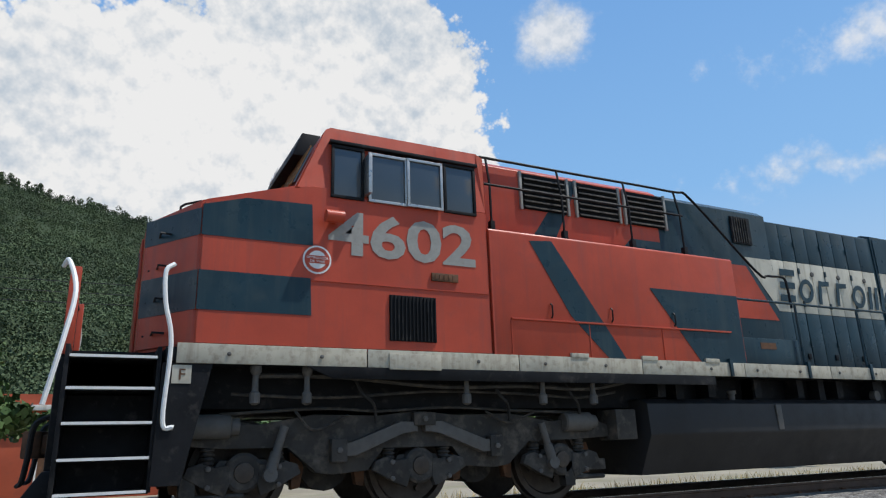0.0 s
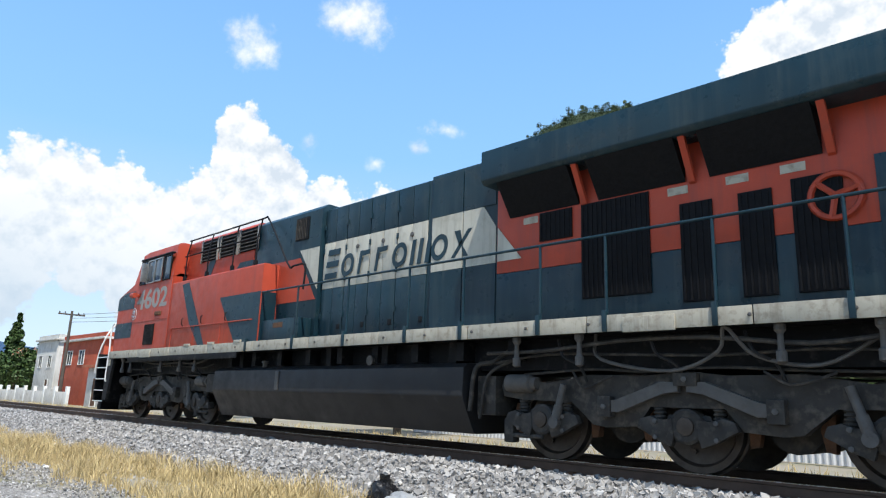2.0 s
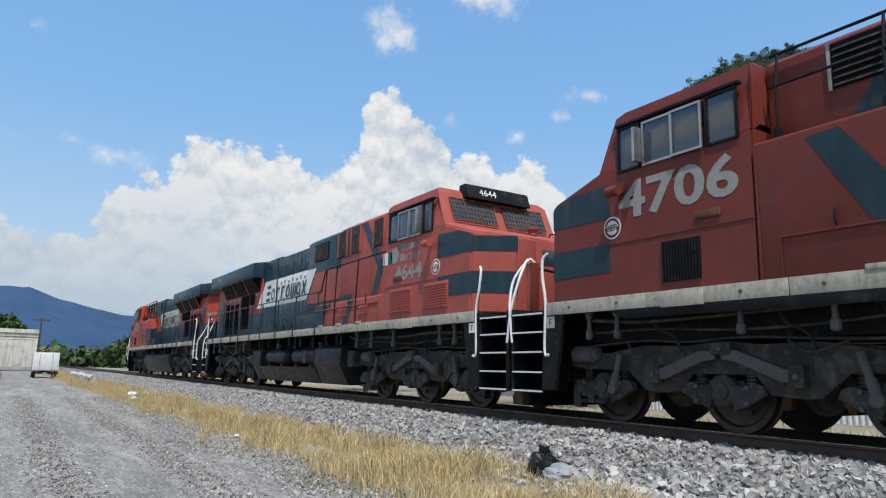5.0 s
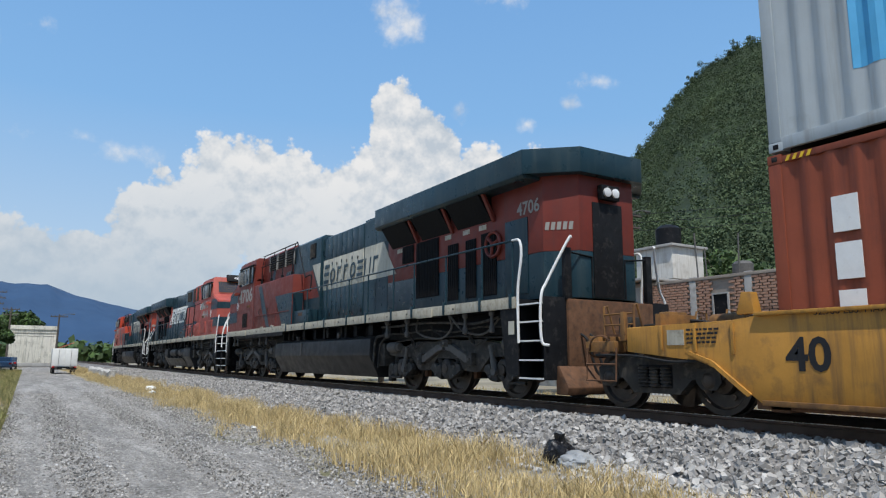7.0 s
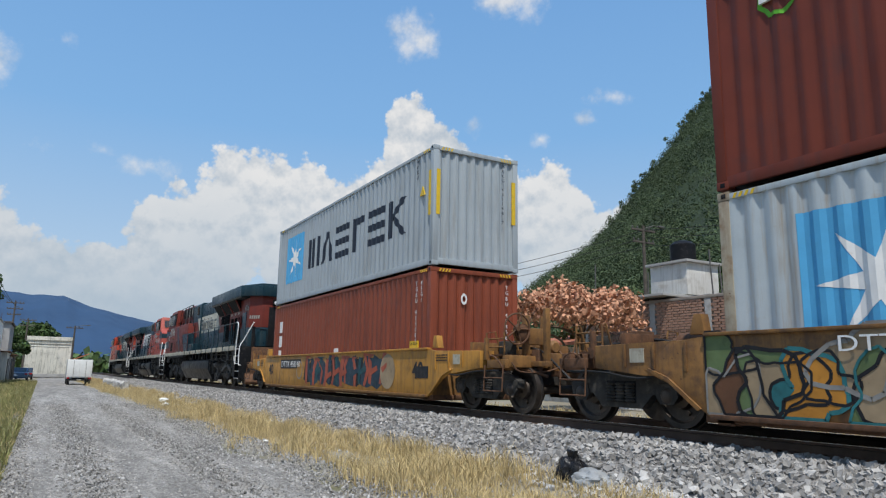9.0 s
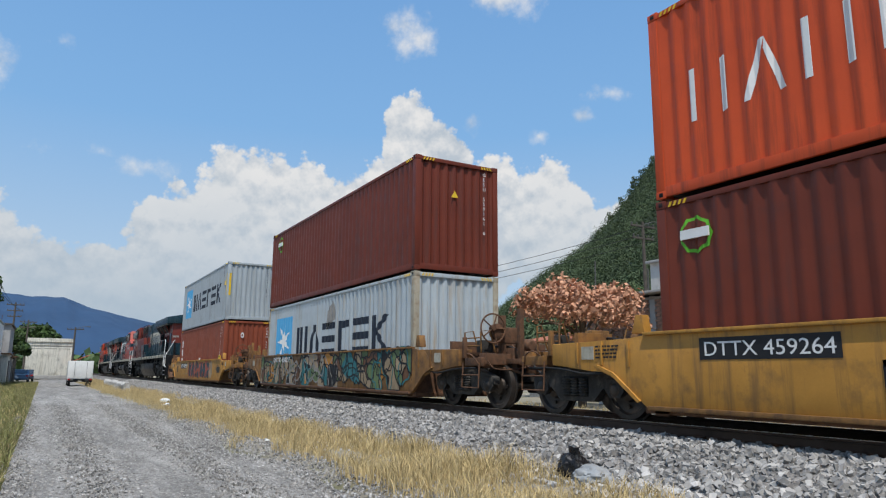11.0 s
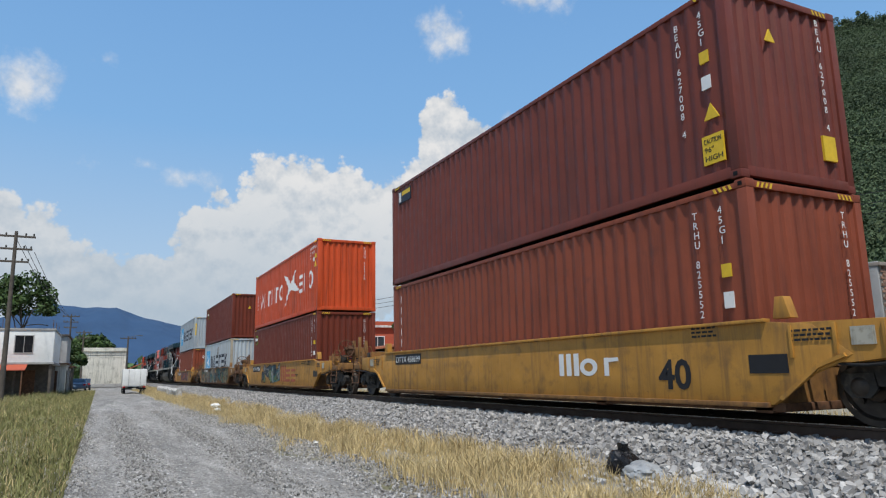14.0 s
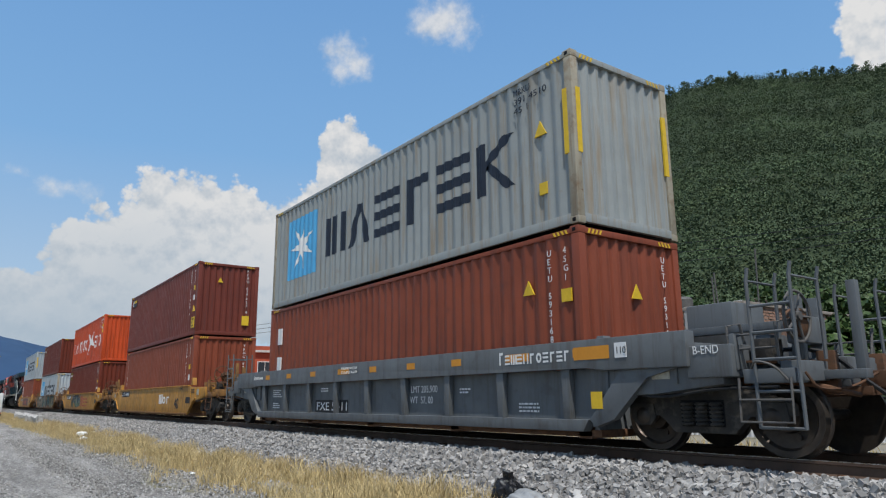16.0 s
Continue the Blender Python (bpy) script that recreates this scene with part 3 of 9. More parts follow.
def track():
    bm = B()
    prism(bm, [(TRACK_Y - 8.7 + a, b) for a, b in BED] + [(11.5, -1.0), (5.75, -1.0)], "x", -420, 120)
    bed = part("ballast_bed", bm, M["ballast_bed"], kind="structure")
    tagged(bed, "raised bed of grey crushed stone under the track", "ballast")
    line = thing("railway_track", "single railway track with rusty rails on weathered grey ties", "railway track", pose(0, TRACK_Y, 0), kind="structure")
    prof = [(-0.07, -0.17), (0.07, -0.17), (0.07, -0.155), (0.012, -0.135), (0.012, -0.045), (0.036, -0.035), (0.036, -0.006), (-0.036, -0.006), (-0.036, -0.035), (-0.012, -0.045), (-0.012, -0.135), (-0.07, -0.155)]
    for y in (-0.7525, 0.7525):
        r = part("rail", prism(B(), [(y + a, b) for a, b in prof], "x", -420, 120), M["rail"], line, "rust-brown steel rail")
        part("rail_head", box(B(), -420, 120, y - 0.026, y + 0.026, -0.006, 0.0), M["railhead"], r, "polished running surface")
    first = part("tie", box(B(), -0.115, 0.115, -1.3, 1.3, -0.36, -0.165, 0.008), M["tie"], line)
    first.matrix_basis = pose(0, 0, 0)
    for k in range(1, 150):
        x = 12 - 0.56 * k
        share("tie", first, pose(x, random.uniform(-0.03, 0.03), random.uniform(-0.012, 0.006), 0, 0, random.uniform(-1, 1)), line)
    clip = part("rail_clip", box(B(), -0.04, 0.04, -0.86, -0.79, -0.165, -0.13, 0.006), M["rust"], line)
    for k in range(1, 60):
        share("rail_clip", clip, pose(12 - 0.56 * k, 0, 0), line)

    def shoulder(rng, n):
        u = rng.random(n) ** 1.7
        x = 4.0 - 75 * u
        y = rng.uniform(5.55, 7.65, n)
        z = np.interp(y, [a for a, _ in BED], [b for _, b in BED]) + rng.uniform(-0.015, 0.03, n)
        return np.stack([x, y, z], 1)

    rocks("ballast_stones", 46000, shoulder, (0.03, 0.09), M["stone"], "loose crushed grey ballast stones on the shoulder", "ballast", 4)

    def far_side(rng, n):
        x = 10 - 50 * rng.random(n)
        y = rng.uniform(9.6, 11.6, n)
        z = np.interp(y, [a for a, _ in BED], [b for _, b in BED]) + rng.uniform(-0.015, 0.03, n)
        return np.stack([x, y, z], 1)

    rocks("ballast_stones", 6000, far_side, (0.05, 0.12), M["stone"], "loose crushed grey ballast stones behind the track", "ballast", 5)

    def lane(rng, n):
        x = 2 - 45 * rng.random(n) ** 1.8
        e = rng.random(n)
        y = np.where(e < 0.6, rng.normal(3.3, 0.75, n), rng.uniform(-0.5, 3.4, n))
        return np.stack([x, y, np.array([lerp_table(GROUND_Z, b) for b in y]) + 0.055], 1)

    rocks("road_pebbles", 9000, lane, (0.010, 0.036), M["pebble"], "small pale pebbles strewn over the gravel lane", "gravel", 6)

    def lane_all(rng, n):
        x = 3 - 34 * rng.random(n) ** 1.6
        y = rng.uniform(-0.55, 3.9, n)
        return np.stack([x, y, np.array([lerp_table(GROUND_Z, b) for b in y]) + 0.06 + 0.02 * np.array([noise.noise((p * 0.9, q * 1.3, 5)) for p, q in zip(x, y)])], 1)

    rocks("road_grit", 45000, lane_all, (0.010, 0.034), M["grit"], "fine grey grit covering the gravel lane", "gravel", 8)

    def chalk(rng, n):
        x = rng.normal(-5.4, 1.1, n)
        y = rng.normal(5.95, 0.30, n)
        return np.stack([x, y, np.interp(y, [5.75, 6.15, 7.05], [-0.62, -0.56, -0.17])], 1)

    rocks("white_stones", 420, chalk, (0.025, 0.10), M["pebble"], "pale broken stones at the foot of the ballast", "stone", 7)


def blades(name, count, place, height, material, label, category, seed, width=0.012, lean=0.45):
    """Grass: each blade a narrow bent strip of two faces."""
    rng = np.random.default_rng(seed)
    c, scale = place(rng, count)
    h = rng.uniform(*height, count) * scale
    a, b = rng.uniform(0, 2 * math.pi, (2, count))
    side = np.stack([np.cos(a), np.sin(a), np.zeros(count)], 1) * (width * (0.6 + 0.8 * rng.random(count)))[:, None]
    bend = np.stack([np.cos(b), np.sin(b), np.zeros(count)], 1) * (h * lean * rng.random(count))[:, None]
    up = np.array([0, 0, 1.0]) * h[:, None]
    v = np.stack([c - side, c + side, c + 0.3 * bend + 0.6 * up - 0.7 * side, c + 0.3 * bend + 0.6 * up + 0.7 * side, c + bend + up * 0.97 - 0.12 * side, c + bend + up * 0.97 + 0.12 * side], 1)
    f = np.array([(0, 1, 3, 2), (2, 3, 5, 4)])[None] + 6 * np.arange(count)[:, None, None]
    return tagged(arrays(name, v.reshape(-1, 3), f.reshape(-1, 4), material), label, category, kind="stuff")


def grasses():
    def verge(rng, n):
        x = 3 - 110 * rng.random(n) ** 2.0
        edge = 3.45 + 0.6 * np.array([noise.noise((t * 0.35, 7, 0)) for t in x])
        y = edge + (6.1 + 0.4 * np.array([noise.noise((t * 0.5, 3, 0)) for t in x]) - edge) * rng.beta(1.5, 1.3, n)
        thin = np.array([noise.noise((p * 0.55, q * 1.0, 11)) for p, q in zip(x, y)])
        y = np.where(thin < -0.28, y * 0 + 4.9 + 0.25 * rng.normal(size=n), y)
        k = 0.7 + 0.9 * np.clip(thin, -0.4, 0.6)
        return np.stack([x, y, np.full(n, -0.69)], 1), k

    blades("dry_grass", 120000, verge, (0.10, 0.42), M["straw"], "dry golden grass in a strip between lane and ballast", "grass", 21, 0.0055, 0.8)

    def behind(rng, n):
        x = 25 - 120 * rng.random(n)
        y = rng.uniform(11.3, 16, n)
        return np.stack([x, y, np.full(n, -0.64)], 1), np.ones(n)

    blades("dry_grass", 22000, behind, (0.15, 0.42), M["straw"], "dry golden grass behind the track", "grass", 22, 0.014)

    def left(rng, n):
        x = -5 - 75 * rng.random(n) ** 1.4
        y = -0.30 - 5.4 * rng.random(n) ** 1.2
        tuft = np.array([noise.noise((p * 0.6, q * 0.9, 31)) for p, q in zip(x, y)])
        return np.stack([x, y, np.full(n, -0.68)], 1), (0.45 + 0.5 * np.clip((-y - 1.2) / 2, 0, 1)) * (1 + 1.1 * np.clip(tuft, -0.5, 0.8))

    blades("green_grass", 80000, left, (0.07, 0.50), M["grass"], "green and yellowing verge grass along the lane", "grass", 23, 0.009, 0.8)
    blades("dry_grass", 14000, left, (0.08, 0.55), M["straw"], "straw-coloured stems among the green verge", "grass", 24, 0.006, 0.8)


# ---------------------------------------------------------------- locomotives
TEAL_Z = 2.62


def half_ring(turn, t, n=9):
    """Half a ring in the unit square."""
    out = [(0.5 + 0.5 * math.cos(turn + math.pi * k / n), 0.5 + 0.5 * math.sin(turn + math.pi * k / n)) for k in range(n + 1)]
    return out + [(0.5 + (0.5 - t) * math.cos(turn + math.pi * k / n), 0.5 + (0.5 - t) * math.sin(turn + math.pi * k / n)) for k in range(n, -1, -1)]


def simple_form(kind, t):
    """Plain marks in the unit square: bars, rings, wedges."""
    if kind == "ring":
        return [half_ring(math.pi / 2, t), half_ring(-math.pi / 2, t)]
    if kind == "pair":
        return [[(0, 0), (t, 0), (t, 1), (0, 1)], [(1 - t, 0), (1, 0), (1, 1), (1 - t, 1)]]
    if kind == "triple":
        return [[(0.5 * k * (1 - t), 0), (0.5 * k * (1 - t) + t, 0), (0.5 * k * (1 - t) + t, 1), (0.5 * k * (1 - t), 1)] for k in range(3)]
    if kind == "bars":
        return [[(0, 0.40 * k), (1, 0.40 * k), (1, 0.40 * k + 0.2), (0, 0.40 * k + 0.2)] for k in range(3)]
    if kind == "stem":
        return [[(0.1, 0), (0.1 + t, 0), (0.1 + t, 1), (0.1, 1)], [(0.1 + t, 0.76), (0.85, 0.8), (0.85, 1), (0.1 + t, 0.98)]]
    if kind == "wedge":
        return [[(0, 0), (t, 0), (0.5 + t / 2, 1), (0.5 - t / 2, 1)], [(1 - t, 0), (1, 0), (0.5 + t / 2, 1), (0.55, 0.8)]]
    if kind == "cross":
        return [[(0, 0), (0.22, 0), (1, 1), (0.78, 1)], [(0, 1), (0.34, 1), (0.55, 0.56), (0.42, 0.40)], [(0.58, 0.42), (0.46, 0.60), (0.72, 0.0), (1, 0)]]
    return [[(0, 0), (t, 0), (t, 1), (0, 1)], [(t, 0.45), (1, 0.95), (0.75, 1), (t, 0.65)], [(t, 0.5), (0.75, 0), (1, 0), (t + 0.1, 0.62)]]


LOCO_MARK = ("bars", "ring", "stem", "stem", "ring", "triple", "ring", "cross")
LOCO_MARK_B = ("bars", "ring", "stem", "stem", "ring", "bars", "pair", "stem")


def glyphs(name, count, x0, x1, z0, z1, y, side, material, parent, slant=0.12, seed=1, label="", forms=None, t=0.24):
    """A mark drawn as a row of plain forms, not lettered; each form is a part."""
    rng = random.Random(seed)
    forms = forms or [rng.choice(("ring", "pair", "bars", "stem", "triple")) for _ in range(count)]
    step = (x1 - x0) / count
    sg = 1 if side < 0 else -1
    for k, kind in enumerate(forms):
        a = x0 + k * step if side < 0 else x1 - k * step
        h = (z1 - z0) * (1.0 if k == 0 else 0.76)
        w = step * (0.95 if kind == "triple" else 0.78)
        bm = B()
        for q in simple_form(kind, t):
            prism(bm, [(a + sg * (u * w + slant * h * v), z0 + h * v) for u, v in q], "y", side * y, side * (y + 0.004))
        ob = part(name, bm, material, parent, label)
    return ob


def wheelset(parent, x, r, gauge_y=0.75):
    bm = B()
    for s in (-1, 1):
        prof = [(-0.07 * s, r - 0.08), (-0.07 * s, r + 0.026), (-0.04 * s, r + 0.026), (-0.03 * s, r), (0.065 * s, r - 0.008), (0.065 * s, r - 0.08), (0.02 * s, r - 0.11), (0.0, 0.19), (0.07 * s, 0.17), (0.09 * s, 0.10)]
        lathe(bm, (0, s * gauge_y, 0), "y", prof, 32)
        for k in range(4):
            a = k * math.pi / 2 + 0.4
            px, pz = math.cos(a) * r * 0.55, math.sin(a) * r * 0.55
            lathe(bm, (px, s * (gauge_y + 0.02 * s * s), pz), "y", [(0.0, 0.035), (0.03 * s, 0.035)], 8)
    lathe(bm, (0, 0, 0), "y", [(-0.95, 0.075), (0.95, 0.075)], 12)
    ob = part("wheelset", bm, M["wheel"], parent, "worn brown steel wheels on an axle")
    ob.matrix_basis = pose(x, 0, r)
    return ob


SPIN = []     # (wheelset, x, radius, direction)


def loco_truck(loco, cx, front, spin):
    """Three-axle truck with cast side frames, bearing boxes, dampers and brake cylinders."""
    r = 0.53
    for dx in (-2.02, 0, 2.02):
        SPIN.append((wheelset(loco, cx + dx, r), cx + dx, r, spin))
    for s in (-1, 1):
        y0, y1 = (0.98, 1.10) if s > 0 else (-1.10, -0.98)
        # side frame: a deep casting dropping between the axles
        poly = [(-2.75, 0.98), (-2.55, 1.06), (-1.9, 1.0), (-1.3, 1.12), (-0.5, 1.10), (0, 1.16), (0.5, 1.10), (1.3, 1.12), (1.9, 1.0), (2.55, 1.06), (2.95, 0.92), (2.9, 0.80),
                (2.35, 0.78), (1.55, 0.78), (1.25, 0.50), (1.05, 0.47), (0.62, 0.50), (0.45, 0.75), (-0.45, 0.75), (-0.62, 0.50), (-1.05, 0.47), (-1.25, 0.50), (-1.55, 0.78), (-2.35, 0.78), (-2.7, 0.82)]
        f = part("side_frame", prism(B(), [(cx + a, b) for a, b in poly], "y", y0, y1, 0.012), M["truck"], loco, "oily cast steel truck frame")
        # rocker beam over the middle axle
        bm = B()
        for sg in (-1, 1):
            q = [(0.05, 1.02), (0.28, 1.03), (0.85, 0.80), (1.0, 0.80), (1.0, 0.66), (0.80, 0.66), (0.25, 0.90), (0.05, 0.91)]
            prism(bm, [(cx + sg * a, b) for a, b in q], "y", y1 if s > 0 else y0, (y1 + 0.10) if s > 0 else (y0 - 0.10), 0.01)
        part("equalizer_beam", bm, M["dusty"], f, "dusty steel beam")
        for a0, a1, yo, b0, b1 in ((-0.10, 0.18, 1.215, 0.98, 1.13), (0.92, 1.10, 1.225, 0.60, 0.85), (-1.10, -0.92, 1.225, 0.60, 0.85)):
            k = part("bracket", box(B(), cx + a0, cx + a1, min(s * 1.10, s * yo), max(s * 1.10, s * yo), b0, b1, 0.012), M["truck"], f)
            part("bolt", lathe(B(), (cx + (a0 + a1) / 2, 0, (b0 + b1) / 2), "y", [(s * yo, 0.035), (s * (yo + 0.02), 0.035), (s * (yo + 0.025), 0.02)], 6), M["dusty"], k)
        for dx in (-2.02, 0, 2.02):
            bm = B()
            lathe(bm, (cx + dx, 0, 0.53), "y", [(s * 0.96, 0.20), (s * 1.13, 0.20), (s * 1.15, 0.17), (s * 1.15, 0.13)], 20)
            prism(bm, [(cx + dx - 0.36, 0.47), (cx + dx - 0.28, 0.36), (cx + dx + 0.28, 0.36), (cx + dx + 0.36, 0.47), (cx + dx + 0.24, 0.66), (cx + dx - 0.24, 0.66)], "y", min(s * 0.92, s * 1.05), max(s * 0.92, s * 1.05), 0.015)
            part("bearing_box", bm, M["truck"], loco, "greasy axle bearing box")
            for sg in (-1, 1):
                w = [(0.16, 0.62), (0.30, 0.58), (0.42, 0.64), (0.56, 0.60), (0.60, 0.50), (0.44, 0.42), (0.34, 0.36), (0.18, 0.30), (0.14, 0.42)]
                part("axle_guide", prism(B(), [(cx + dx + sg * a, b) for a, b in w], "y", s * 1.06, s * 1.16, 0.012), M["truck"], f, "winged cast axle guide")
                part("brake_shoe", prism(B(), [(cx + dx + sg * a, b) for a, b in ((0.55, 0.72), (0.66, 0.74), (0.72, 0.55), (0.68, 0.34), (0.58, 0.32), (0.585, 0.52))], "y", s * 0.70, s * 0.82, 0.01), M["rust"], f, "rusty brake shoe")
                for z in (0.40, 0.58):
                    part("guide_bolt", lathe(B(), (cx + dx + sg * 0.36, 0, z), "y", [(s * 1.16, 0.028), (s * 1.185, 0.028), (s * 1.19, 0.015)], 8), M["dusty"], f)
            part("bearing_cap", lathe(B(), (cx + dx, 0, 0.53), "y", [(s * 1.15, 0.105), (s * 1.17, 0.10), (s * 1.175, 0.07)], 16), M["wheel"], loco, "brown round bearing cap")
            for sg in (-1, 1):
                prof = [(0.045 * k + a, r_) for k in range(6) for a, r_ in ((0, 0.055), (0.012, 0.075), (0.028, 0.075), (0.038, 0.055))]
                part("coil_spring", lathe(B(), (cx + dx + sg * 0.36, s * 1.03, 0.52), "z", prof, 12), M["truck"], loco)
        for dx, tilt in ((-1.72, -0.10), (1.80, 0.10)):
            bm = B()
            tube(bm, [(cx + dx - tilt, s * 1.19, 0.99), (cx + dx - tilt * 0.2, s * 1.19, 0.72)], 0.045, 12)
            tube(bm, [(cx + dx - tilt * 0.2, s * 1.19, 0.72), (cx + dx + tilt * 0.4, s * 1.19, 0.52)], 0.06, 12)
            lathe(bm, (cx + dx + tilt * 0.4, 0, 0.50), "y", [(s * 1.10, 0.075), (s * 1.24, 0.075)], 12)
            part("shock_absorber", bm, M["dusty"], loco, "dusty grey shock absorber")
        for dx in (-2.35, 2.35):
            bm = B()
            sg = -1 if dx < 0 else 1
            lathe(bm, (cx + dx, s * 1.12, 1.0), "x", [(-0.26, 0.10), (-0.24, 0.125), (0.16, 0.125), (0.18, 0.09), (0.26, 0.09), (0.27, 0.04)], 18)
            part("brake_cylinder", bm, M["dusty"], loco, "grey brake cylinder")
            bm = B()
            box(bm, cx + dx - 0.16, cx + dx + 0.30 * sg + 0.08, min(s * 0.98, s * 1.14), max(s * 0.98, s * 1.14), 0.38, 0.52, 0.02)
            tube(bm, [(cx + dx - 0.3, s * 1.12, 0.30), (cx + dx + 0.34, s * 1.12, 0.30)], 0.03, 8)
            box(bm, cx + dx - 0.30, cx + dx - 0.14, min(s * 1.0, s * 1.15), max(s * 1.0, s * 1.15), 0.20, 0.52, 0.02)
            part("brake_rigging", bm, M["truck"], loco)
        bm = B()
        tube(bm, smooth_path([(cx - 2.3, s * 1.14, 1.12), (cx - 1.2, s * 1.14, 1.18), (cx - 0.5, s * 1.13, 1.15), (cx + 0.4, s * 1.14, 1.19), (cx + 1.3, s * 1.14, 1.15), (cx + 2.4, s * 1.13, 1.12)]), 0.018, 6)
        tube(bm, smooth_path([(cx - 1.5, s * 1.15, 1.15), (cx - 1.3, s * 1.2, 0.95), (cx - 0.9, s * 1.17, 1.1)]), 0.016, 6)
        tube(bm, smooth_path([(cx + 0.9, s * 1.15, 1.14), (cx + 1.2, s * 1.2, 1.0), (cx + 1.6, s * 1.17, 1.12)]), 0.016, 6)
        part("brake_pipe", bm, M["truck"], loco)
    bm = B()
    box(bm, cx - 2.6, cx + 2.7, -0.5, 0.5, 0.62, 0.95, 0.03)
    for dx in (-1.0, 1.0):
        lathe(bm, (cx + dx, 0, 0.58), "y", [(-0.62, 0.30), (0.62, 0.30)], 20)
    part("bolster", bm, M["truck"], loco)


def coupler(parent, x, d, mat=None):
    bm = B()
    box(bm, min(x, x - d * 0.75), max(x, x - d * 0.75), -0.10, 0.10, 0.78, 0.98, 0.02)
    prism(bm, [(x - d * 0.02, -0.13), (x + d * 0.06, -0.16), (x + d * 0.16, -0.10), (x + d * 0.10, 0.02), (x + d * 0.18, 0.12), (x + d * 0.02, 0.18), (x - d * 0.1, 0.12)], "z", 0.74, 1.02, 0.02)
    return part("coupler", bm, mat or M["rust"], parent, "rusty knuckle coupler")


def rail_bar(parent, pts, r=0.02, material=None, name="handrail", label=""):
    return part(name, tube(B(), pts, r, 8), material or M["black"], parent, label)


def stair(loco, x0, x1, s, d, railmat):
    """Corner step well with treads between two cheek plates."""
    bm = B()
    for xa in (x0, x1):
        box(bm, xa - 0.02, xa + 0.02, min(s * 1.02, s * 1.5), max(s * 1.02, s * 1.5), 0.40, 1.76, 0.006)
    box(bm, x0, x1, min(s * 0.98, s * 1.02), max(s * 0.98, s * 1.02), 0.40, 1.76)
    st = part("step_well", bm, M["black"], loco, "black step well")
    for z in (0.42, 0.72, 1.04, 1.36, 1.66):
        t = part("step", box(B(), x0, x1, min(s * 1.02, s * 1.5), max(s * 1.02, s * 1.5), z - 0.03, z, 0.006), M["black"], st)
        part("nosing", box(B(), x0 + 0.02, x1 - 0.02, min(s * 1.5, s * 1.516), max(s * 1.5, s * 1.516), z - 0.02, z + 0.006), M["white_rail"], t, "white step edge")
    return st


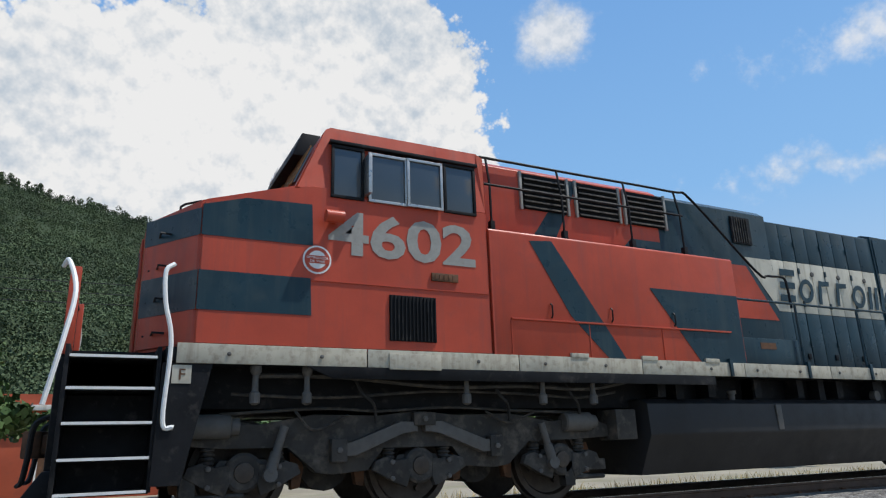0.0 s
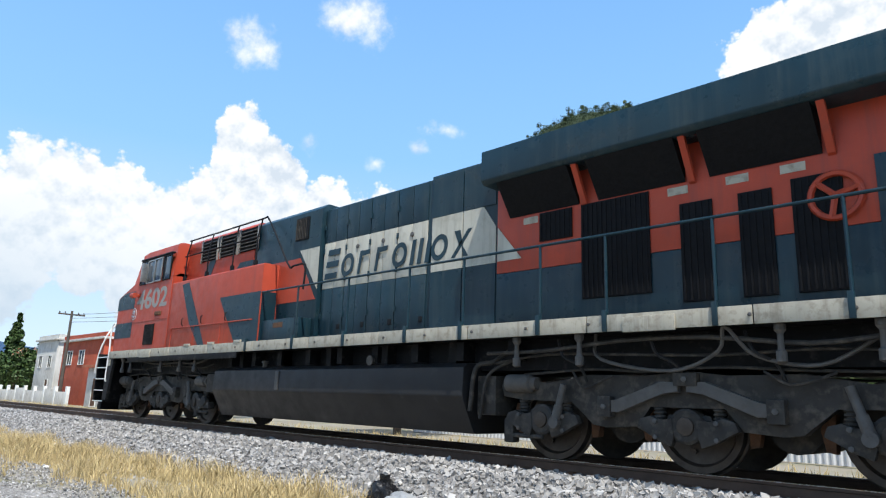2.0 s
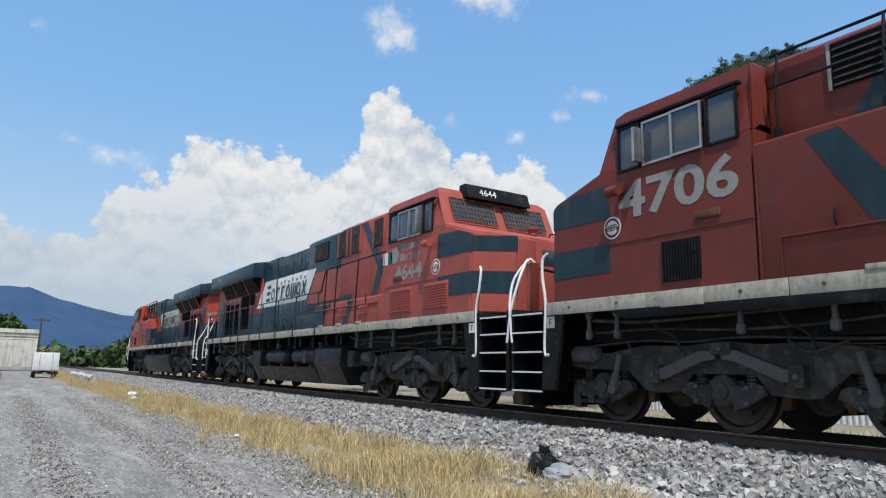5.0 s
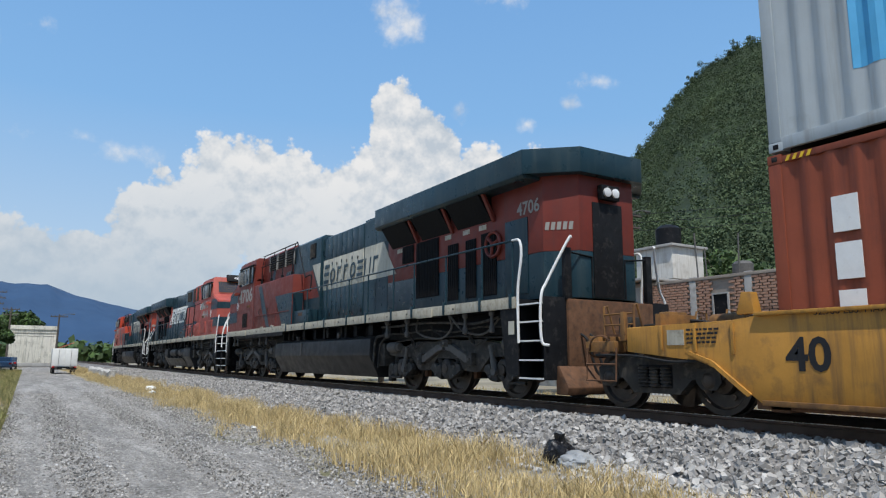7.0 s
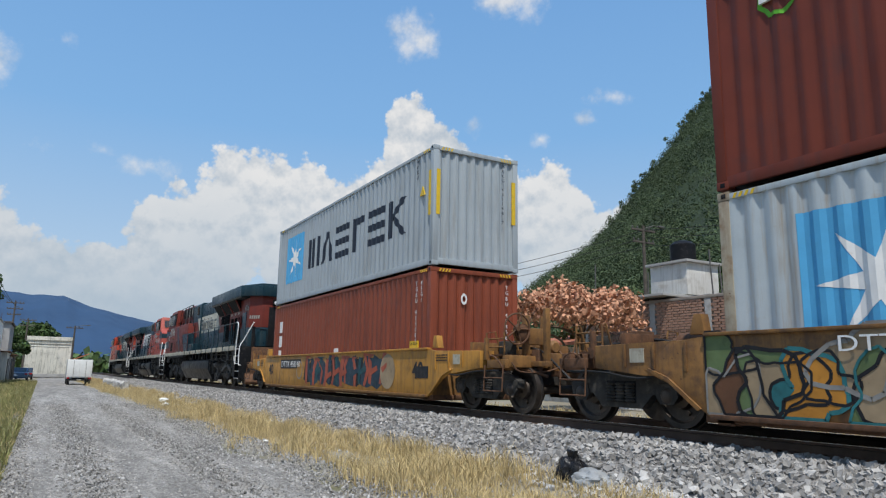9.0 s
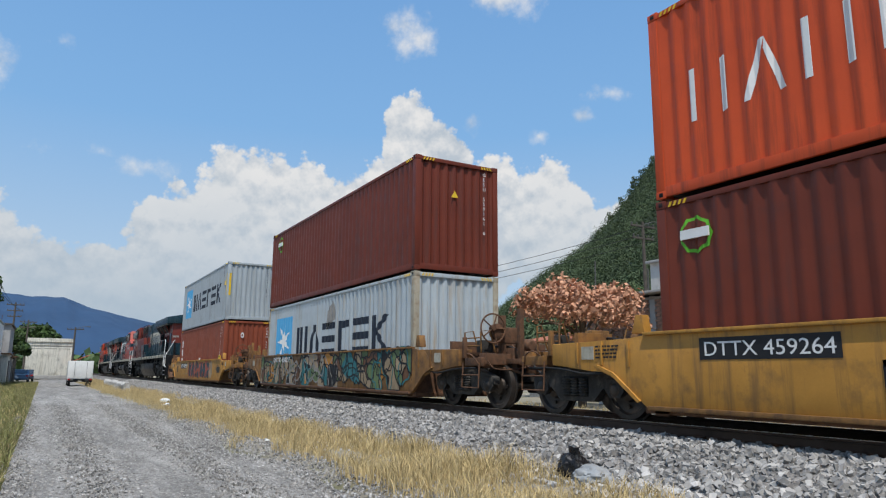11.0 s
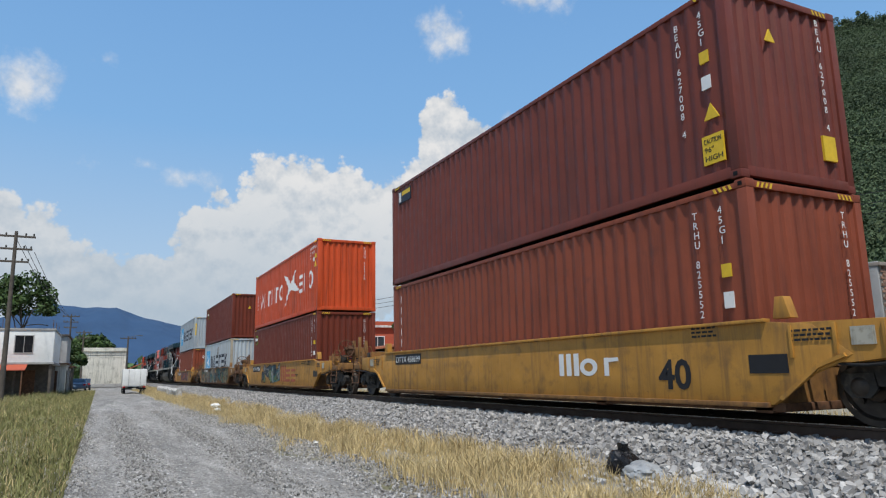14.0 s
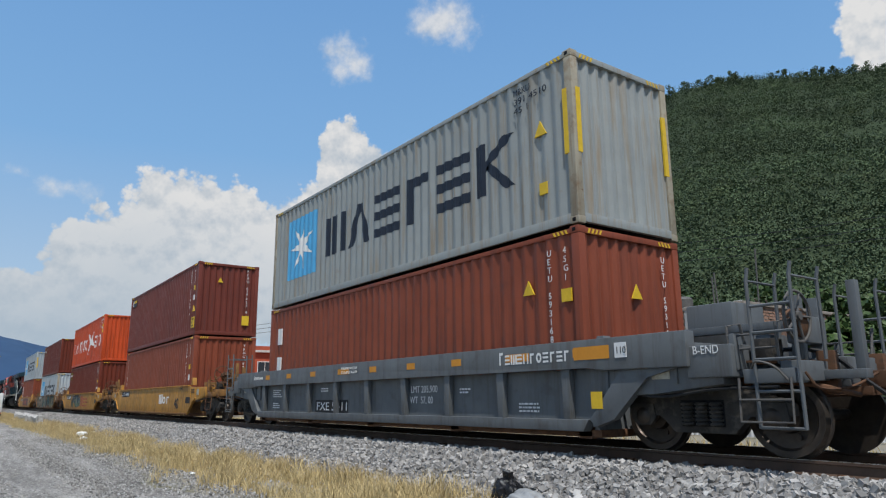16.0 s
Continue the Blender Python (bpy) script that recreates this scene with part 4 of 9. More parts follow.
def locomotive(number, xc, turned, red, reservoirs, mark_seed, label, worn_front=False):
    m = pose(xc, TRACK_Y, 0, 0, 0, 180 if turned else 0)
    L = thing("locomotive", label, "locomotive", m, "locomotives at the head of the train")
    RED, TEAL = M[red], M["teal"]
    BAND = M["white"] if reservoirs else M["cream"]
    spin = 1 if turned else -1
    loco_truck(L, -7.1, True, spin)
    loco_truck(L, 7.12, False, spin)
    # frame and sills
    bm = B()
    box(bm, -10.0, 10.1, -1.0, 1.0, 1.18, 1.62, 0.02)
    box(bm, -10.9, -10.0, -1.02, 1.02, 1.30, 1.72, 0.02)
    box(bm, 10.1, 10.8, -1.02, 1.02, 1.30, 1.72, 0.02)
    for k in range(9):
        part("cross_member", box(B(), -3.4 + k * 1.0, -3.25 + k * 1.0, -1.25, 1.25, 1.32, 1.6), M["black"], L)
    part("underframe", bm, M["black"], L, "sooty black underframe")
    part("deck", box(B(), -10.0, 10.1, -1.53, 1.53, 1.62, 1.76, 0.008), M["black"], L, "black walkway deck")
    for s in (-1, 1):
        ya, yb = min(s * 1.53, s * 1.55), max(s * 1.53, s * 1.55)
        for k in range(10):
            x0, x1 = -9.9 + k * 2.0, -9.9 + k * 2.0 + 1.985
            part("sill_plate", box(B(), x0, x1, ya, yb, 1.60, 1.80, 0.004), M["sill"], L, "grimy white sill plate")
        if not reservoirs:
            part("skirt", prism(B(), [(-8.6, 1.60), (-2.55, 1.60), (-2.55, 1.47), (-6.5, 1.47), (-8.3, 1.47)], "y", ya, yb - 0.004 if s > 0 else yb, 0.003), M["black"], L, "black skirt plate")
        part("jacking_pad", box(B(), -7.65, -7.0, min(s * 1.55, s * 1.575), max(s * 1.55, s * 1.575), 1.58, 1.76, 0.006), M["sill"], L)
        part("jacking_pad", box(B(), 6.6, 7.25, min(s * 1.55, s * 1.575), max(s * 1.55, s * 1.575), 1.58, 1.76, 0.006), M["sill"], L)
    # nose and cab
    bm = B()
    half = [(-6.25, 1.52, 3.66), (-8.60, 1.52, 3.70), (-9.76, 1.52, 3.34), (-10.25, 0.78, 3.24)]
    outline = [(x, -y, z) for x, y, z in half] + half[::-1]
    lo = [bm.verts.new((x, y, 1.78)) for x, y, z in outline]
    hi = [bm.verts.new((x, y, z)) for x, y, z in outline]
    rid = [bm.verts.new((min(x + 0.12, -6.25), y * 0.88, z + 0.09)) for x, y, z in outline]
    for a, b in ((lo, hi), (hi, rid)):
        for i in range(8):
            bm.faces.new((a[i], a[(i + 1) % 8], b[(i + 1) % 8], b[i]))
    bm.faces.new(lo[::-1])
    for i in range(3):
        bm.faces.new((rid[i], rid[i + 1], rid[6 - i], rid[7 - i]))
    bmesh.ops.bevel(bm, geom=[e for e in bm.edges], offset=0.03, segments=2, affect="EDGES")
    part("nose", bm, RED, L, "short red nose with a chamfered front")
    bm = B()
    sec = [(-8.78, 3.62), (-8.42, 4.44), (-8.34, 4.54), (-6.28, 4.54), (-6.25, 4.44), (-6.25, 3.62)]
    ring = []
    for x, z in sec:
        w = 1.515 if z < 4.0 else (1.49 if z < 4.5 else 1.36)
        ring.append((bm.verts.new((x, -w, z)), bm.verts.new((x, w, z))))
    n = len(ring)
    for i in range(n):
        a, b = ring[i], ring[(i + 1) % n]
        bm.faces.new((a[0], a[1], b[1], b[0]))
    bm.faces.new([r[0] for r in ring]), bm.faces.new([r[1] for r in ring][::-1])
    bmesh.ops.bevel(bm, geom=[e for e in bm.edges], offset=0.02, segments=2, affect="EDGES")
    cab = part("cab", bm, RED, L, "red cab body")
    # windscreens and number boards
    for y0, y1 in ((-1.25, -0.12), (0.12, 1.25)):
        bm = B()
        v = [bm.verts.new(p) for p in ((-8.715, y0, 3.80), (-8.715, y1, 3.80), (-8.50, y1, 4.29), (-8.50, y0, 4.29))]
        f = bm.faces.new(v)
        r = bmesh.ops.extrude_face_region(bm, geom=[f])
        bmesh.ops.translate(bm, vec=(-0.02, 0, 0.005), verts=[g for g in r["geom"] if isinstance(g, bmesh.types.BMVert)])
        part("windscreen", bm, M["glass"], cab, "dark windscreen pane")
        bm = B()
        for k in range(14):
            y = y0 + (y1 - y0) * k / 13
            tube(bm, [(-8.76, y, 3.78), (-8.53, y, 4.30)], 0.006, 4)
        for k in range(6):
            u = k / 5
            tube(bm, [(-8.76 + 0.23 * u, y0, 3.78 + 0.52 * u), (-8.76 + 0.23 * u, y1, 3.78 + 0.52 * u)], 0.012 if k in (0, 5) else 0.006, 4)
        part("screen_guard", bm, M["yellow_dirty"] if not worn_front else M["black"], cab, "mesh guard over the windscreen", "stuff")
    nb = part("number_board", prism(B(), [(-8.66, 4.34), (-8.54, 4.66), (-8.30, 4.66), (-8.30, 4.34)], "y", -0.85, 0.85, 0.015), M["black"], cab, "dark number board box")
    words("number", number, 0.16, Matrix.Translation((-8.655, 0.55, 4.42)) @ pose(0, 0, 0, 90, 0, -90) @ pose(0, 0, 0, -18), M["letter_white"], nb)
    for s in (-1, 1):
        sg = -s  # lettering direction
        # side windows
        def pane(x0, x1, z0, z1, name, material, label, proud=0.0):
            yy = 1.515 + proud
            w = part(name, box(B(), x0, x1, min(s * yy, s * (yy + 0.012)), max(s * yy, s * (yy + 0.012)), z0, z1, 0.004), M["glass"], cab, label)
            bm = B()
            t = 0.035
            for a in ((x0 - t, x1 + t, z0 - t, z0), (x0 - t, x1 + t, z1, z1 + t), (x0 - t, x0, z0, z1), (x1, x1 + t, z0, z1)):
                box(bm, a[0], a[1], min(s * yy, s * (yy + 0.03)), max(s * yy, s * (yy + 0.03)), a[2], a[3], 0.003)
            part("window_frame", bm, material, w)
        pane(-8.32, -7.98, 3.60, 4.20, "side_window", M["black"], "fixed dark cab window")
        pane(-7.86, -7.42, 3.60, 4.17, "sliding_window", M["steel"], "sliding cab window in a bright frame", 0.01)
        pane(-7.36, -6.94, 3.60, 4.17, "sliding_window", M["steel"], "sliding cab window in a bright frame", 0.03)
        pane(-6.84, -6.45, 3.60, 4.20, "side_window", M["black"], "fixed dark cab window")
        part("rain_gutter", box(B(), -8.38, -6.38, min(s * 1.46, s * 1.56), max(s * 1.46, s * 1.56), 4.25, 4.29, 0.006), M["black"], cab)
        part("mirror", box(B(), -7.95, -7.90, min(s * 1.53, s * 1.70), max(s * 1.53, s * 1.70), 3.62, 4.12, 0.01), M["steel"], cab, "wind deflector beside the window")
        # livery bands on the nose
        for z0, z1 in ((2.95, 3.36), (2.15, 2.57)):
            part("livery_band", plate([(-9.75, z0), (-8.55, z0), (-8.57, z1 if z1 < 3 else 3.44), (-9.30, z1 if z1 < 3 else 3.42), (-9.75, z1 if z1 < 3 else 3.29)], 1.522, s), TEAL, L, "dark teal band")
            bm = B()
            nx, ny = (0.742, 0.49)
            q = [(-9.76, s * 1.52), (-10.25, s * 0.78)]
            off = (-0.004 * 0.83, s * 0.004 * 0.55)
            a = [bm.verts.new((x + k * off[0], y + k * off[1], z)) for k in (0.3, 1.3) for (x, y) in q for z in (z0, min(z1, 3.25))]
            for f in ((0, 1, 3, 2), (4, 6, 7, 5), (0, 4, 5, 1), (2, 3, 7, 6), (0, 2, 6, 4), (1, 5, 7, 3)):
                bm.faces.new([a[i] for i in f])
            part("livery_band", bm, TEAL, L, "dark teal band")
        # cab details
        if turned:
            words("number", number, 0.32, on_side(-6.75 if s > 0 else -7.95, 2.66, 1.524, s), M["letter_grey"], L, bold=0.012, width=1.2)
            glyphs("company_mark", 7, -8.05, -7.0, 3.31, 3.48, 1.524, s, M["letter_grey"], L, 0.0, 5)
            glyphs("company_mark", 6, -7.9, -7.0, 3.08, 3.25, 1.524, s, M["letter_grey"], L, 0.0, 6)
            part("emblem", lathe(B(), (-6.72, 0, 3.25), "y", [(s * 1.52, 0.19), (s * 1.526, 0.19)], 24), M["letter_grey"], L, "round worn emblem")
            part("flag_panel", plate([(-6.60, 3.08), (-6.40, 3.08), (-6.40, 3.36), (-6.60, 3.36)], 1.522, s), M["flag_green"], L)
            part("flag_panel", plate([(-6.40, 3.08), (-6.17, 3.08), (-6.17, 3.36), (-6.40, 3.36)], 1.522, s), M["white"], L)
            for x0 in (-9.0, -7.55):
                bm = B()
                box(bm, x0, x0 + 0.95, min(s * 1.52, s * 1.535), max(s * 1.52, s * 1.535), 1.92, 2.48, 0.004)
                for k in range(9):
                    prism(bm, [(x0 + 0.03, 1.96 + k * 0.055), (x0 + 0.92, 1.96 + k * 0.055), (x0 + 0.92, 1.985 + k * 0.055), (x0 + 0.03, 1.985 + k * 0.055)], "y", s * 1.535, s * 1.56)
                part("louvre", bm, RED, L, "pressed louvre panel")
        else:
            words("number", number, 0.50, on_side(-8.36 if s < 0 else -6.46, 2.90, 1.524, s), M["letter_grey"], L, bold=0.018, width=1.92)
            g = part("cab_grille", box(B(), -7.63, -7.03, min(s * 1.52, s * 1.535), max(s * 1.52, s * 1.535), 1.91, 2.45, 0.004), M["grille"], L, "dark air intake grille")
            bm = B()
            for k in range(13):
                box(bm, -7.62 + k * 0.047, -7.605 + k * 0.047, min(s * 1.535, s * 1.548), max(s * 1.535, s * 1.548), 1.92, 2.44)
            part("slats", bm, M["black"], g)
        disc = part("badge", lathe(B(), (-8.5, 0, 2.79), "y", [(s * 1.522, 0.165), (s * 1.527, 0.165)], 28), M["letter_white"], L, "round white and red badge")
        part("badge_ring", lathe(B(), (-8.5, 0, 2.79), "y", [(s * 1.527, 0.145), (s * 1.530, 0.145)], 28), RED, disc)
        part("badge_core", lathe(B(), (-8.5, 0, 2.79), "y", [(s * 1.530, 0.105), (s * 1.533, 0.105)], 28), M["letter_white"], disc)
        part("badge_band", plate([(-8.64, 2.745), (-8.36, 2.745), (-8.36, 2.835), (-8.64, 2.835)], 1.533, s, 0.003), RED, disc)
        words("badge_text", "OPTIMIZADOR", 0.026, on_side(-8.5 + s * 0.125, 2.797, 1.538, s), M["letter_white"], disc, 0.002, width=0.25)
        words("badge_text", "DE VIAJE", 0.026, on_side(-8.5 + s * 0.085, 2.757, 1.538, s), M["letter_white"], disc, 0.002, width=0.17)
        bm = B()
        tube(bm, [(-8.3, s * 1.5, 3.28), (-8.3, s * 1.66, 3.28)], 0.05, 10)
        tube(bm, [(-8.45, s * 1.66, 3.28), (-8.24, s * 1.66, 3.28)], 0.075, 12)
        part("horn_bracket", bm, RED, cab)
        part("seam", box(B(), -8.55, -6.28, min(s * 1.52, s * 1.532), max(s * 1.52, s * 1.532), 2.545, 2.56), RED, L)
        part("seam", box(B(), -6.24, -6.215, min(s * 1.52, s * 1.532), max(s * 1.52, s * 1.532), 1.80, 3.40), RED, L)
        bm = B()
        box(bm, -7.1 + 0.02, -6.72, min(s * 1.52, s * 1.55), max(s * 1.52, s * 1.55), 2.66, 2.76, 0.005)
        for k in range(5):
            box(bm, -7.04 + k * 0.06, -7.01 + k * 0.06, min(s * 1.55, s * 1.556), max(s * 1.55, s * 1.556), 2.68, 2.74)
        part("marker_box", bm, M["rust"], L)
    # equipment box behind the cab
    bm = B()
    bt = 2.43 if turned else 3.44
    prism(bm, [(-1.52, 1.78), (-1.52, bt - 0.03), (-1.50, bt), (1.50, bt), (1.52, bt - 0.03), (1.52, 1.78)], "x", -6.24, -2.05 if turned else -1.80, 0.015)
    part("equipment_box", bm, RED, L, "red equipment compartment")
    bm = B()
    prism(bm, [(-1.16, bt - 0.04), (-1.16, 4.50), (-1.02, 4.60), (1.02, 4.60), (1.16, 4.50), (1.16, bt - 0.04)], "x", -6.24, -2.9, 0.015)
    part("upper_hood", bm, RED, L, "red upper hood with louvres")
    bm = B()
    prism(bm, [(-1.14, 1.78), (-1.14, 4.46), (-1.0, 4.57), (1.0, 4.57), (1.14, 4.46), (1.14, 1.78)], "x", -2.895, -0.35, 0.015)
    part("inverter_hood", bm, TEAL, L, "dark teal hood section")
    bm = B()
    prism(bm, [(-1.05, 1.78), (-1.05, 4.41), (-0.90, 4.49), (0.90, 4.49), (1.05, 4.41), (1.05, 1.78)], "x", -0.346, 2.75, 0.015)
    hood = part("engine_hood", bm, TEAL, L, "dark teal engine hood with doors")
    bm = B()
    prism(bm, [(-1.07, 1.78), (-1.07, 4.46), (-0.90, 4.53), (0.90, 4.53), (1.07, 4.46), (1.07, 1.78)], "x", 2.754, 4.24, 0.015)
    part("engine_hood", bm, TEAL, L, "dark teal engine hood with doors")
    # radiator end
    bm = B()
    plan = [(4.244, -1.10), (10.32, -1.10), (10.78, -0.66), (10.78, 0.66), (10.32, 1.10), (4.244, 1.10)]
    prism(bm, plan, "z", 1.78, 2.60, 0.01)
    part("radiator_hood", bm, TEAL, L, "dark teal lower radiator hood")
    bm = B()
    prism(bm, plan, "z", 2.604, 4.30, 0.01)
    part("radiator_hood", bm, RED, L, "red upper radiator hood")
    bm = B()
    prism(bm, [(-1.50, 3.96), (-1.50, 4.42), (-0.55, 4.60), (0.55, 4.60), (1.50, 4.42), (1.50, 3.96), (1.44, 3.90), (-1.44, 3.90)], "x", 4.24, 10.25, 0.02)
    wing = part("radiator_wing", bm, TEAL, L, "wide dark teal radiator canopy")
    bm = B()
    prism(bm, [(10.25, -1.50), (10.95, -0.75), (10.95, 0.75), (10.25, 1.50)], "z", 3.96, 4.42, 0.02)
    part("canopy_end", bm, TEAL, wing)
    for s in (-1, 1):
        for k in range(3):
            x0 = 4.5 + k * 1.52
            bm = B()
            v = [bm.verts.new(p) for p in ((x0, s * 1.44, 3.90), (x0 + 1.22, s * 1.44, 3.90), (x0 + 1.22, s * 1.11, 3.42), (x0, s * 1.11, 3.42), (x0, s * 1.10, 3.90), (x0 + 1.22, s * 1.10, 3.90))]
            for f in ((0, 1, 2, 3), (0, 3, 4), (1, 5, 2), (0, 4, 5, 1), (3, 2, 5, 4)):
                bm.faces.new([v[i] for i in f])
            part("radiator_screen", bm, M["grille"], L, "black radiator intake screen")
            g = part("gusset", prism(B(), [(s * 1.40, 3.90), (s * 1.34, 3.90), (s * 1.10, 3.46), (s * 1.10, 3.38), (s * 1.14, 3.40)], "x", x0 + 1.27, x0 + 1.35), RED, L)
        # doors and screens along the radiator hood
        def screen(x0, x1, z0, z1):
            f = part("screen_door", box(B(), x0, x1, min(s * 1.10, s * 1.125), max(s * 1.10, s * 1.125), z0, z1, 0.006), M["teal"] if z1 < 2.7 else M["grille"], L, "black ventilation screen")
            bm = B()
            nb_ = max(3, int((x1 - x0) / 0.07))
            for k in range(nb_):
                xx = x0 + (x1 - x0) * (k + 0.3) / nb_
                box(bm, xx, xx + 0.02, min(s * 1.125, s * 1.136), max(s * 1.125, s * 1.136), z0 + 0.02, z1 - 0.02)
            part("slats", bm, M["grille"], f)
        screen(5.05, 5.6, 2.98, 3.40)
        screen(5.75, 6.75, 2.10, 3.40)
        screen(7.15, 7.55, 1.95, 3.15)
        screen(7.85, 8.22, 1.95, 3.15)
        screen(8.42, 8.92, 1.95, 3.20)
        part("door_frame", box(B(), 9.22, 9.9, min(s * 1.10, s * 1.12), max(s * 1.10, s * 1.12), 1.9, 3.3, 0.008), M["teal"], L)
        if not turned:
            bm = B()
            fan = [(8.85 + 0.24 * math.cos(a), 2.93 + 0.24 * math.sin(a)) for a in (2 * math.pi * k / 24 for k in range(24))]
            tube(bm, [(x, s * 1.14, z) for x, z in fan] + [(fan[0][0], s * 1.14, fan[0][1])], 0.035, 6)
            for k in range(3):
                a = 2 * math.pi * k / 3 + 0.3
                tube(bm, [(8.85, s * 1.15, 2.93), (8.85 + 0.24 * math.cos(a), s * 1.14, 2.93 + 0.24 * math.sin(a))], 0.035, 6)
            part("hand_wheel", bm, RED, L, "round red spoked cover")
        for x in (4.75, 7.0, 7.72, 8.32):
            part("label_plate", box(B(), x, x + 0.26, min(s * 1.10, s * 1.106), max(s * 1.10, s * 1.106), 3.28, 3.38), M["sill"], L)
        words("number", number, 0.24, on_side(9.15 if s < 0 else 9.9, 3.34, 1.106, s) if turned else on_side(10.25 if s > 0 else 9.58, 3.36, 1.106, s), M["letter_grey"], L, bold=0.006, width=0.66)
        for k in range(5):
            fm = part("company_mark", prism(B(), [(0, 0), (0.07, 0), (0.09, 0.14), (0.02, 0.14)], "y", 0, s * 0.006), M["letter_grey"], L)
            fm.matrix_basis = pose(10.345 + 0.075 * k, s * (1.082 - 0.072 * k), 2.98, 0, 0, -s * 43.7)
        # hood doors: narrow pressed leaves with latch hardware
        edges = [-0.30, 0.42, 1.14, 1.90, 2.68]
        for a, b in zip(edges, edges[1:]):
            mid = (a + b) / 2
            for x0, x1 in ((a + 0.012, mid - 0.006), (mid + 0.006, b - 0.012)):
                for z0, z1, mm in ((1.84, 2.783, TEAL), (2.79, 3.71, BAND), (3.717, 4.38, TEAL)):
                    part("hood_door", box(B(), x0, x1, min(s * 1.05, s * 1.066), max(s * 1.05, s * 1.066), z0, z1, 0.003), mm, hood)
            part("latch", box(B(), b - 0.14, b - 0.06, min(s * 1.066, s * 1.085), max(s * 1.066, s * 1.085), 1.98, 2.08, 0.008), M["black"], hood)
            bm = B()
            for z in (2.2, 2.9, 3.5, 4.0):
                box(bm, a - 0.01, a + 0.03, min(s * 1.05, s * 1.085), max(s * 1.05, s * 1.085), z, z + 0.10)
            part("hinge", bm, M["teal"], hood)
            part("lifting_eye", lathe(B(), (mid, 0, 3.52), "y", [(s * 1.066, 0.045), (s * 1.08, 0.045), (s * 1.085, 0.02)], 12), M["dusty"], hood)
        for x0, x1 in ((2.80, 3.50), (3.52, 4.20)):
            for z0, z1, mm in ((1.84, 2.783, TEAL), (2.79, 3.71, BAND), (3.717, 4.40, TEAL)):
                poly = [(x0, z0), (x1, z0), (x1, z1), (x0, z1)]
                if mm is BAND and x1 > 4:
                    poly = [(3.52, z0), (4.20, z0), (4.20, 3.36), (3.95, z1), (3.52, z1)]
                part("hood_door", prism(B(), poly, "y", s * 1.07, s * 1.086), mm, hood)
        part("livery_panel", plate([(4.26, 2.79), (4.72, 2.79), (4.26, 3.32)], 1.106, s), BAND, L, "cream livery panel")
        part("livery_panel", plate([(-1.05, 3.66), (-0.36, 3.66), (-0.36, 2.79), (-0.20 - 0.16, 2.79)], 1.142, s), BAND, L, "cream livery panel")
        part("livery_panel", plate([(-2.88, 2.60), (-0.40, 2.60), (-1.02, 3.50), (-2.0, 3.50), (-2.88, 3.44)], 1.142, s), RED, L, "red livery panel")
        # brand mark as plain slanted blocks
        glyphs("company_mark", 8, -0.20, 3.75, 2.97, 3.55, 1.088, s, TEAL, L, 0.16, 1, "slanted dark company mark", LOCO_MARK_B if mark_seed == 8 else LOCO_MARK, 0.2)
        # livery on the equipment box
        if turned:
            part("livery_stripe", plate([(-4.16, 4.48), (-4.50, 4.48), (-5.52, 3.24), (-5.14, 2.47), (-4.82, 2.47), (-5.18, 3.20)], 1.164, s), TEAL, L, "dark teal chevron")
            part("livery_stripe", plate([(-4.31, 2.40), (-4.62, 2.40), (-4.28, 1.80), (-3.96, 1.80)], 1.522, s), TEAL, L, "dark teal chevron")
            part("livery_stripe", plate([(-3.77, 2.66), (-2.91, 2.66), (-2.91, 2.46), (-3.62, 2.46)], 1.164, s), TEAL, L, "dark teal wedge")
            part("livery_stripe", plate([(-3.10, 2.40), (-2.07, 2.40), (-2.07, 1.80), (-2.55, 1.80)], 1.522, s), TEAL, L, "dark teal wedge")
            part("livery_stripe", plate([(-2.91, 3.68), (-3.43, 3.68), (-4.12, 4.35), (-4.12, 4.49), (-2.91, 4.49)], 1.162, s, 0.003), TEAL, L, "dark teal roof band")
            for x0 in (-4.22, -5.46):
                lw = part("louvre", box(B(), x0, x0 + 0.48, min(s * 1.52, s * 1.53), max(s * 1.52, s * 1.53), 2.03, 2.24, 0.004), RED, L, "small pressed louvre")
                for k in range(4):
                    part("slat", prism(B(), [(s * 1.53, 2.06 + 0.05 * k), (s * 1.56, 2.04 + 0.05 * k), (s * 1.53, 2.085 + 0.05 * k)], "x", x0 + 0.02, x0 + 0.46), RED, lw)
        else:
            part("livery_stripe", plate([(-5.62, 3.33), (-5.26, 3.36), (-4.15, 1.80), (-4.45, 1.80), (-5.03, 2.35)], 1.522, s), TEAL, L, "dark teal diagonal stripe")
            part("livery_stripe", plate([(-3.59, 2.84), (-1.82, 2.84), (-1.82, 1.80), (-2.75, 1.80)], 1.522, s), TEAL, L, "dark teal wedge")
            part("livery_stripe", box(B(), -1.80, -1.796, min(s * 1.16, s * 1.50), max(s * 1.16, s * 1.50), 1.80, 2.84), TEAL, L, "dark teal wedge")
            part("livery_stripe", plate([(-5.35, 3.46), (-4.95, 3.46), (-4.42, 4.48), (-4.62, 4.48)], 1.162, s), TEAL, L, "dark teal diagonal stripe")
            part("livery_stripe", plate([(-3.75, 3.46), (-2.91, 3.46), (-2.91, 3.70), (-3.5, 3.70)], 1.162, s), TEAL, L, "dark teal wedge")
        part("seam_bar", box(B(), -5.97, -2.07, min(s * 1.52, s * 1.548), max(s * 1.52, s * 1.548), 2.25, 2.275, 0.004), RED, L)
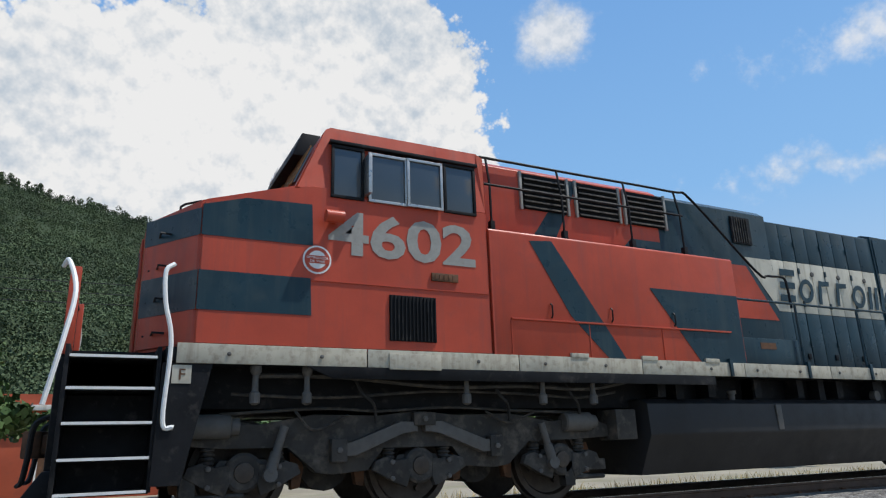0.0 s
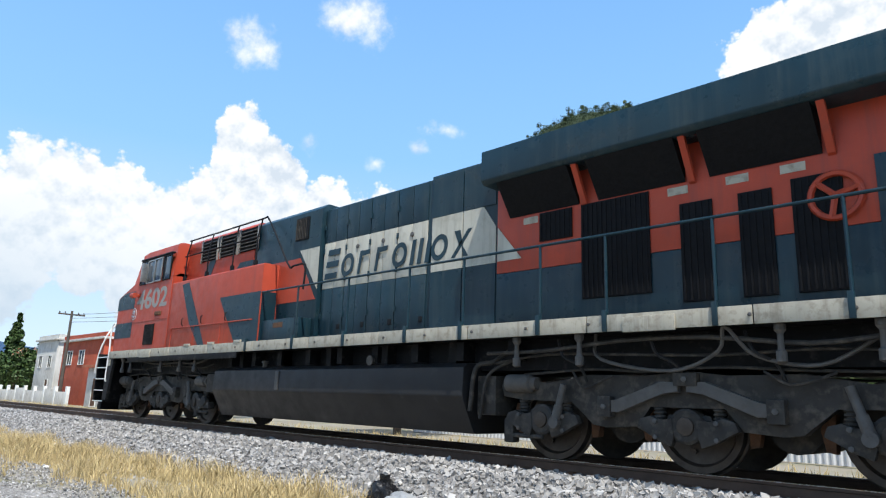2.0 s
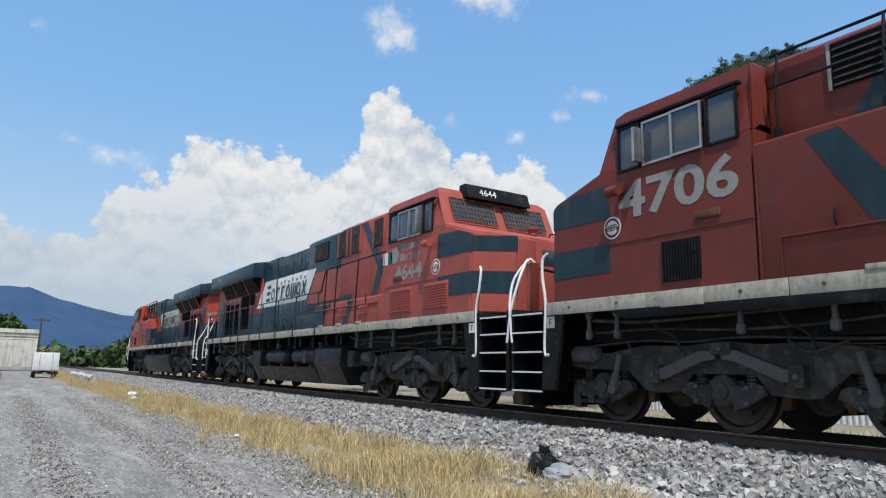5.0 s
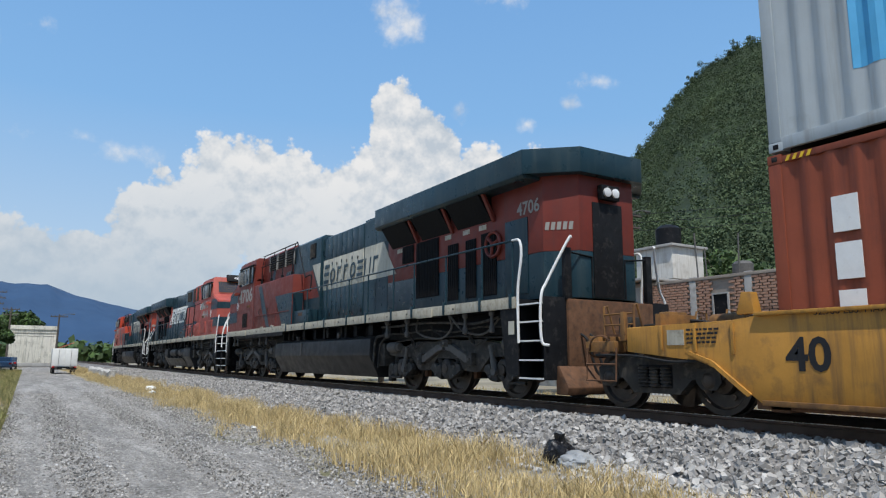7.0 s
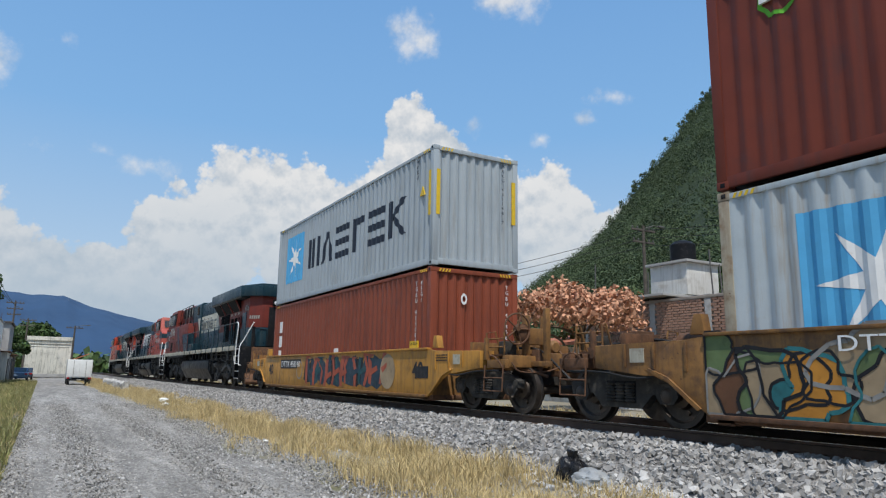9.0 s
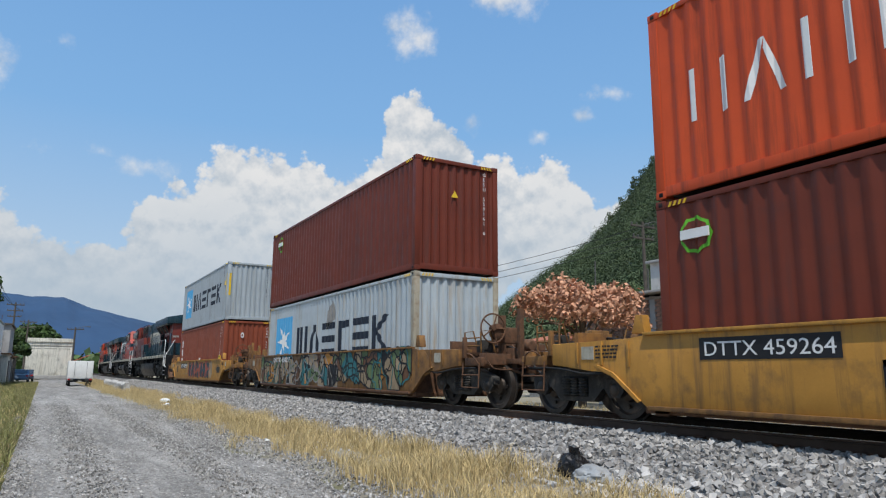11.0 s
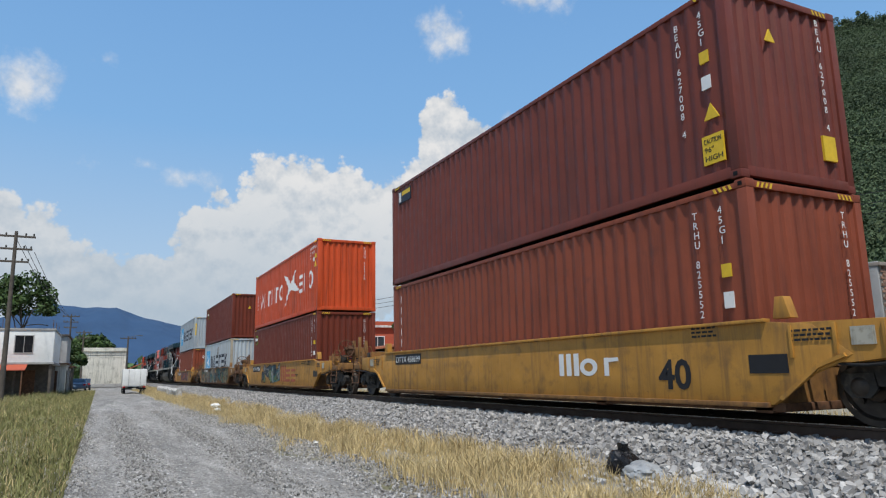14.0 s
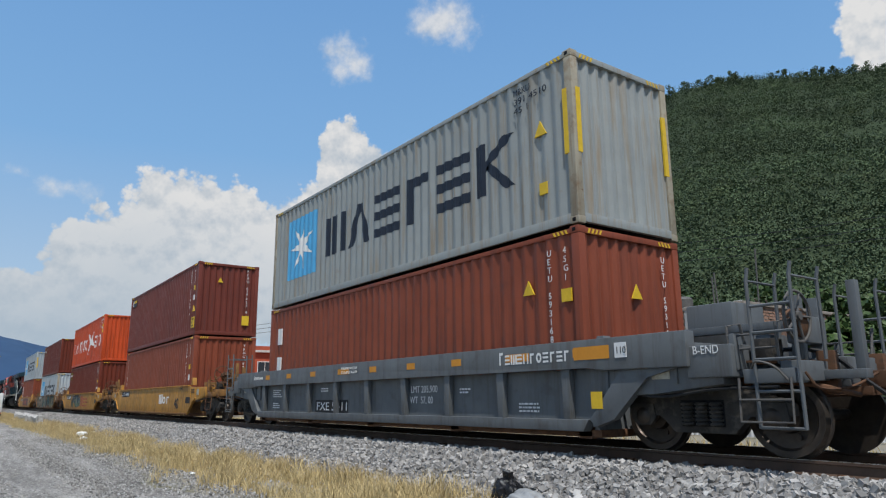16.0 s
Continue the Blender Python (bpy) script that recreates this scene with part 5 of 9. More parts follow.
        for x in (-4.75, -3.45, -5.98):
            part("seam", box(B(), x, x + 0.012, min(s * 1.52, s * 1.53), max(s * 1.52, s * 1.53), 1.80, 2.25), RED, L)
        for x in (-5.1, -3.9, -2.7):
            part("step_tab", box(B(), x, x + 0.28, min(s * 1.524, s * 1.56), max(s * 1.524, s * 1.56), 1.79, 1.85, 0.005), M["sill"], L)
        bm = B()
        for x in (-5.35, -4.35, -3.2):
            tube(bm, [(x, s * 1.53, 2.30), (x, s * 1.56, 2.33), (x, s * 1.56, 2.46), (x, s * 1.53, 2.49)], 0.012, 6)
        part("grab_iron", bm, M["black"], L)
        # louvres on the upper hood
        for x0 in ((-3.26, -4.10, -5.46) if turned else (-5.45, -4.48, -3.55)):
            w = 0.54 if turned else 0.78
            za, zb = (3.74, 4.44) if turned else (3.93, 4.47)
            lv = part("louvre", box(B(), x0, x0 + w, min(s * 1.16, s * 1.175), max(s * 1.16, s * 1.175), za, zb, 0.004), M["grille"], L, "louvred air intake")
            for k in range(6):
                if turned:
                    part("slat", box(B(), x0 + 0.04 + 0.085 * k, x0 + 0.07 + 0.085 * k, min(s * 1.175, s * 1.20), max(s * 1.175, s * 1.20), za + 0.02, zb - 0.02), M["truck"], lv)
                else:
                    z = 3.97 + k * 0.085
                    part("slat", prism(B(), [(s * 1.175, z), (s * 1.215, z - 0.03), (s * 1.215, z - 0.015), (s * 1.175, z + 0.02)], "x", x0 + 0.03, x0 + w - 0.03), M["truck"], lv)
            for xx in (x0 - 0.04, x0 + w):
                part("louvre_frame", box(B(), xx, xx + 0.04, min(s * 1.16, s * 1.20), max(s * 1.16, s * 1.20), za - 0.02, zb + 0.02, 0.003), M["letter_grey"] if not turned else RED, lv)
        ga, gb, gz = (-1.93, -0.93, 3.83) if turned else (-1.24, -0.78, 3.88)
        lv = part("louvre", box(B(), ga, gb, min(s * 1.14, s * 1.165), max(s * 1.14, s * 1.165), gz, 4.36, 0.004), M["black"], L, "black ventilation grille")
        for k in range(int((gb - ga) / 0.058)):
            part("slat", box(B(), ga + 0.02 + k * 0.057, ga + 0.035 + k * 0.057, min(s * 1.165, s * 1.178), max(s * 1.165, s * 1.178), gz + 0.02, 4.34), M["truck"], lv)
        # cabinet on the walkway
        bm = B()
        box(bm, -1.95, -0.45, min(s * 1.15, s * 1.45), max(s * 1.15, s * 1.45), 1.77, 2.22, 0.015)
        cb = part("walkway_cabinet", bm, TEAL, L, "low teal cabinet on the walkway")
        part("cabinet_label", box(B(), -1.35, -1.0, min(s * 1.45, s * 1.455), max(s * 1.45, s * 1.455), 2.05, 2.15), M["rust"], cb)
        # handrails
        posts = [-2.2, -0.45, 1.15, 2.75, 3.95, 5.35, 6.35, 7.7, 9.0, 9.95]
        for x in posts:
            bm = B()
            tube(bm, [(x, s * 1.50, 1.62), (x, s * 1.50, 2.81)], 0.020, 8)
            box(bm, x - 0.03, x + 0.03, min(s * 1.53, s * 1.575), max(s * 1.53, s * 1.575), 1.60, 1.86, 0.004)
            part("handrail_post", bm, M["teal"], L)
        rail_bar(L, [(-2.45, s * 1.50, 2.81), (9.98, s * 1.50, 2.81)], 0.020, M["teal"])
        rail_bar(L, smooth_path([(9.95, s * 1.50, 2.81), (10.15, s * 1.50, 2.78), (10.2, s * 1.50, 2.5), (10.12, s * 1.52, 1.9), (10.14, s * 1.53, 1.0)]), 0.024, M["white_rail"], label="white end handrail")
        rail_bar(L, smooth_path([(10.95, s * 1.0, 2.78), (10.9, s * 1.05, 2.72), (10.72, s * 1.35, 2.05), (10.72, s * 1.5, 1.75), (10.74, s * 1.52, 1.05), (10.85, s * 1.45, 0.95)]), 0.024, M["white_rail"], label="white end handrail")
        rail_bar(L, smooth_path([(-9.98, s * 1.46, 2.62), (-10.06, s * 1.50, 2.52), (-10.04, s * 1.52, 2.2), (-9.96, s * 1.53, 1.8), (-9.98, s * 1.53, 1.05), (-9.88, s * 1.53, 0.98)]), 0.024, M["white_rail"], label="white front handrail")
        rail_bar(L, smooth_path([(-11.0, s * 1.0, 2.62), (-10.95, s * 1.1, 2.66), (-10.85, s * 1.35, 2.3), (-10.9, s * 1.48, 1.8), (-11.0, s * 1.5, 1.2)]), 0.024, M["white_rail"], label="white front handrail")
        if turned:
            rail_bar(L, smooth_path([(-6.3, s * 1.50, 3.42), (-4.5, s * 1.50, 3.40), (-2.9, s * 1.50, 3.38), (-2.62, s * 1.50, 3.30), (-2.42, s * 1.50, 2.84), (-2.25, s * 1.50, 2.76)], 4), 0.020, M["black"])
            for x in (-4.75, -3.45, -2.75):
                part("handrail_post", tube(B(), [(x, s * 1.535, 1.80), (x, s * 1.535, 2.4), (x, s * 1.50, 3.40)], 0.020, 8), M["black"], L)
        else:
            rail_bar(L, [(-6.15, s * 1.30, 4.15), (-2.5, s * 1.30, 4.15)], 0.018)
            rail_bar(L, smooth_path([(-6.15, s * 1.22, 4.58), (-4.5, s * 1.22, 4.58), (-2.6, s * 1.22, 4.58), (-2.2, s * 1.25, 4.48), (-1.1, s * 1.38, 3.35), (-0.85, s * 1.40, 3.28), (-0.5, s * 1.40, 3.28), (-0.42, s * 1.40, 3.18), (-0.42, s * 1.42, 2.76)], 4), 0.020)
            for x in (-6.05, -4.85, -3.6, -2.55):
                bm = B()
                tube(bm, [(x, s * 1.22, 4.58), (x, s * 1.30, 4.15), (x, s * 1.30, 3.45)], 0.018, 6)
                box(bm, x - 0.035, x + 0.035, min(s * 1.26, s * 1.34), max(s * 1.26, s * 1.34), 3.40, 3.62, 0.006)
                part("rail_stanchion", bm, M["black"], L)
        stair(L, -10.85, -10.05, s, -1, M["white_rail"])
        stair(L, 10.10, 10.78, s, 1, M["white_rail"])
        part("corner_plate", prism(B(), [(-10.05, 0.45), (-9.78, 0.45), (-9.55, 1.60), (-10.02, 1.60)], "y", s * 1.46, s * 1.53), M["black"], L)
        part("corner_plate", prism(B(), [(9.78, 0.50), (10.12, 0.45), (10.12, 1.60), (9.60, 1.60)], "y", s * 1.46, s * 1.53), M["black"], L)
        for z, y, r in ((1.46, 1.36, 0.026), (1.33, 1.20, 0.018)):
            run = [(x + 0.2 * random.random(), s * (y + random.uniform(-0.02, 0.02)), z + random.uniform(-0.06, 0.06)) for x in (-9.3, -8.2, -7.0, -5.8, -4.9, -4.2)]
            part("conduit", tube(B(), smooth_path(run, 3), r, 6), M["truck"], L)
            run = [(x + 0.2 * random.random(), s * (y + random.uniform(-0.02, 0.02)), z + random.uniform(-0.06, 0.06)) for x in (4.3, 5.2, 6.3, 7.4, 8.4, 9.3)]
            part("conduit", tube(B(), smooth_path(run, 3), r, 6), M["truck"], L)
        for x in (-9.1, -8.55, -6.6, -5.5, -4.7, 4.9, 5.9, 8.3, 9.2):
            part("valve", lathe(B(), (x, s * 1.42, 1.20), "z", [(0, 0.02), (0.02, 0.055), (0.12, 0.055), (0.14, 0.035), (0.30, 0.03), (0.34, 0.06), (0.40, 0.06)], 10), M["dusty"], L, "small dusty drain valve")
        for x in (-8.0, -6.2, -5.1, 5.5, 6.8, 7.9):
            part("sand_hose", tube(B(), smooth_path([(x, s * 1.30, 1.56), (x + 0.10, s * 1.34, 1.34), (x + 0.28, s * 1.24, 1.22), (x + 0.34, s * 1.16, 1.02)], 4), 0.020, 6), M["rubber"], L)
        for k in range(20):
            part("sill_bolt", lathe(B(), (-9.4 + 0.97 * k, 0, 1.70), "y", [(s * 1.55, 0.022), (s * 1.562, 0.022), (s * 1.566, 0.012)], 8), M["dusty"], L)
        tag = part("end_letter_plate", box(B(), -9.93, -9.75, min(s * 1.53, s * 1.537), max(s * 1.53, s * 1.537), 1.40, 1.58), BAND, L)
        words("end_letter", "F", 0.11, on_side(-9.84 + s * 0.035, 1.435, 1.539, s), M["rust"], tag, 0.003)
        part("reflector_plate", box(B(), 9.86, 10.02, min(s * 1.53, s * 1.537), max(s * 1.53, s * 1.537), 1.15, 1.38), BAND, L)
        bm = B()
        tube(bm, smooth_path([(6.0, s * 1.2, 1.62), (6.1, s * 1.25, 1.3), (7.0, s * 1.22, 1.15), (7.6, s * 1.3, 1.35), (7.75, s * 1.45, 1.6), (8.0, s * 1.3, 1.3), (8.6, s * 1.2, 1.2), (9.2, s * 1.22, 1.5)], 5), 0.022, 6)
        part("hanging_chain", bm, M["dusty"], L, "sagging brake chain")
    # ends: pilots, hoses, couplers
    for x, d in ((-10.95, -1), (10.85, 1)):
        bm = B()
        box(bm, min(x, x - d * 0.10), max(x, x - d * 0.10), -1.02, 1.02, 0.55, 1.74, 0.02)
        prism(bm, [(x, 0.62), (x + d * 0.22, 0.28), (x + d * 0.18, 0.16), (x - d * 0.08, 0.16), (x - d * 0.1, 0.62)], "y", -1.25, 1.25, 0.02)
        part("pilot", bm, M["rust"] if worn_front or d > 0 else M["black"], L, "scuffed end plate")
        coupler(L, x + d * 0.12, d)
        for y in (-0.75, -0.55, 0.5, 0.72):
            part("air_hose", tube(B(), smooth_path([(x, y, 1.15), (x + d * 0.14, y, 1.05), (x + d * 0.17, y * 0.9, 0.75), (x + d * 0.20, y * 0.8, 0.52), (x + d * 0.24, y * 0.7, 0.48)]), 0.022, 6), M["rubber"], L)
        for y in (-0.98, 0.98):
            part("end_post", box(B(), x - d * 0.12, x - d * 0.02, y - 0.07, y + 0.07, 1.72, 2.62, 0.015), RED if d < 0 else M["black"], L)
        rail_bar(L, [(x - d * 0.06, -0.98, 2.55), (x - d * 0.06, -0.4, 2.5), (x - d * 0.06, -0.4, 1.8)], 0.018, M["black"])
        rail_bar(L, [(x - d * 0.06, 0.98, 2.55), (x - d * 0.06, 0.4, 2.5), (x - d * 0.06, 0.4, 1.8)], 0.018, M["black"])
    lamp = part("headlight_box", box(B(), 10.78, 10.90, -0.22, 0.22, 3.55, 3.82, 0.02), M["black"], L)
    for y in (-0.1, 0.1):
        part("headlight", lathe(B(), (10.90, y, 3.68), "x", [(0, 0.085), (0.03, 0.085), (0.04, 0.05)], 16), M["lens_clear"], lamp, "twin headlamp glass")
    door = part("rear_door", box(B(), 10.78, 10.80, -0.36, 0.36, 1.8, 3.5, 0.006), M["black"], L)
    nd = part("nose_door", box(B(), -10.275, -10.25, -0.36, 0.36, 1.85, 3.18, 0.01), RED, L, "red nose door")
    part("nose_window", box(B(), -10.285, -10.275, -0.2, 0.2, 2.75, 3.05, 0.004), M["glass"], nd)
    bm = B()
    for k in range(4):
        z = 1.95 + k * 0.36
        tube(bm, [(-10.0, -1.14, z), (-10.12, -1.14 - 0.03, z), (-10.12, -0.9, z), (-10.2, -0.86, z)], 0.012, 6)
    part("grab_iron", bm, M["black"], L)
    rail_bar(L, smooth_path([(-9.9, -0.9, 3.34), (-9.88, -0.9, 3.48), (-9.3, -0.9, 3.64), (-9.2, -0.9, 3.54)], 4), 0.014, M["black"])
    part("roof_horn", lathe(B(), (-9.15, -0.5, 3.58), "z", [(0, 0.10), (0.10, 0.10), (0.13, 0.14), (0.16, 0.14)], 12), RED, L)
    # fuel tank
    tk = [(-1.25, 1.29), (1.25, 1.29), (1.38, 1.22), (1.40, 0.80), (1.12, 0.27), (-1.12, 0.27), (-1.40, 0.80), (-1.38, 1.22)]
    if not reservoirs:
        part("fuel_tank", prism(B(), tk, "x", -3.75, 3.88, 0.025), M["tank"], L, "black fuel tank with a chamfered belly")
    else:
        part("fuel_tank", prism(B(), tk, "x", -3.65, -1.85, 0.025), M["tank"], L, "black fuel tank with a chamfered belly")
        part("fuel_tank", prism(B(), tk, "x", 3.0, 3.88, 0.025), M["tank"], L, "black fuel tank with a chamfered belly")
        low = [(-1.40, 0.72), (1.40, 0.72), (1.12, 0.27), (-1.12, 0.27)]
        part("fuel_tank", prism(B(), low, "x", -1.85, 3.0, 0.02), M["tank"], L, "black fuel tank with a chamfered belly")
        part("tank_core", box(B(), -1.85, 3.0, -0.7, 0.7, 0.72, 1.3), M["black"], L)
        for s in (-1, 1):
            for x0 in (-1.74, 0.75):
                part("air_reservoir", lathe(B(), (x0, s * 1.08, 1.02), "x", [(0, 0.10), (0.05, 0.20), (0.12, 0.25), (1.88, 0.25), (1.95, 0.20), (2.0, 0.10)], 24), M["tank"], L, "black air reservoir cylinder")
                for dx in (0.3, 1.5):
                    part("reservoir_foot", prism(B(), [(x0 + dx - 0.1, 0.72), (x0 + dx + 0.1, 0.72), (x0 + dx + 0.04, 0.82), (x0 + dx - 0.04, 0.82)], "y", min(s * 1.0, s * 1.33), max(s * 1.0, s * 1.33)), M["tank"], L)
    for s in (-1, 1):
        part("filler_cap", lathe(B(), (-1.9, s * 1.22, 1.27), "z", [(0, 0.05), (0.10, 0.05), (0.10, 0.075), (0.15, 0.07)], 12), M["dusty"], L)
        part("filler_cap", lathe(B(), (1.6, s * 1.25, 1.36), "y", [(-0.05, 0.085), (0.05, 0.085)], 14), M["dusty"], L)
        part("fuel_gauge", box(B(), -1.18, -1.06, min(s * 1.385, s * 1.41), max(s * 1.385, s * 1.41), 0.83, 1.20, 0.008), M["dusty"], L, "fuel sight gauge")
        for k in range(5):
            part("tank_hanger", box(B(), -3.0 + k * 1.6, -2.85 + k * 1.6, min(s * 0.9, s * 1.2), max(s * 0.9, s * 1.2), 1.26, 1.62), M["black"], L)
        bm = B()
        tube(bm, smooth_path([(3.95, s * 1.3, 0.6), (4.05, s * 1.3, 1.2), (4.3, s * 1.2, 1.3), (4.6, s * 1.1, 1.5)]), 0.035, 8)
        part("pipe", bm, M["truck"], L)
        bm = B()
        tube(bm, smooth_path([(4.1, s * 1.25, 0.5), (4.25, s * 1.25, 1.1), (4.7, s * 1.15, 1.35)]), 0.025, 8)
        part("pipe", bm, M["truck"], L)
        bm = B()
        box(bm, 4.0, 4.35, min(s * 0.7, s * 1.2), max(s * 0.7, s * 1.2), 0.55, 1.1, 0.02)
        part("valve_box", bm, M["truck"], L)
        part("valve_box", box(B(), -4.25, -3.9, min(s * 0.9, s * 1.3), max(s * 0.9, s * 1.3), 0.75, 1.15, 0.02), M["truck"], L)
    bm = B()
    for k in range(5):
        box(bm, 4.9 + k * 1.0, 5.6 + k * 1.0, -0.6, 0.6, 4.58, 4.64, 0.01)
    part("roof_hatch", bm, M["teal"], L)
    return L

# ---------------------------------------------------------------- containers
CL, CW, CH = 12.192, 2.438, 2.896


def corrugated(length, z0, z1, depth, pitch, y, out):
    """A trapezoid-ribbed sheet along x from 0 to length; out is the outward sign in y."""
    bm = B()
    n = max(2, round(length / pitch))
    p = length / n
    pts = []
    for k in range(n):
        x = k * p
        pts += [(x, 0), (x + 0.26 * p, 0), (x + 0.50 * p, -depth), (x + 0.76 * p, -depth)]
    pts.append((length, 0))
    lo = [bm.verts.new((x, y + out * d, z0)) for x, d in pts]
    hi = [bm.verts.new((x, y + out * d, z1)) for x, d in pts]
    for i in range(len(pts) - 1):
        bm.faces.new((lo[i], lo[i + 1], hi[i + 1], hi[i]))
    return bm


def container(paint, label, post_paint=None):
    """Forty-foot high container: origin at its base centre; ribbed walls, posts, rails, castings."""
    C = thing("shipping_container", label, "container", group="containers on the well cars")
    P, Q = M[paint], M[post_paint or paint]
    h = CL / 2
    for s in (-1, 1):
        part("side_wall", corrugated(CL - 0.30, 0.16, CH - 0.10, 0.036, 0.278, s * (CW / 2 - 0.012), s), P, C).location.x = -h + 0.15
        bm = B()
        box(bm, -h + 0.16, h - 0.16, min(s * (CW / 2 - 0.06), s * (CW / 2)), max(s * (CW / 2 - 0.06), s * (CW / 2)), 0.02, 0.17, 0.006)
        part("bottom_rail", bm, P, C)
        part("top_rail", box(B(), -h + 0.16, h - 0.16, min(s * (CW / 2 - 0.06), s * (CW / 2 - 0.004)), max(s * (CW / 2 - 0.06), s * (CW / 2 - 0.004)), CH - 0.11, CH - 0.03, 0.006), P, C)
    for d in (-1, 1):
        e = part("end_wall", corrugated(CW - 0.28, 0.16, CH - 0.10, 0.045, 0.25, 0, 1), P, C)
        e.matrix_basis = pose(d * (h - 0.03), -(CW / 2 - 0.14) * (1 if d > 0 else -1), 0, 0, 0, 90 if d > 0 else -90) @ Matrix.Diagonal((1, -1, 1, 1))
        part("end_sill", box(B(), min(d * h, d * (h - 0.08)), max(d * h, d * (h - 0.08)), -CW / 2 + 0.15, CW / 2 - 0.15, 0.03, 0.17, 0.006), P, C)
        part("end_header", box(B(), min(d * h, d * (h - 0.08)), max(d * h, d * (h - 0.08)), -CW / 2 + 0.15, CW / 2 - 0.15, CH - 0.12, CH - 0.02, 0.006), P, C)
        for s in (-1, 1):
            part("corner_post", box(B(), min(d * h, d * (h - 0.16)), max(d * h, d * (h - 0.16)), min(s * CW / 2, s * (CW / 2 - 0.15)), max(s * CW / 2, s * (CW / 2 - 0.15)), 0.118, CH - 0.118, 0.012), Q, C)
            for z in (0, CH - 0.118):
                bm = box(B(), min(d * (h + 0.004), d * (h - 0.178)), max(d * (h + 0.004), d * (h - 0.178)), min(s * (CW / 2 + 0.004), s * (CW / 2 - 0.162)), max(s * (CW / 2 + 0.004), s * (CW / 2 - 0.162)), z, z + 0.118, 0.012)
                cc = part("corner_casting", bm, Q, C)
                # no hole is cut: a thin black plate paints in its inner shade
                part("casting_hole", box(B(), d * (h - 0.09) - 0.035, d * (h - 0.09) + 0.035, min(s * (CW / 2), s * (CW / 2 + 0.007)), max(s * (CW / 2), s * (CW / 2 + 0.007)), z + 0.03, z + 0.09, 0.006), M["black"], cc)
            # hazard stripes under the top rail
            bm = B()
            for k in range(4):
                x = d * (h - 0.22 - 0.085 * k)
                prism(bm, [(x, CH - 0.105), (x - 0.04 * d, CH - 0.105), (x - 0.075 * d, CH - 0.04), (x - 0.035 * d, CH - 0.04)], "y", s * (CW / 2 - 0.004), s * (CW / 2 + 0.002))
            part("hazard_stripe", bm, M["yellow_sign"], C, "yellow hazard stripes")
        bm = B()
        for s in (-1, 1):
            for k in range(4):
                y = s * (CW / 2 - 0.2 - 0.085 * k)
                prism(bm, [(y, CH - 0.11), (y - 0.04 * s, CH - 0.11), (y - 0.075 * s, CH - 0.035), (y - 0.035 * s, CH - 0.035)], "x", d * (h - 0.001), d * (h + 0.003))
        part("hazard_stripe", bm, M["yellow_sign"], C, "yellow hazard stripes")
    part("roof", box(B(), -h + 0.05, h - 0.05, -CW / 2 + 0.05, CW / 2 - 0.05, CH - 0.05, CH - 0.025), P, C)
    part("floor", box(B(), -h + 0.05, h - 0.05, -CW / 2 + 0.05, CW / 2 - 0.05, 0.06, 0.16), M["black"], C)
    return C


def on_ribs(C, polys, material, name, label="", lift=0.004):
    """Paint on the ribbed near wall: the flat ribs of a polygon, proud of the outer face, with the recessed strips behind."""
    if not isinstance(polys[0][0], tuple):
        polys = [polys]
    n = round((CL - 0.30) / 0.278)
    p = (CL - 0.30) / n
    x_start = -CL / 2 + 0.15
    y = CW / 2 - 0.012

    bm = B()
    for poly, k in ((q, j) for q in polys for j in range(int((min(u for u, _ in q) - x_start) / p) - 1, int((max(u for u, _ in q) - x_start) / p) + 2)):
        x = x_start + k * p
        for a, b, d0, d1 in ((0, 0.26, 0, 0), (0.26, 0.50, 0, 0.036), (0.50, 0.76, 0.036, 0.036), (0.76, 1.0, 0.036, 0)):
            q = clip_x(clip_x(poly, x + a * p, 1), x + b * p, -1)
            if len(q) < 3:
                continue
            vs = []
            for (u, z) in q:
                w = (u - x - a * p) / ((b - a) * p)
                vs.append(bm.verts.new((u, -(y - (d0 + (d1 - d0) * w) + lift), z)))
            if len({(round(v.co.x, 5), round(v.co.z, 5)) for v in vs}) >= 3:
                bm.faces.new(vs)
    return part(name, bm, material, C, label)


def clip_x(poly, x, sign):
    out = []
    for (a, b) in zip(poly, poly[1:] + poly[:1]):
        ina, inb = sign * (a[0] - x) >= 0, sign * (b[0] - x) >= 0
        if ina:
            out.append(a)
        if ina != inb:
            t = (x - a[0]) / (b[0] - a[0])
            out.append((x, a[1] + t * (b[1] - a[1])))
    return out


def block_mark(C, forms, x0, x1, z0, z1, material, name, label, t=0.26, gap=0.82):
    """A brand mark as plain forms on the ribs, not lettered."""
    step = (x1 - x0) / len(forms)
    for k, kind in enumerate(forms):
        a, w, h = x0 + k * step, step * gap, z1 - z0
        for f in simple_form(kind, t):
            on_ribs(C, [(a + u * w, z0 + v * h) for u, v in f], material, name, label)


def star(cx, cz, r, k=7, inner=0.31, turn=0.2):
    return [(cx + (r if i % 2 == 0 else r * inner) * math.sin(turn + math.pi * i / k), cz + (r if i % 2 == 0 else r * inner) * math.cos(turn + math.pi * i / k)) for i in range(2 * k)]


def fan(C, centre, pts, material, name, label=""):
    """Paint a star-shaped outline as triangles from its centre, on the ribs, a little proud."""
    return on_ribs(C, [[centre, p, q] for p, q in zip(pts, pts[1:] + pts[:1])], material, name, label, 0.008)


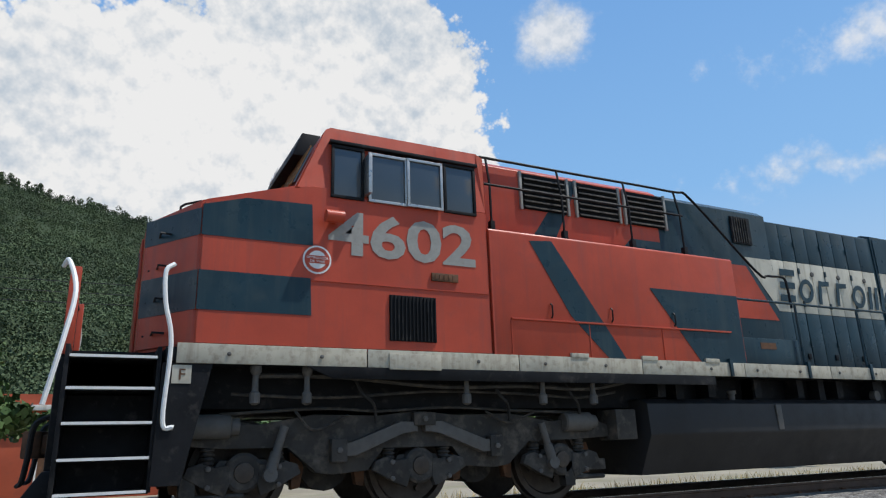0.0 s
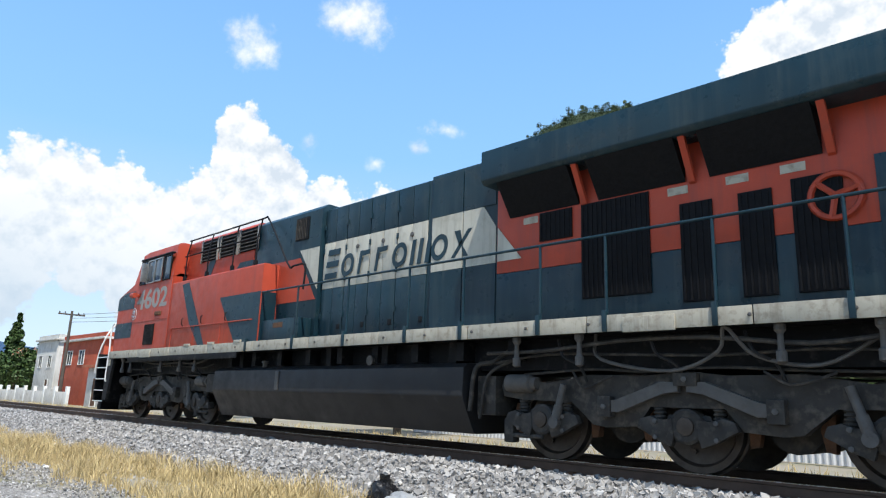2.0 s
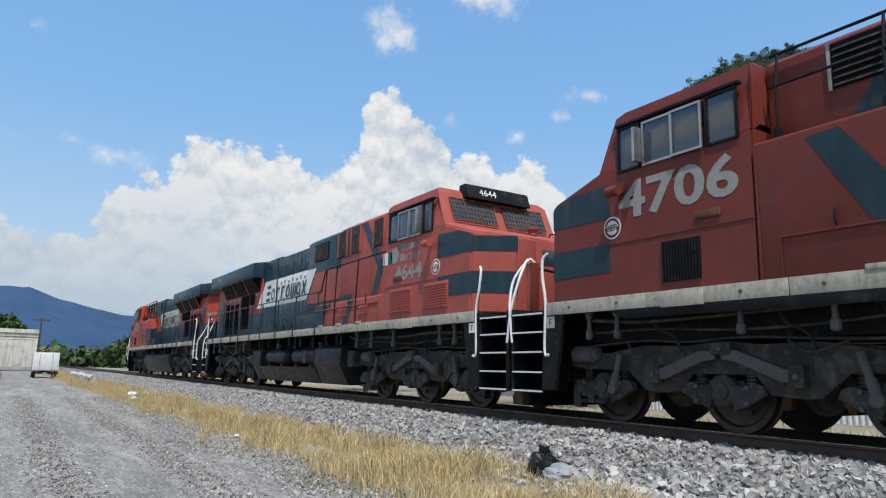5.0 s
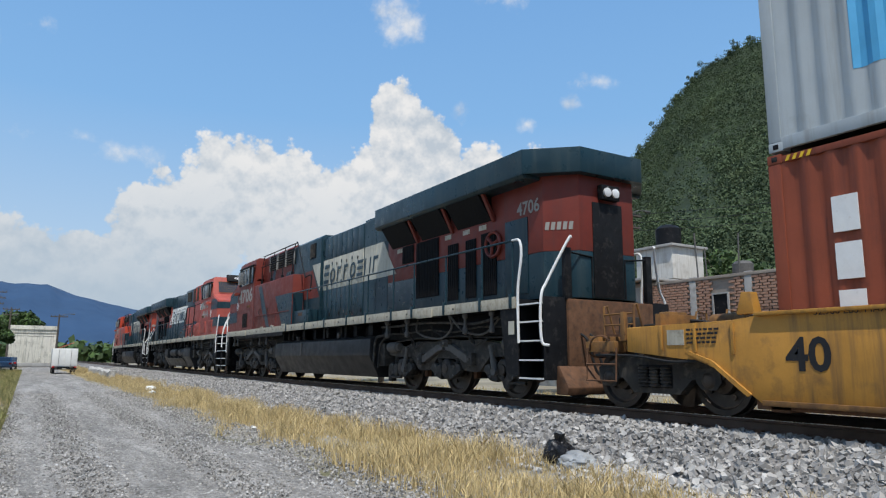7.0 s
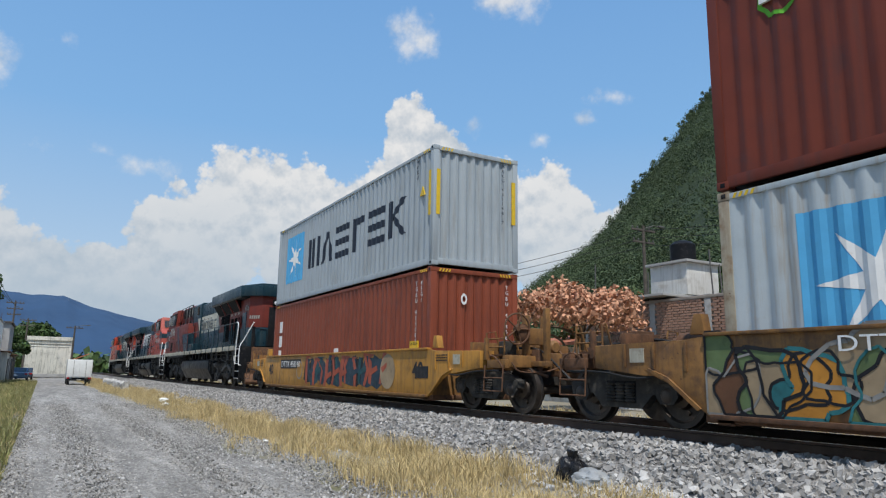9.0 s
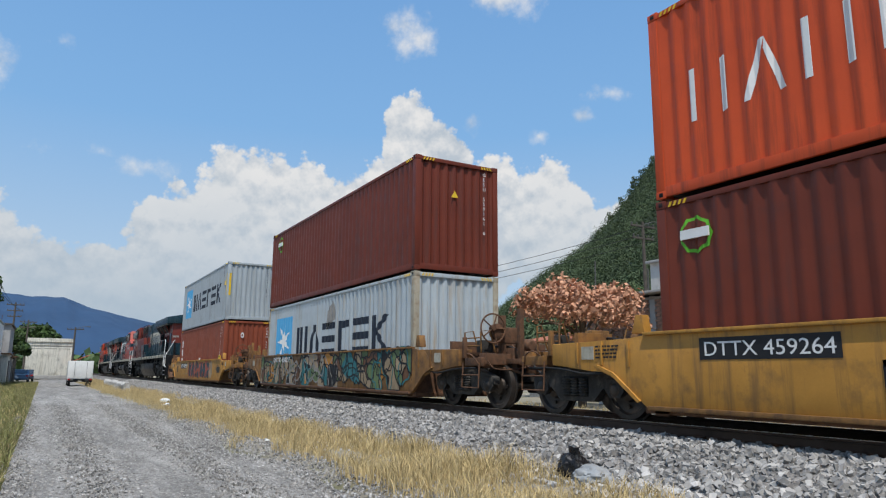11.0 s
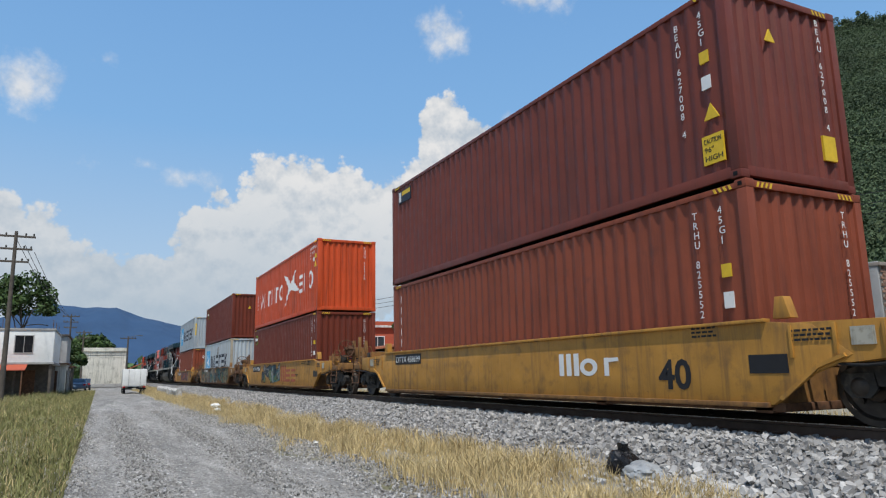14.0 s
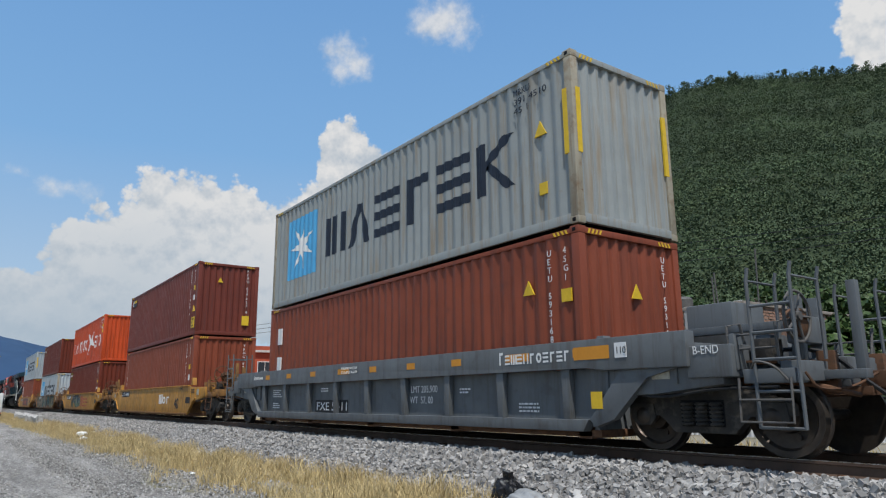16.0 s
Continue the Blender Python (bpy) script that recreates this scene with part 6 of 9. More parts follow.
def code_column(C, text, x, z_top, step, h, end=None, material=None):
    """Small code, one character under another, on the near side or on an end wall."""
    material = material or M["letter_white"]
    for k, ch in enumerate(text):
        if ch == " ":
            continue
        z = z_top - k * step
        if end is None:
            words("code", ch, h, pose(x, -CW / 2 - 0.002, z, 90, 0, 0), material, C, 0.003)
        else:
            words("code", ch, h, pose(CL / 2 + 0.003, x, z, 90, 0, 90), material, C, 0.003)


def triangle_sign(C, x, z, s=0.13, end=False):
    q = [(-s, -s * 0.8), (s, -s * 0.8), (0, s)]
    if end:
        ob = part("warning_sign", prism(B(), [(x + a, z + b) for a, b in q], "x", CL / 2 - 0.01, CL / 2 + 0.006), M["yellow_sign"], C, "yellow warning triangle")
    else:
        ob = part("warning_sign", prism(B(), [(x + a, z + b) for a, b in q], "y", -CW / 2 - 0.004, -CW / 2 + 0.02), M["yellow_sign"], C, "yellow warning triangle")
    return ob


def patch(C, x0, x1, z0, z1, material, name, end=False, label=""):
    if end:
        return part(name, box(B(), CL / 2 - 0.03, CL / 2 + 0.005, x0, x1, z0, z1), material, C, label)
    return part(name, box(B(), x0, x1, -CW / 2 - 0.003, -CW / 2 + 0.03, z0, z1), material, C, label)


def shipping_mark(C, dirty=False):
    """Pale blue square with a white seven-pointed star, then dark blocks."""
    on_ribs(C, [(-5.05, 0.70), (-3.25, 0.70), (-3.25, 2.42), (-5.05, 2.42)], M["sky_blue"], "emblem", "sky-blue emblem panel")
    fan(C, (-4.15, 1.56), star(-4.15, 1.56, 0.74), M["letter_white"], "emblem_star", "white seven-pointed star")
    block_mark(C, ("triple", "wedge", "bars", "stem", "bars", "fork"), -2.68, 4.85, 0.98, 1.98, M["navy"], "company_mark", "dark navy company mark", 0.25, 0.86)


CARS = []      # everything that rolls with the train: (object, x, y, z, turned)

# ---------------------------------------------------------------- well cars


def car_truck(car, cx):
    r = 0.46
    for dx in (-0.89, 0.89):
        SPIN.append((wheelset(car, cx + dx, r), cx + dx, r, -1))
    for s in (-1, 1):
        poly = [(-1.12, 0.62), (-0.95, 0.68), (-0.5, 0.80), (0.5, 0.80), (0.95, 0.68), (1.12, 0.62), (1.12, 0.48), (0.88, 0.46), (0.62, 0.48), (0.42, 0.26), (-0.42, 0.26), (-0.62, 0.48), (-0.88, 0.46), (-1.12, 0.48)]
        f = part("side_frame", prism(B(), [(cx + a, b) for a, b in poly], "y", s * 0.93, s * 1.08, 0.012), M["truck"], car, "cast steel truck side frame")
        # pocket is not recessed: a flat black plate gives the shade behind the springs
        part("spring_pocket", box(B(), cx - 0.30, cx + 0.30, min(s * 1.08, s * 1.085), max(s * 1.08, s * 1.085), 0.34, 0.66), M["black"], f)
        bm = B()
        bm.free()
        for i in range(3):
            prof = [(0.048 * k + a, r_) for k in range(6) for a, r_ in ((0, 0.06), (0.012, 0.085), (0.03, 0.085), (0.042, 0.06))]
            part("coil_spring", lathe(B(), (cx - 0.2 + 0.2 * i, s * 1.09, 0.35), "z", prof, 12), M["truck"], f)
        for dx in (-0.89, 0.89):
            part("bearing_box", lathe(B(), (cx + dx, 0, 0.46), "y", [(s * 0.95, 0.12), (s * 1.09, 0.12), (s * 1.12, 0.085), (s * 1.13, 0.06)], 16), M["wheel"], f, "dark axle bearing cap")
    bm = B()
    box(bm, cx - 0.25, cx + 0.25, -1.0, 1.0, 0.50, 0.80, 0.02)
    part("bolster", bm, M["truck"], car)
    for dx in (-0.36, 0.36):
        part("brake_beam", tube(B(), [(cx + dx, -0.72, 0.40), (cx + dx * 0.8, 0, 0.36), (cx + dx, 0.72, 0.40)], 0.035, 8), M["rust"], car)
    for s in (-1, 1):
        for dx in (-0.89, 0.89):
            part("pedestal", prism(B(), [(cx + dx - 0.17, 0.62), (cx + dx + 0.17, 0.62), (cx + dx + 0.20, 0.44), (cx + dx + 0.11, 0.34), (cx + dx - 0.11, 0.34), (cx + dx - 0.20, 0.44)], "y", s * 1.05, s * 1.10, 0.01), M["truck"], car)


def brake_wheel(car, x, y, z, material):
    bm = B()
    ring = [(x, y + 0.29 * math.cos(a), z + 0.29 * math.sin(a)) for a in (2 * math.pi * k / 24 for k in range(25))]
    tube(bm, ring, 0.018, 6)
    for k in range(5):
        a = 2 * math.pi * k / 5
        tube(bm, [(x, y, z), (x, y + 0.29 * math.cos(a), z + 0.29 * math.sin(a))], 0.015, 6)
    lathe(bm, (x, y, z), "x", [(-0.06, 0.06), (0.04, 0.05)], 12)
    return part("brake_wheel", bm, material, car, "spoked brake wheel")


def car_end(car, d, paint, dirty, wheel):
    """Platform over the truck, end sill, ladder rungs, uncoupling lever, coupler."""
    P, Q = M[paint], M[dirty]
    bm = B()
    box(bm, min(d * 6.6, d * 9.3), max(d * 6.6, d * 9.3), -0.36, 0.36, 0.80, 1.14, 0.02)
    box(bm, min(d * 9.0, d * 9.22), max(d * 9.0, d * 9.22), -1.28, 1.28, 0.86, 1.08, 0.015)
    box(bm, min(d * 7.5, d * 7.8), max(d * 7.5, d * 7.8), -1.30, 1.30, 0.84, 1.06, 0.015)
    part("end_platform", bm, Q, car, "stained end platform")
    bm = B()
    for k in range(5):
        y = -1.1 + 0.18 * k
        box(bm, min(d * 7.9, d * 9.0), max(d * 7.9, d * 9.0), y, y + 0.05, 1.085, 1.11)
    for k in range(5):
        y = 1.1 - 0.18 * k
        box(bm, min(d * 7.9, d * 9.0), max(d * 7.9, d * 9.0), y - 0.05, y, 1.085, 1.11)
    part("walkway_grating", bm, M["rust"], car)
    for s in (-1, 1):
        # side sill over the truck: a tapering box girder
        poly = [(d * 6.3, 1.22), (d * 7.3, 1.20), (d * 8.35, 1.18), (d * 8.35, 0.84), (d * 7.4, 0.74), (d * 6.3, 0.70)]
        part("end_sill", prism(B(), poly, "y", s * 1.02, s * 1.36, 0.012), P, car, "tapered sill over the truck")
        part("sill_plate", box(B(), min(d * 7.35, d * 7.62), max(d * 7.35, d * 7.62), min(s * 1.36, s * 1.37), max(s * 1.36, s * 1.37), 0.92, 1.12), M["sill"], car)
        part("step_block", box(B(), min(d * 8.6, d * 9.2), max(d * 8.6, d * 9.2), min(s * 1.1, s * 1.36), max(s * 1.1, s * 1.36), 0.84, 1.0, 0.015), Q, car, "rust-stained step block")
        bm = B()
        x0, x1 = d * 8.55, d * 9.15
        tube(bm, [(x0, s * 1.37, 0.90), (x0, s * 1.40, 0.42), (x1, s * 1.40, 0.42), (x1, s * 1.37, 0.90)], 0.016, 6)
        tube(bm, [(x0, s * 1.40, 0.66), (x1, s * 1.40, 0.66)], 0.014, 6)
        part("stirrup_step", bm, M["dusty"] if paint == "grey_car" else M["rust"], car)
        bm = B()
        for xx, hgt in ((8.35, 1.52), (8.95, 1.52)):
            tube(bm, [(d * xx, s * 1.20, 1.05), (d * xx, s * 1.20, hgt), (d * (xx + 0.08), s * 1.05, hgt + 0.03), (d * (xx + 0.08), s * 0.9, 1.1)], 0.018, 6)
        for z in (1.24, 1.40):
            tube(bm, [(d * 8.35, s * 1.20, z), (d * 8.95, s * 1.20, z)], 0.014, 6)
        part("grab_rail", bm, M["yellow_dirty"] if paint.startswith("yellow") else M["dusty"], car)
        part("uncoupling_lever", tube(B(), smooth_path([(d * 9.25, s * 1.25, 0.95), (d * 9.32, s * 1.1, 0.78), (d * 9.38, s * 0.5, 0.80), (d * 9.5, s * 0.12, 0.95)], 4), 0.015, 6), M["rust"], car)
        part("guide_post", prism(B(), [(d * 6.35, 1.28), (d * 6.60, 1.28), (d * 6.52, 1.55), (d * 6.40, 1.55)], "y", s * 1.15, s * 1.30, 0.01), P, car)
    bm = B()
    tube(bm, smooth_path([(d * 7.3, -0.55, 1.2), (d * 7.8, -0.62, 1.28), (d * 8.4, -0.6, 1.25), (d * 9.1, -0.5, 1.2), (d * 9.4, -0.3, 0.9), (d * 9.7, -0.2, 0.62)], 4), 0.026, 6)
    tube(bm, smooth_path([(d * 6.9, -1.30, 0.76), (d * 7.5, -1.36, 0.70), (d * 8.2, -1.36, 0.78), (d * 9.0, -1.34, 0.80)], 4), 0.018, 6)
    tube(bm, smooth_path([(d * 9.3, 0.45, 0.9), (d * 9.6, 0.4, 0.6), (d * 9.85, 0.3, 0.5)], 4), 0.024, 6)
    part("brake_hose", bm, M["rubber"], car)
    bm = B()
    lathe(bm, (d * 8.0, 0.55, 1.30), "x", [(-0.35, 0.10), (-0.30, 0.15), (0.30, 0.15), (0.35, 0.10)], 16)
    part("brake_reservoir", bm, Q, car, "brake air reservoir")
    bm = B()
    box(bm, min(d * 8.3, d * 8.5), max(d * 8.3, d * 8.5), -0.5, -0.1, 1.12, 1.45, 0.02)
    box(bm, min(d * 7.0, d * 7.25), max(d * 7.0, d * 7.25), 0.2, 0.7, 1.14, 1.34, 0.02)
    part("valve_box", bm, Q, car)
    for s in (-1, 1):
        part("bulkhead_rib", box(B(), min(d * 7.82, d * 7.92), max(d * 7.82, d * 7.92), min(s * 0.5, s * 1.25), max(s * 0.5, s * 1.25), 1.06, 1.36, 0.01), Q, car)
        part("cut_lever_bracket", box(B(), min(d * 9.1, d * 9.3), max(d * 9.1, d * 9.3), s * 0.62 - 0.05, s * 0.62 + 0.05, 0.72, 1.2, 0.01), M["rust"], car)
        part("brake_rod", tube(B(), [(d * 6.5, s * 0.55, 0.70), (d * 7.6, s * 0.62, 0.66), (d * 9.2, s * 0.60, 0.72)], 0.02, 6), M["rust"], car)
    for s in (-1, 1):
        part("corner_upright", prism(B(), [(d * 8.42, 1.0), (d * 8.52, 1.0), (d * 8.50, 1.42), (d * 8.44, 1.42)], "y", s * 1.24, s * 1.32, 0.008), Q, car)
        part("train_pipe", tube(B(), smooth_path([(d * 6.4, s * 0.85, 0.95), (d * 7.4, s * 0.92, 0.82), (d * 8.2, s * 0.88, 0.90), (d * 9.1, s * 0.84, 0.82), (d * 9.5, s * 0.6, 0.70)], 4), 0.028, 8), M["rust"], car)
        part("safety_hook", tube(B(), smooth_path([(d * 8.7, s * 1.34, 1.0), (d * 8.8, s * 1.42, 1.08), (d * 9.0, s * 1.42, 1.02), (d * 9.12, s * 1.36, 0.86)], 4), 0.014, 6), M["rust"] if paint.startswith("yellow") else M["dusty"], car)
        for k in range(3):
            part("stiffener", box(B(), min(d * (6.6 + 0.55 * k), d * (6.64 + 0.55 * k)), max(d * (6.6 + 0.55 * k), d * (6.64 + 0.55 * k)), min(s * 1.36, s * 1.385), max(s * 1.36, s * 1.385), 0.80 + 0.03 * k, 1.18, 0.004), P, car)
    part("drawbar_carrier", box(B(), min(d * 9.22, d * 9.5), max(d * 9.22, d * 9.5), -0.30, 0.30, 0.70, 0.80, 0.01), M["rust"], car)
    part("brake_lever", prism(B(), [(d * 8.2, 0.55), (d * 8.3, 0.52), (d * 8.46, 1.10), (d * 8.38, 1.12)], "y", -0.88, -0.84), M["rust"], car)
    for yy in (-0.95, -0.35, 0.35, 0.95):
        part("platform_bracket", prism(B(), [(d * 7.85, 1.06), (d * 8.25, 1.06), (d * 7.85, 1.34)], "y", yy - 0.02, yy + 0.02), Q, car)
    part("slack_adjuster", lathe(B(), (d * 7.4, -0.25, 0.62), "x", [(-0.5, 0.04), (-0.45, 0.06), (0.4, 0.06), (0.5, 0.03)], 10), M["rust"], car)
    part("retainer_valve", box(B(), min(d * 8.55, d * 8.8), max(d * 8.55, d * 8.8), -1.05, -0.8, 1.11, 1.36, 0.02), M["truck"], car)
    if wheel:
        stand = part("brake_stand", box(B(), min(d * 8.82, d * 9.02), max(d * 8.82, d * 9.02), -0.74, -0.16, 1.30, 1.62, 0.03), Q, car, "stained brake stand")
        for y0 in (-0.72, -0.28):
            part("upright", box(B(), min(d * 8.86, d * 9.0), max(d * 8.86, d * 9.0), y0, y0 + 0.10, 1.0, 1.86, 0.01), Q, stand)
        part("gear_case", lathe(B(), (d * 9.02, -0.85, 1.52), "x", [(-0.10, 0.12), (-0.06, 0.17), (0.05, 0.17), (0.08, 0.10)], 14), M["rust"], stand, "rusty brake gear case")
        brake_wheel(car, d * 9.12, -1.02, 1.58, M["rust"] if paint != "grey_car" else M["dusty"])
        part("brake_post", box(B(), min(d * 9.55, d * 9.65), max(d * 9.55, d * 9.65), -0.75, -0.65, 0.95, 1.95, 0.01), Q, car)
        part("post_foot", box(B(), min(d * 9.2, d * 9.66), max(d * 9.2, d * 9.66), -0.78, -0.62, 0.88, 0.98, 0.01), Q, car)
    coupler(car, d * 9.92, d)


def well_car(xc, paint, dirty, label, yellow_parts=True, truck_x=8.1):
    car = thing("well_car", label, "railway wagon", pose(xc, TRACK_Y, 0), "double-stack well cars")
    P = M[paint]
    CARS.append((car, xc))
    car_truck(car, -truck_x), car_truck(car, truck_x)
    part("well_floor", box(B(), -6.4, 6.4, -1.30, 1.30, 0.16, 0.26, 0.01), M["rust"], car)
    for x in (-6.1, -3.0, 0, 3.0, 6.1):
        part("cross_bearer", box(B(), x - 0.12, x + 0.12, -1.30, 1.30, 0.14, 0.29), M["rust"], car)
    for d in (-1, 1):
        part("well_bulkhead", box(B(), min(d * 6.28, d * 6.36), max(d * 6.28, d * 6.36), -1.30, 1.30, 0.26, 1.05), M[dirty], car)
        car_end(car, d, paint, dirty, d > 0)
    for s in (-1, 1):
        if paint != "grey_car":
            poly = [(-6.9, 1.18), (-6.2, 1.26), (6.2, 1.26), (6.9, 1.18), (7.35, 0.82), (7.15, 0.72), (6.85, 0.62), (6.3, 0.24), (-6.3, 0.24), (-6.85, 0.62), (-7.15, 0.72), (-7.35, 0.82)]
            w = part("side_sheet", prism(B(), poly, "y", s * 1.30, s * 1.365, 0.008), P, car, "deep yellow side girder" if yellow_parts else "")
            part("top_chord", box(B(), -6.3, 6.3, min(s * 1.28, s * 1.41), max(s * 1.28, s * 1.41), 1.245, 1.29, 0.01), P, car)
            part("bottom_chord", box(B(), -6.25, 6.25, min(s * 1.28, s * 1.42), max(s * 1.28, s * 1.42), 0.21, 0.27, 0.008), M[dirty], car)
            for d in (-1, 1):
                part("crease_bar", prism(B(), [(d * 6.45, 0.30), (d * 6.95, 0.68), (d * 7.28, 0.80), (d * 7.26, 0.84), (d * 6.92, 0.72), (d * 6.40, 0.33)], "y", s * 1.365, s * 1.40), P, car)
        else:
            part("top_chord", prism(B(), [(-7.95, 1.50), (7.95, 1.50), (7.95, 1.06), (6.6, 1.06), (6.3, 1.12), (-6.3, 1.12), (-6.6, 1.06), (-7.95, 1.06)], "y", s * 1.27, s * 1.46, 0.015), P, car, "wide grey top chord")
            part("side_sheet", prism(B(), [(-7.0, 1.10), (7.0, 1.10), (6.3, 0.30), (-6.3, 0.30)], "y", s * 1.28, s * 1.32), P, car, "grey side plate")
            part("bottom_chord", prism(B(), [(-6.3, 0.40), (6.3, 0.40), (6.2, 0.24), (-6.2, 0.24)], "y", s * 1.28, s * 1.45, 0.01), P, car)
            for k in range(-4, 5):
                part("side_post", prism(B(), [(k * 1.47 - 0.09, 1.12), (k * 1.47 + 0.09, 1.12), (k * 1.47 + 0.06, 0.38), (k * 1.47 - 0.06, 0.38)], "y", s * 1.32, s * 1.43, 0.01), P, car)
                part("reflector", box(B(), k * 1.47 + 0.2, k * 1.47 + (0.75 if k % 4 == 3 else 0.48), min(s * 1.46, s * 1.464), max(s * 1.46, s * 1.464), 1.26, 1.38), M["orange_refl"], car, "orange reflector strip")
            for d in (-1, 1):
                part("gusset", prism(B(), [(d * 6.9, 1.08), (d * 7.9, 1.08), (d * 7.3, 0.95), (d * 6.75, 0.42), (d * 6.4, 0.30), (d * 6.3, 0.40)], "y", s * 1.30, s * 1.42, 0.01), P, car)
                part("end_box", box(B(), min(d * 7.9, d * 8.5), max(d * 7.9, d * 8.5), min(s * 0.95, s * 1.40), max(s * 0.95, s * 1.40), 0.92, 1.30, 0.02), P, car)
                bm = B()
                for xx in (8.75, 9.25):
                    for yy in (1.36, 0.75):
                        tube(bm, [(d * xx, s * yy, 0.35 if yy > 1 else 1.1), (d * xx, s * yy, 2.0), (d * (xx + 0.03), s * yy, 2.15)], 0.022, 6)
                    tube(bm, [(d * xx, s * 1.36, 2.0), (d * xx, s * 0.75, 2.0)], 0.016, 6)
                for z in (0.36, 0.75, 1.1, 1.4, 1.7):
                    tube(bm, [(d * 8.75, s * 1.36, z), (d * 9.25, s * 1.36, z)], 0.018, 6)
                part("end_ladder", bm, M["grey_car"], car, "grey end ladder")
    return car


def scrawl(car, x0, x1, z0, z1, tones, seed, count, lines=True):
    """Spray-painted scrawl: overlapping rounded blobs and strokes on the near side sheet."""
    rng = random.Random(seed)
    y = 1.366
    for k in range(count):
        cx = x0 + (x1 - x0) * (k + rng.uniform(0.1, 0.9)) / count
        cz = rng.uniform(z0 + 0.22 * (z1 - z0), z1 - 0.25 * (z1 - z0))
        rx, rz = rng.uniform(0.22, 0.5), rng.uniform(0.22, 0.48) * (z1 - z0)
        ph = [rng.uniform(0, 6.28) for _ in range(3)]
        pts = []
        for i in range(22):
            a = 2 * math.pi * i / 22
            q = 1 + 0.28 * math.sin(2 * a + ph[0]) + 0.2 * math.sin(3 * a + ph[1]) + 0.12 * math.sin(5 * a + ph[2])
            pts.append((min(x1, max(x0, cx + rx * q * math.cos(a))), min(z1, max(z0, cz + rz * q * math.sin(a)))))
        yy = y + 0.0012 * (k % 7)
        part("graffiti_patch", prism(B(), pts, "y", -yy - 0.001, -yy - 0.0032), M[tones[k % len(tones)]], car)
        if lines:
            bm = B()
            path = [(a, -yy - 0.0035 - 0.009, b) for a, b in pts[::2]]
            w = rng.uniform(0.014, 0.026)
            n = len(pts)
            for i in range(n):
                a, b = Vector((pts[i][0], 0, pts[i][1])), Vector((pts[(i + 1) % n][0], 0, pts[(i + 1) % n][1]))
                if (b - a).length < 0.004:
                    continue
                nrm = Vector((-(b - a).z, 0, (b - a).x)).normalized() * w
                q = [a - nrm, a + nrm, b + nrm, b - nrm]
                prism(bm, [(v.x, v.z) for v in q], "y", -y - 0.0100 - 0.0006 * (k % 5), -y - 0.0125 - 0.0006 * (k % 5))
            part("graffiti_line", bm, M[rng.choice(("g_black", "g_black", "g_black", "g_grey", "g_teal"))], car, "", "stuff")


def side_words(car, name, text, x, z, h, material, y=1.366, width=None, bold=0.0, plate_mat=None):
    if plate_mat:
        part("number_panel", box(B(), x - 0.06, x + width + 0.08, -y - 0.004, -y, z - 0.05, z + h + 0.05), plate_mat, car)
        y += 0.004
    return words(name, text, h, pose(x, -y - 0.003, z, 90, 0, 0), material, car, 0.003, width, bold)


def stencils(car, spots, material, y=1.366, seed=3):
    """Small illegible stencilled lines as thin bars."""
    rng = random.Random(seed)
    for x, z, w, n in spots:
        bm = B()
        for k in range(n):
            xx = x
            while xx < x + w * rng.uniform(0.75, 1):
                d = rng.uniform(0.03, 0.09)
                box(bm, xx, xx + d, -y - 0.004, -y, z - 0.055 * k, z - 0.055 * k + 0.028)
                xx += d + 0.022
        part("stencil_lines", bm, material, car, "", "stuff")


def jagged_tag(car, x0, x1, z0, z1, tones, seed):
    """Spray-painted tag: a dark cloud of sharp corners under leaning bent strokes, with hooked ends and drips."""
    rng = random.Random(seed)

    def sheet(pts, y, tone):
        pts = [(min(x1 + 0.2, max(x0 - 0.2, a)), min(z1, max(z0, b))) for a, b in pts]
        part("graffiti_stroke", prism(B(), pts, "y", -y, -y - 0.002), M[tone], car)
    n = 9
    w = (x1 - x0) / n
    for k in range(n):
        a = x0 + w * k
        lean = rng.uniform(-0.15, 0.25)
        sheet([(a - 0.1, z0 + rng.uniform(0.0, 0.22)), (a + w * 0.5, z0 + rng.uniform(0, 0.1)), (a + w * 1.1, z0 + rng.uniform(0.05, 0.3)), (a + w * 1.2 + lean, (z0 + z1) / 2),
               (a + w * 1.05 + lean, z1 - rng.uniform(0, 0.12)), (a + w * 0.55 + lean, z1 - rng.uniform(0.1, 0.3)), (a + lean, z1 - rng.uniform(0, 0.1)), (a - 0.05, (z0 + z1) / 2)], 1.367 + 0.0004 * (k % 2), "g_blue" if k % 3 else "g_black")
    for k in range(2 * n):
        a = x0 + w * (k + 0.3) / 2
        t = rng.uniform(0.10, 0.17)
        lean = rng.uniform(-0.30, 0.30)
        zb, zt = z0 + rng.uniform(0.02, 0.2), z1 - rng.uniform(0.02, 0.16)
        zm = zb + (zt - zb) * rng.uniform(0.35, 0.65)
        kick = rng.uniform(-0.2, 0.2)
        y = 1.370 + 0.0008 * (k % 5)
        tone = tones[k % len(tones)]
        sheet([(a, zb), (a + t, zb - 0.04), (a + t * 1.3 + kick, zm), (a + t + lean, zt - 0.05), (a + t * 2.4 + lean, zt), (a + lean - 0.05, zt + 0.03), (a + kick, zm + 0.05)], y, tone)
        if k % 2:
            sheet([(a + kick, zm), (a + kick + w * 0.75, zm + 0.14), (a + kick + w * 0.85, zm + 0.02), (a + kick + 0.1, zm - 0.12)], y + 0.0045, tone)
        if k % 4 == 0:
            sheet([(a + 0.02, zb + 0.1), (a + 0.05, zb + 0.1), (a + 0.04, zb - 0.16)], y, tone)

